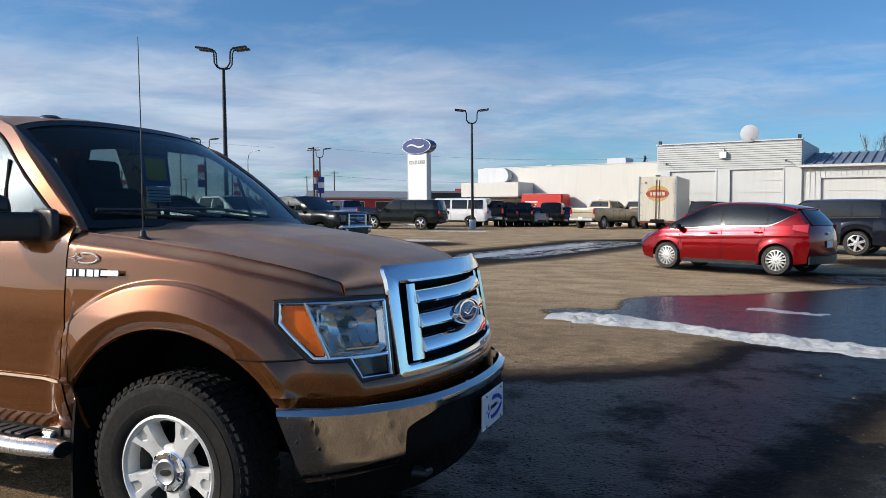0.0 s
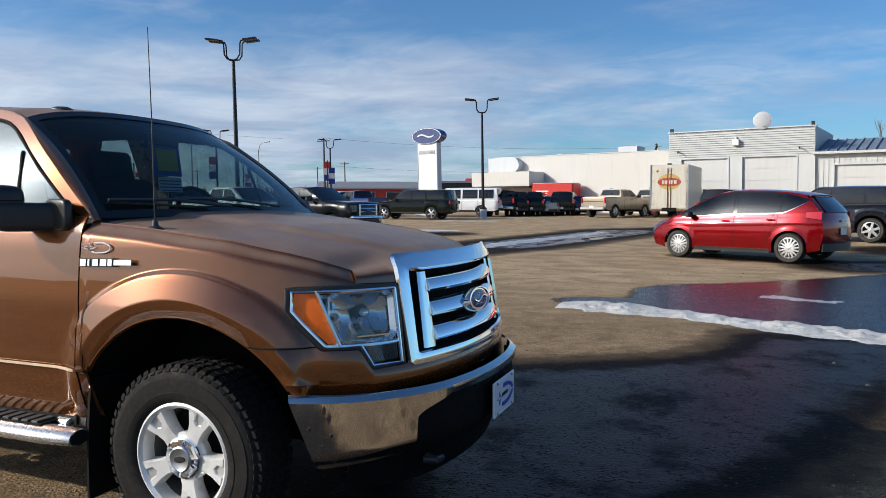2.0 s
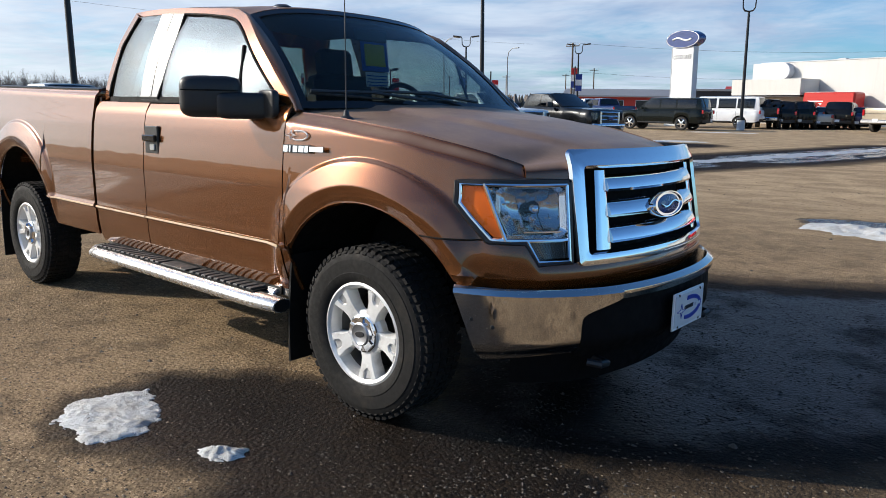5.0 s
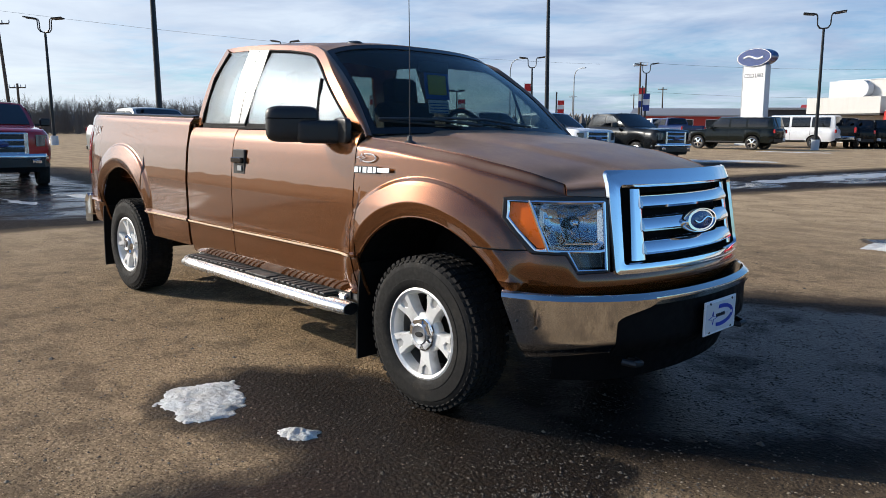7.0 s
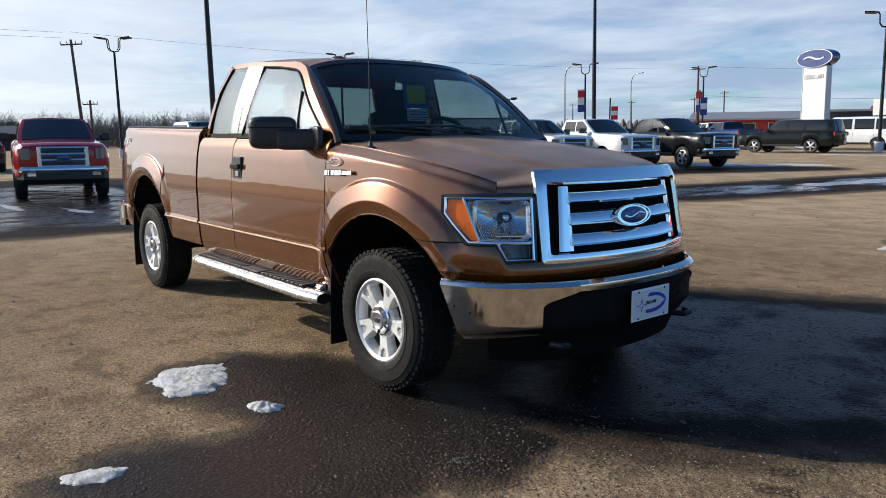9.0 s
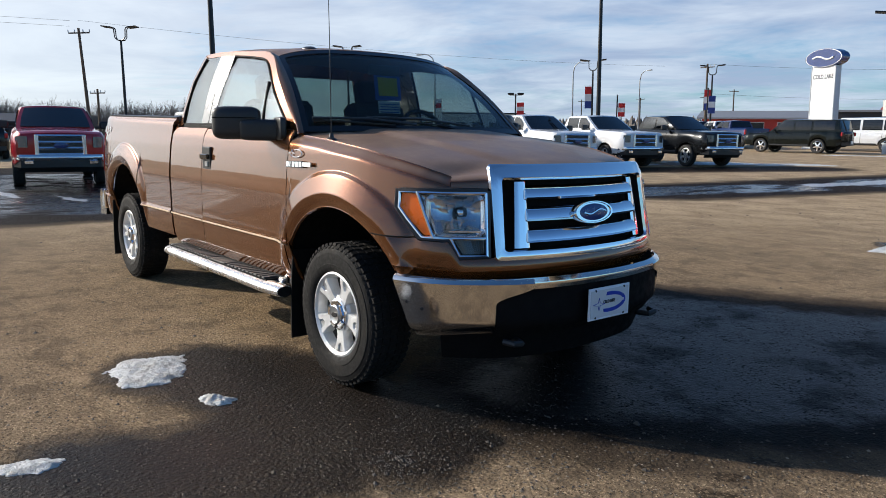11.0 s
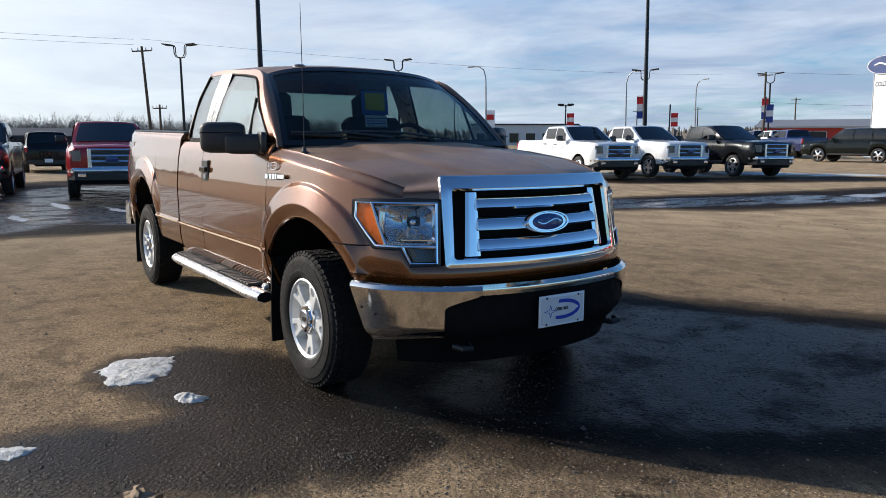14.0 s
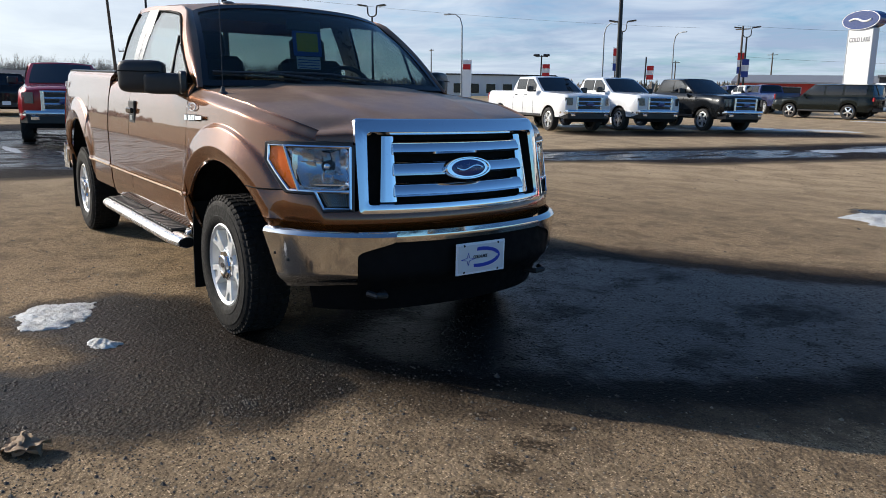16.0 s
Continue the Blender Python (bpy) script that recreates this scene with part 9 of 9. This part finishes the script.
# loose grit round the truck
plain("grit_dark", (0.055, 0.047, 0.038), 0.8, vary=0.5)
plain("grit_light", (0.22, 0.178, 0.125), 0.85, vary=0.4)
rnd = random.Random(11)
for mat, count in (("grit_dark", 15000), ("grit_light", 9000)):
    g = Geo()
    for i in range(count):
        d = 5.5 * rnd.random() ** 0.9
        a = rnd.uniform(0, 2 * math.pi)
        x, y = 1.0 + d * math.cos(a), -1.2 + d * math.sin(a) * 1.1
        if mat == "grit_light" and max(outline_depth(WET_EDGE[k], x, y) for k in ("film", "pool_and_shade")) > -0.1 and rnd.random() < 0.93:
            continue
        r = rnd.uniform(0.0018, 0.0066) * (1.7 if rnd.random() < 0.06 else 1)
        t = rnd.uniform(0, 6.28)
        pts = [(x + r * 1.3 * math.cos(t + k * 1.2566) * rnd.uniform(0.7, 1.2), y + r * math.sin(t + k * 1.2566) * rnd.uniform(0.7, 1.2), 0.001) for k in range(5)]
        top = (x + r * rnd.uniform(-0.3, 0.3), y + r * rnd.uniform(-0.3, 0.3), r * rnd.uniform(0.7, 1.2))
        g.add(pts + [top], [(k, (k + 1) % 5, 5) for k in range(5)])
    for i in range(1100 if mat == "grit_dark" else 0):
        # clods dropped by tyres, farther over the lot
        x, y = rnd.uniform(-7, 8), rnd.uniform(-3.5, 12)
        if abs(x + 1.8) < 2.8 and abs(y) < 1.1:
            continue
        r, t = rnd.uniform(0.006, 0.010) * (2.0 if rnd.random() < 0.12 else 1), rnd.uniform(0, 6.28)
        base = [(x + r * 1.4 * math.cos(t + k * 1.2566) * rnd.uniform(0.7, 1.2), y + r * math.sin(t + k * 1.2566) * rnd.uniform(0.7, 1.2), ground_z(y) + 0.0005) for k in range(5)]
        g.add(base + [(x, y, ground_z(y) + r * rnd.uniform(0.6, 1.1))], [(k, (k + 1) % 5, 5) for k in range(5)])
    solid("loose_grit", g, mat, "loose grit strewn over the asphalt", "gravel", kind="stuff", smooth=0)

# dry leaf
plain("dry_leaf", (0.27, 0.185, 0.115), 0.85, vary=0.5, scale=45, bump=0.3)
leaf = Geo()


def leaf_fn(u, v):
    w = (0.062 + 0.010 * math.sin(17 * u + 2 * v)) * math.sin(math.pi * min(1, u * 0.95 + 0.04)) ** 0.6
    return Vector((0.18 * u - 0.09, w * v, 0.012 + 0.014 * abs(v) ** 1.5 + 0.026 * math.sin(3.2 * u + 0.6 * v) + 0.009 * abs((4.3 * u + 1.7 * v) % 2 - 1) + 0.007 * abs((3.1 * v - 2.2 * u) % 2 - 1)))


leaf.sheet(leaf_fn, spread(0, 1, 22), spread(-1, 1, 15), 0.0012)
leaf.sheet(lambda u, v: Matrix.Rotation(1.1, 3, "Z") @ leaf_fn(u, v) * 0.75 + Vector((0.03, 0.02, 0.012)), spread(0, 1, 20), spread(-1, 1, 13), 0.0012)
leaf.sheet(lambda u, v: Matrix.Rotation(-0.9, 3, "Z") @ Matrix.Rotation(0.5, 3, "X") @ leaf_fn(u, v) * 0.7 + Vector((-0.02, 0.015, 0.026)), spread(0, 1, 20), spread(-1, 1, 13), 0.0012)
solid("dry_leaf", leaf, "dry_leaf", "crumpled brown dry leaf on asphalt", "leaf", at=pose(0.99, -2.06, -0.010, 2, -3, 35))
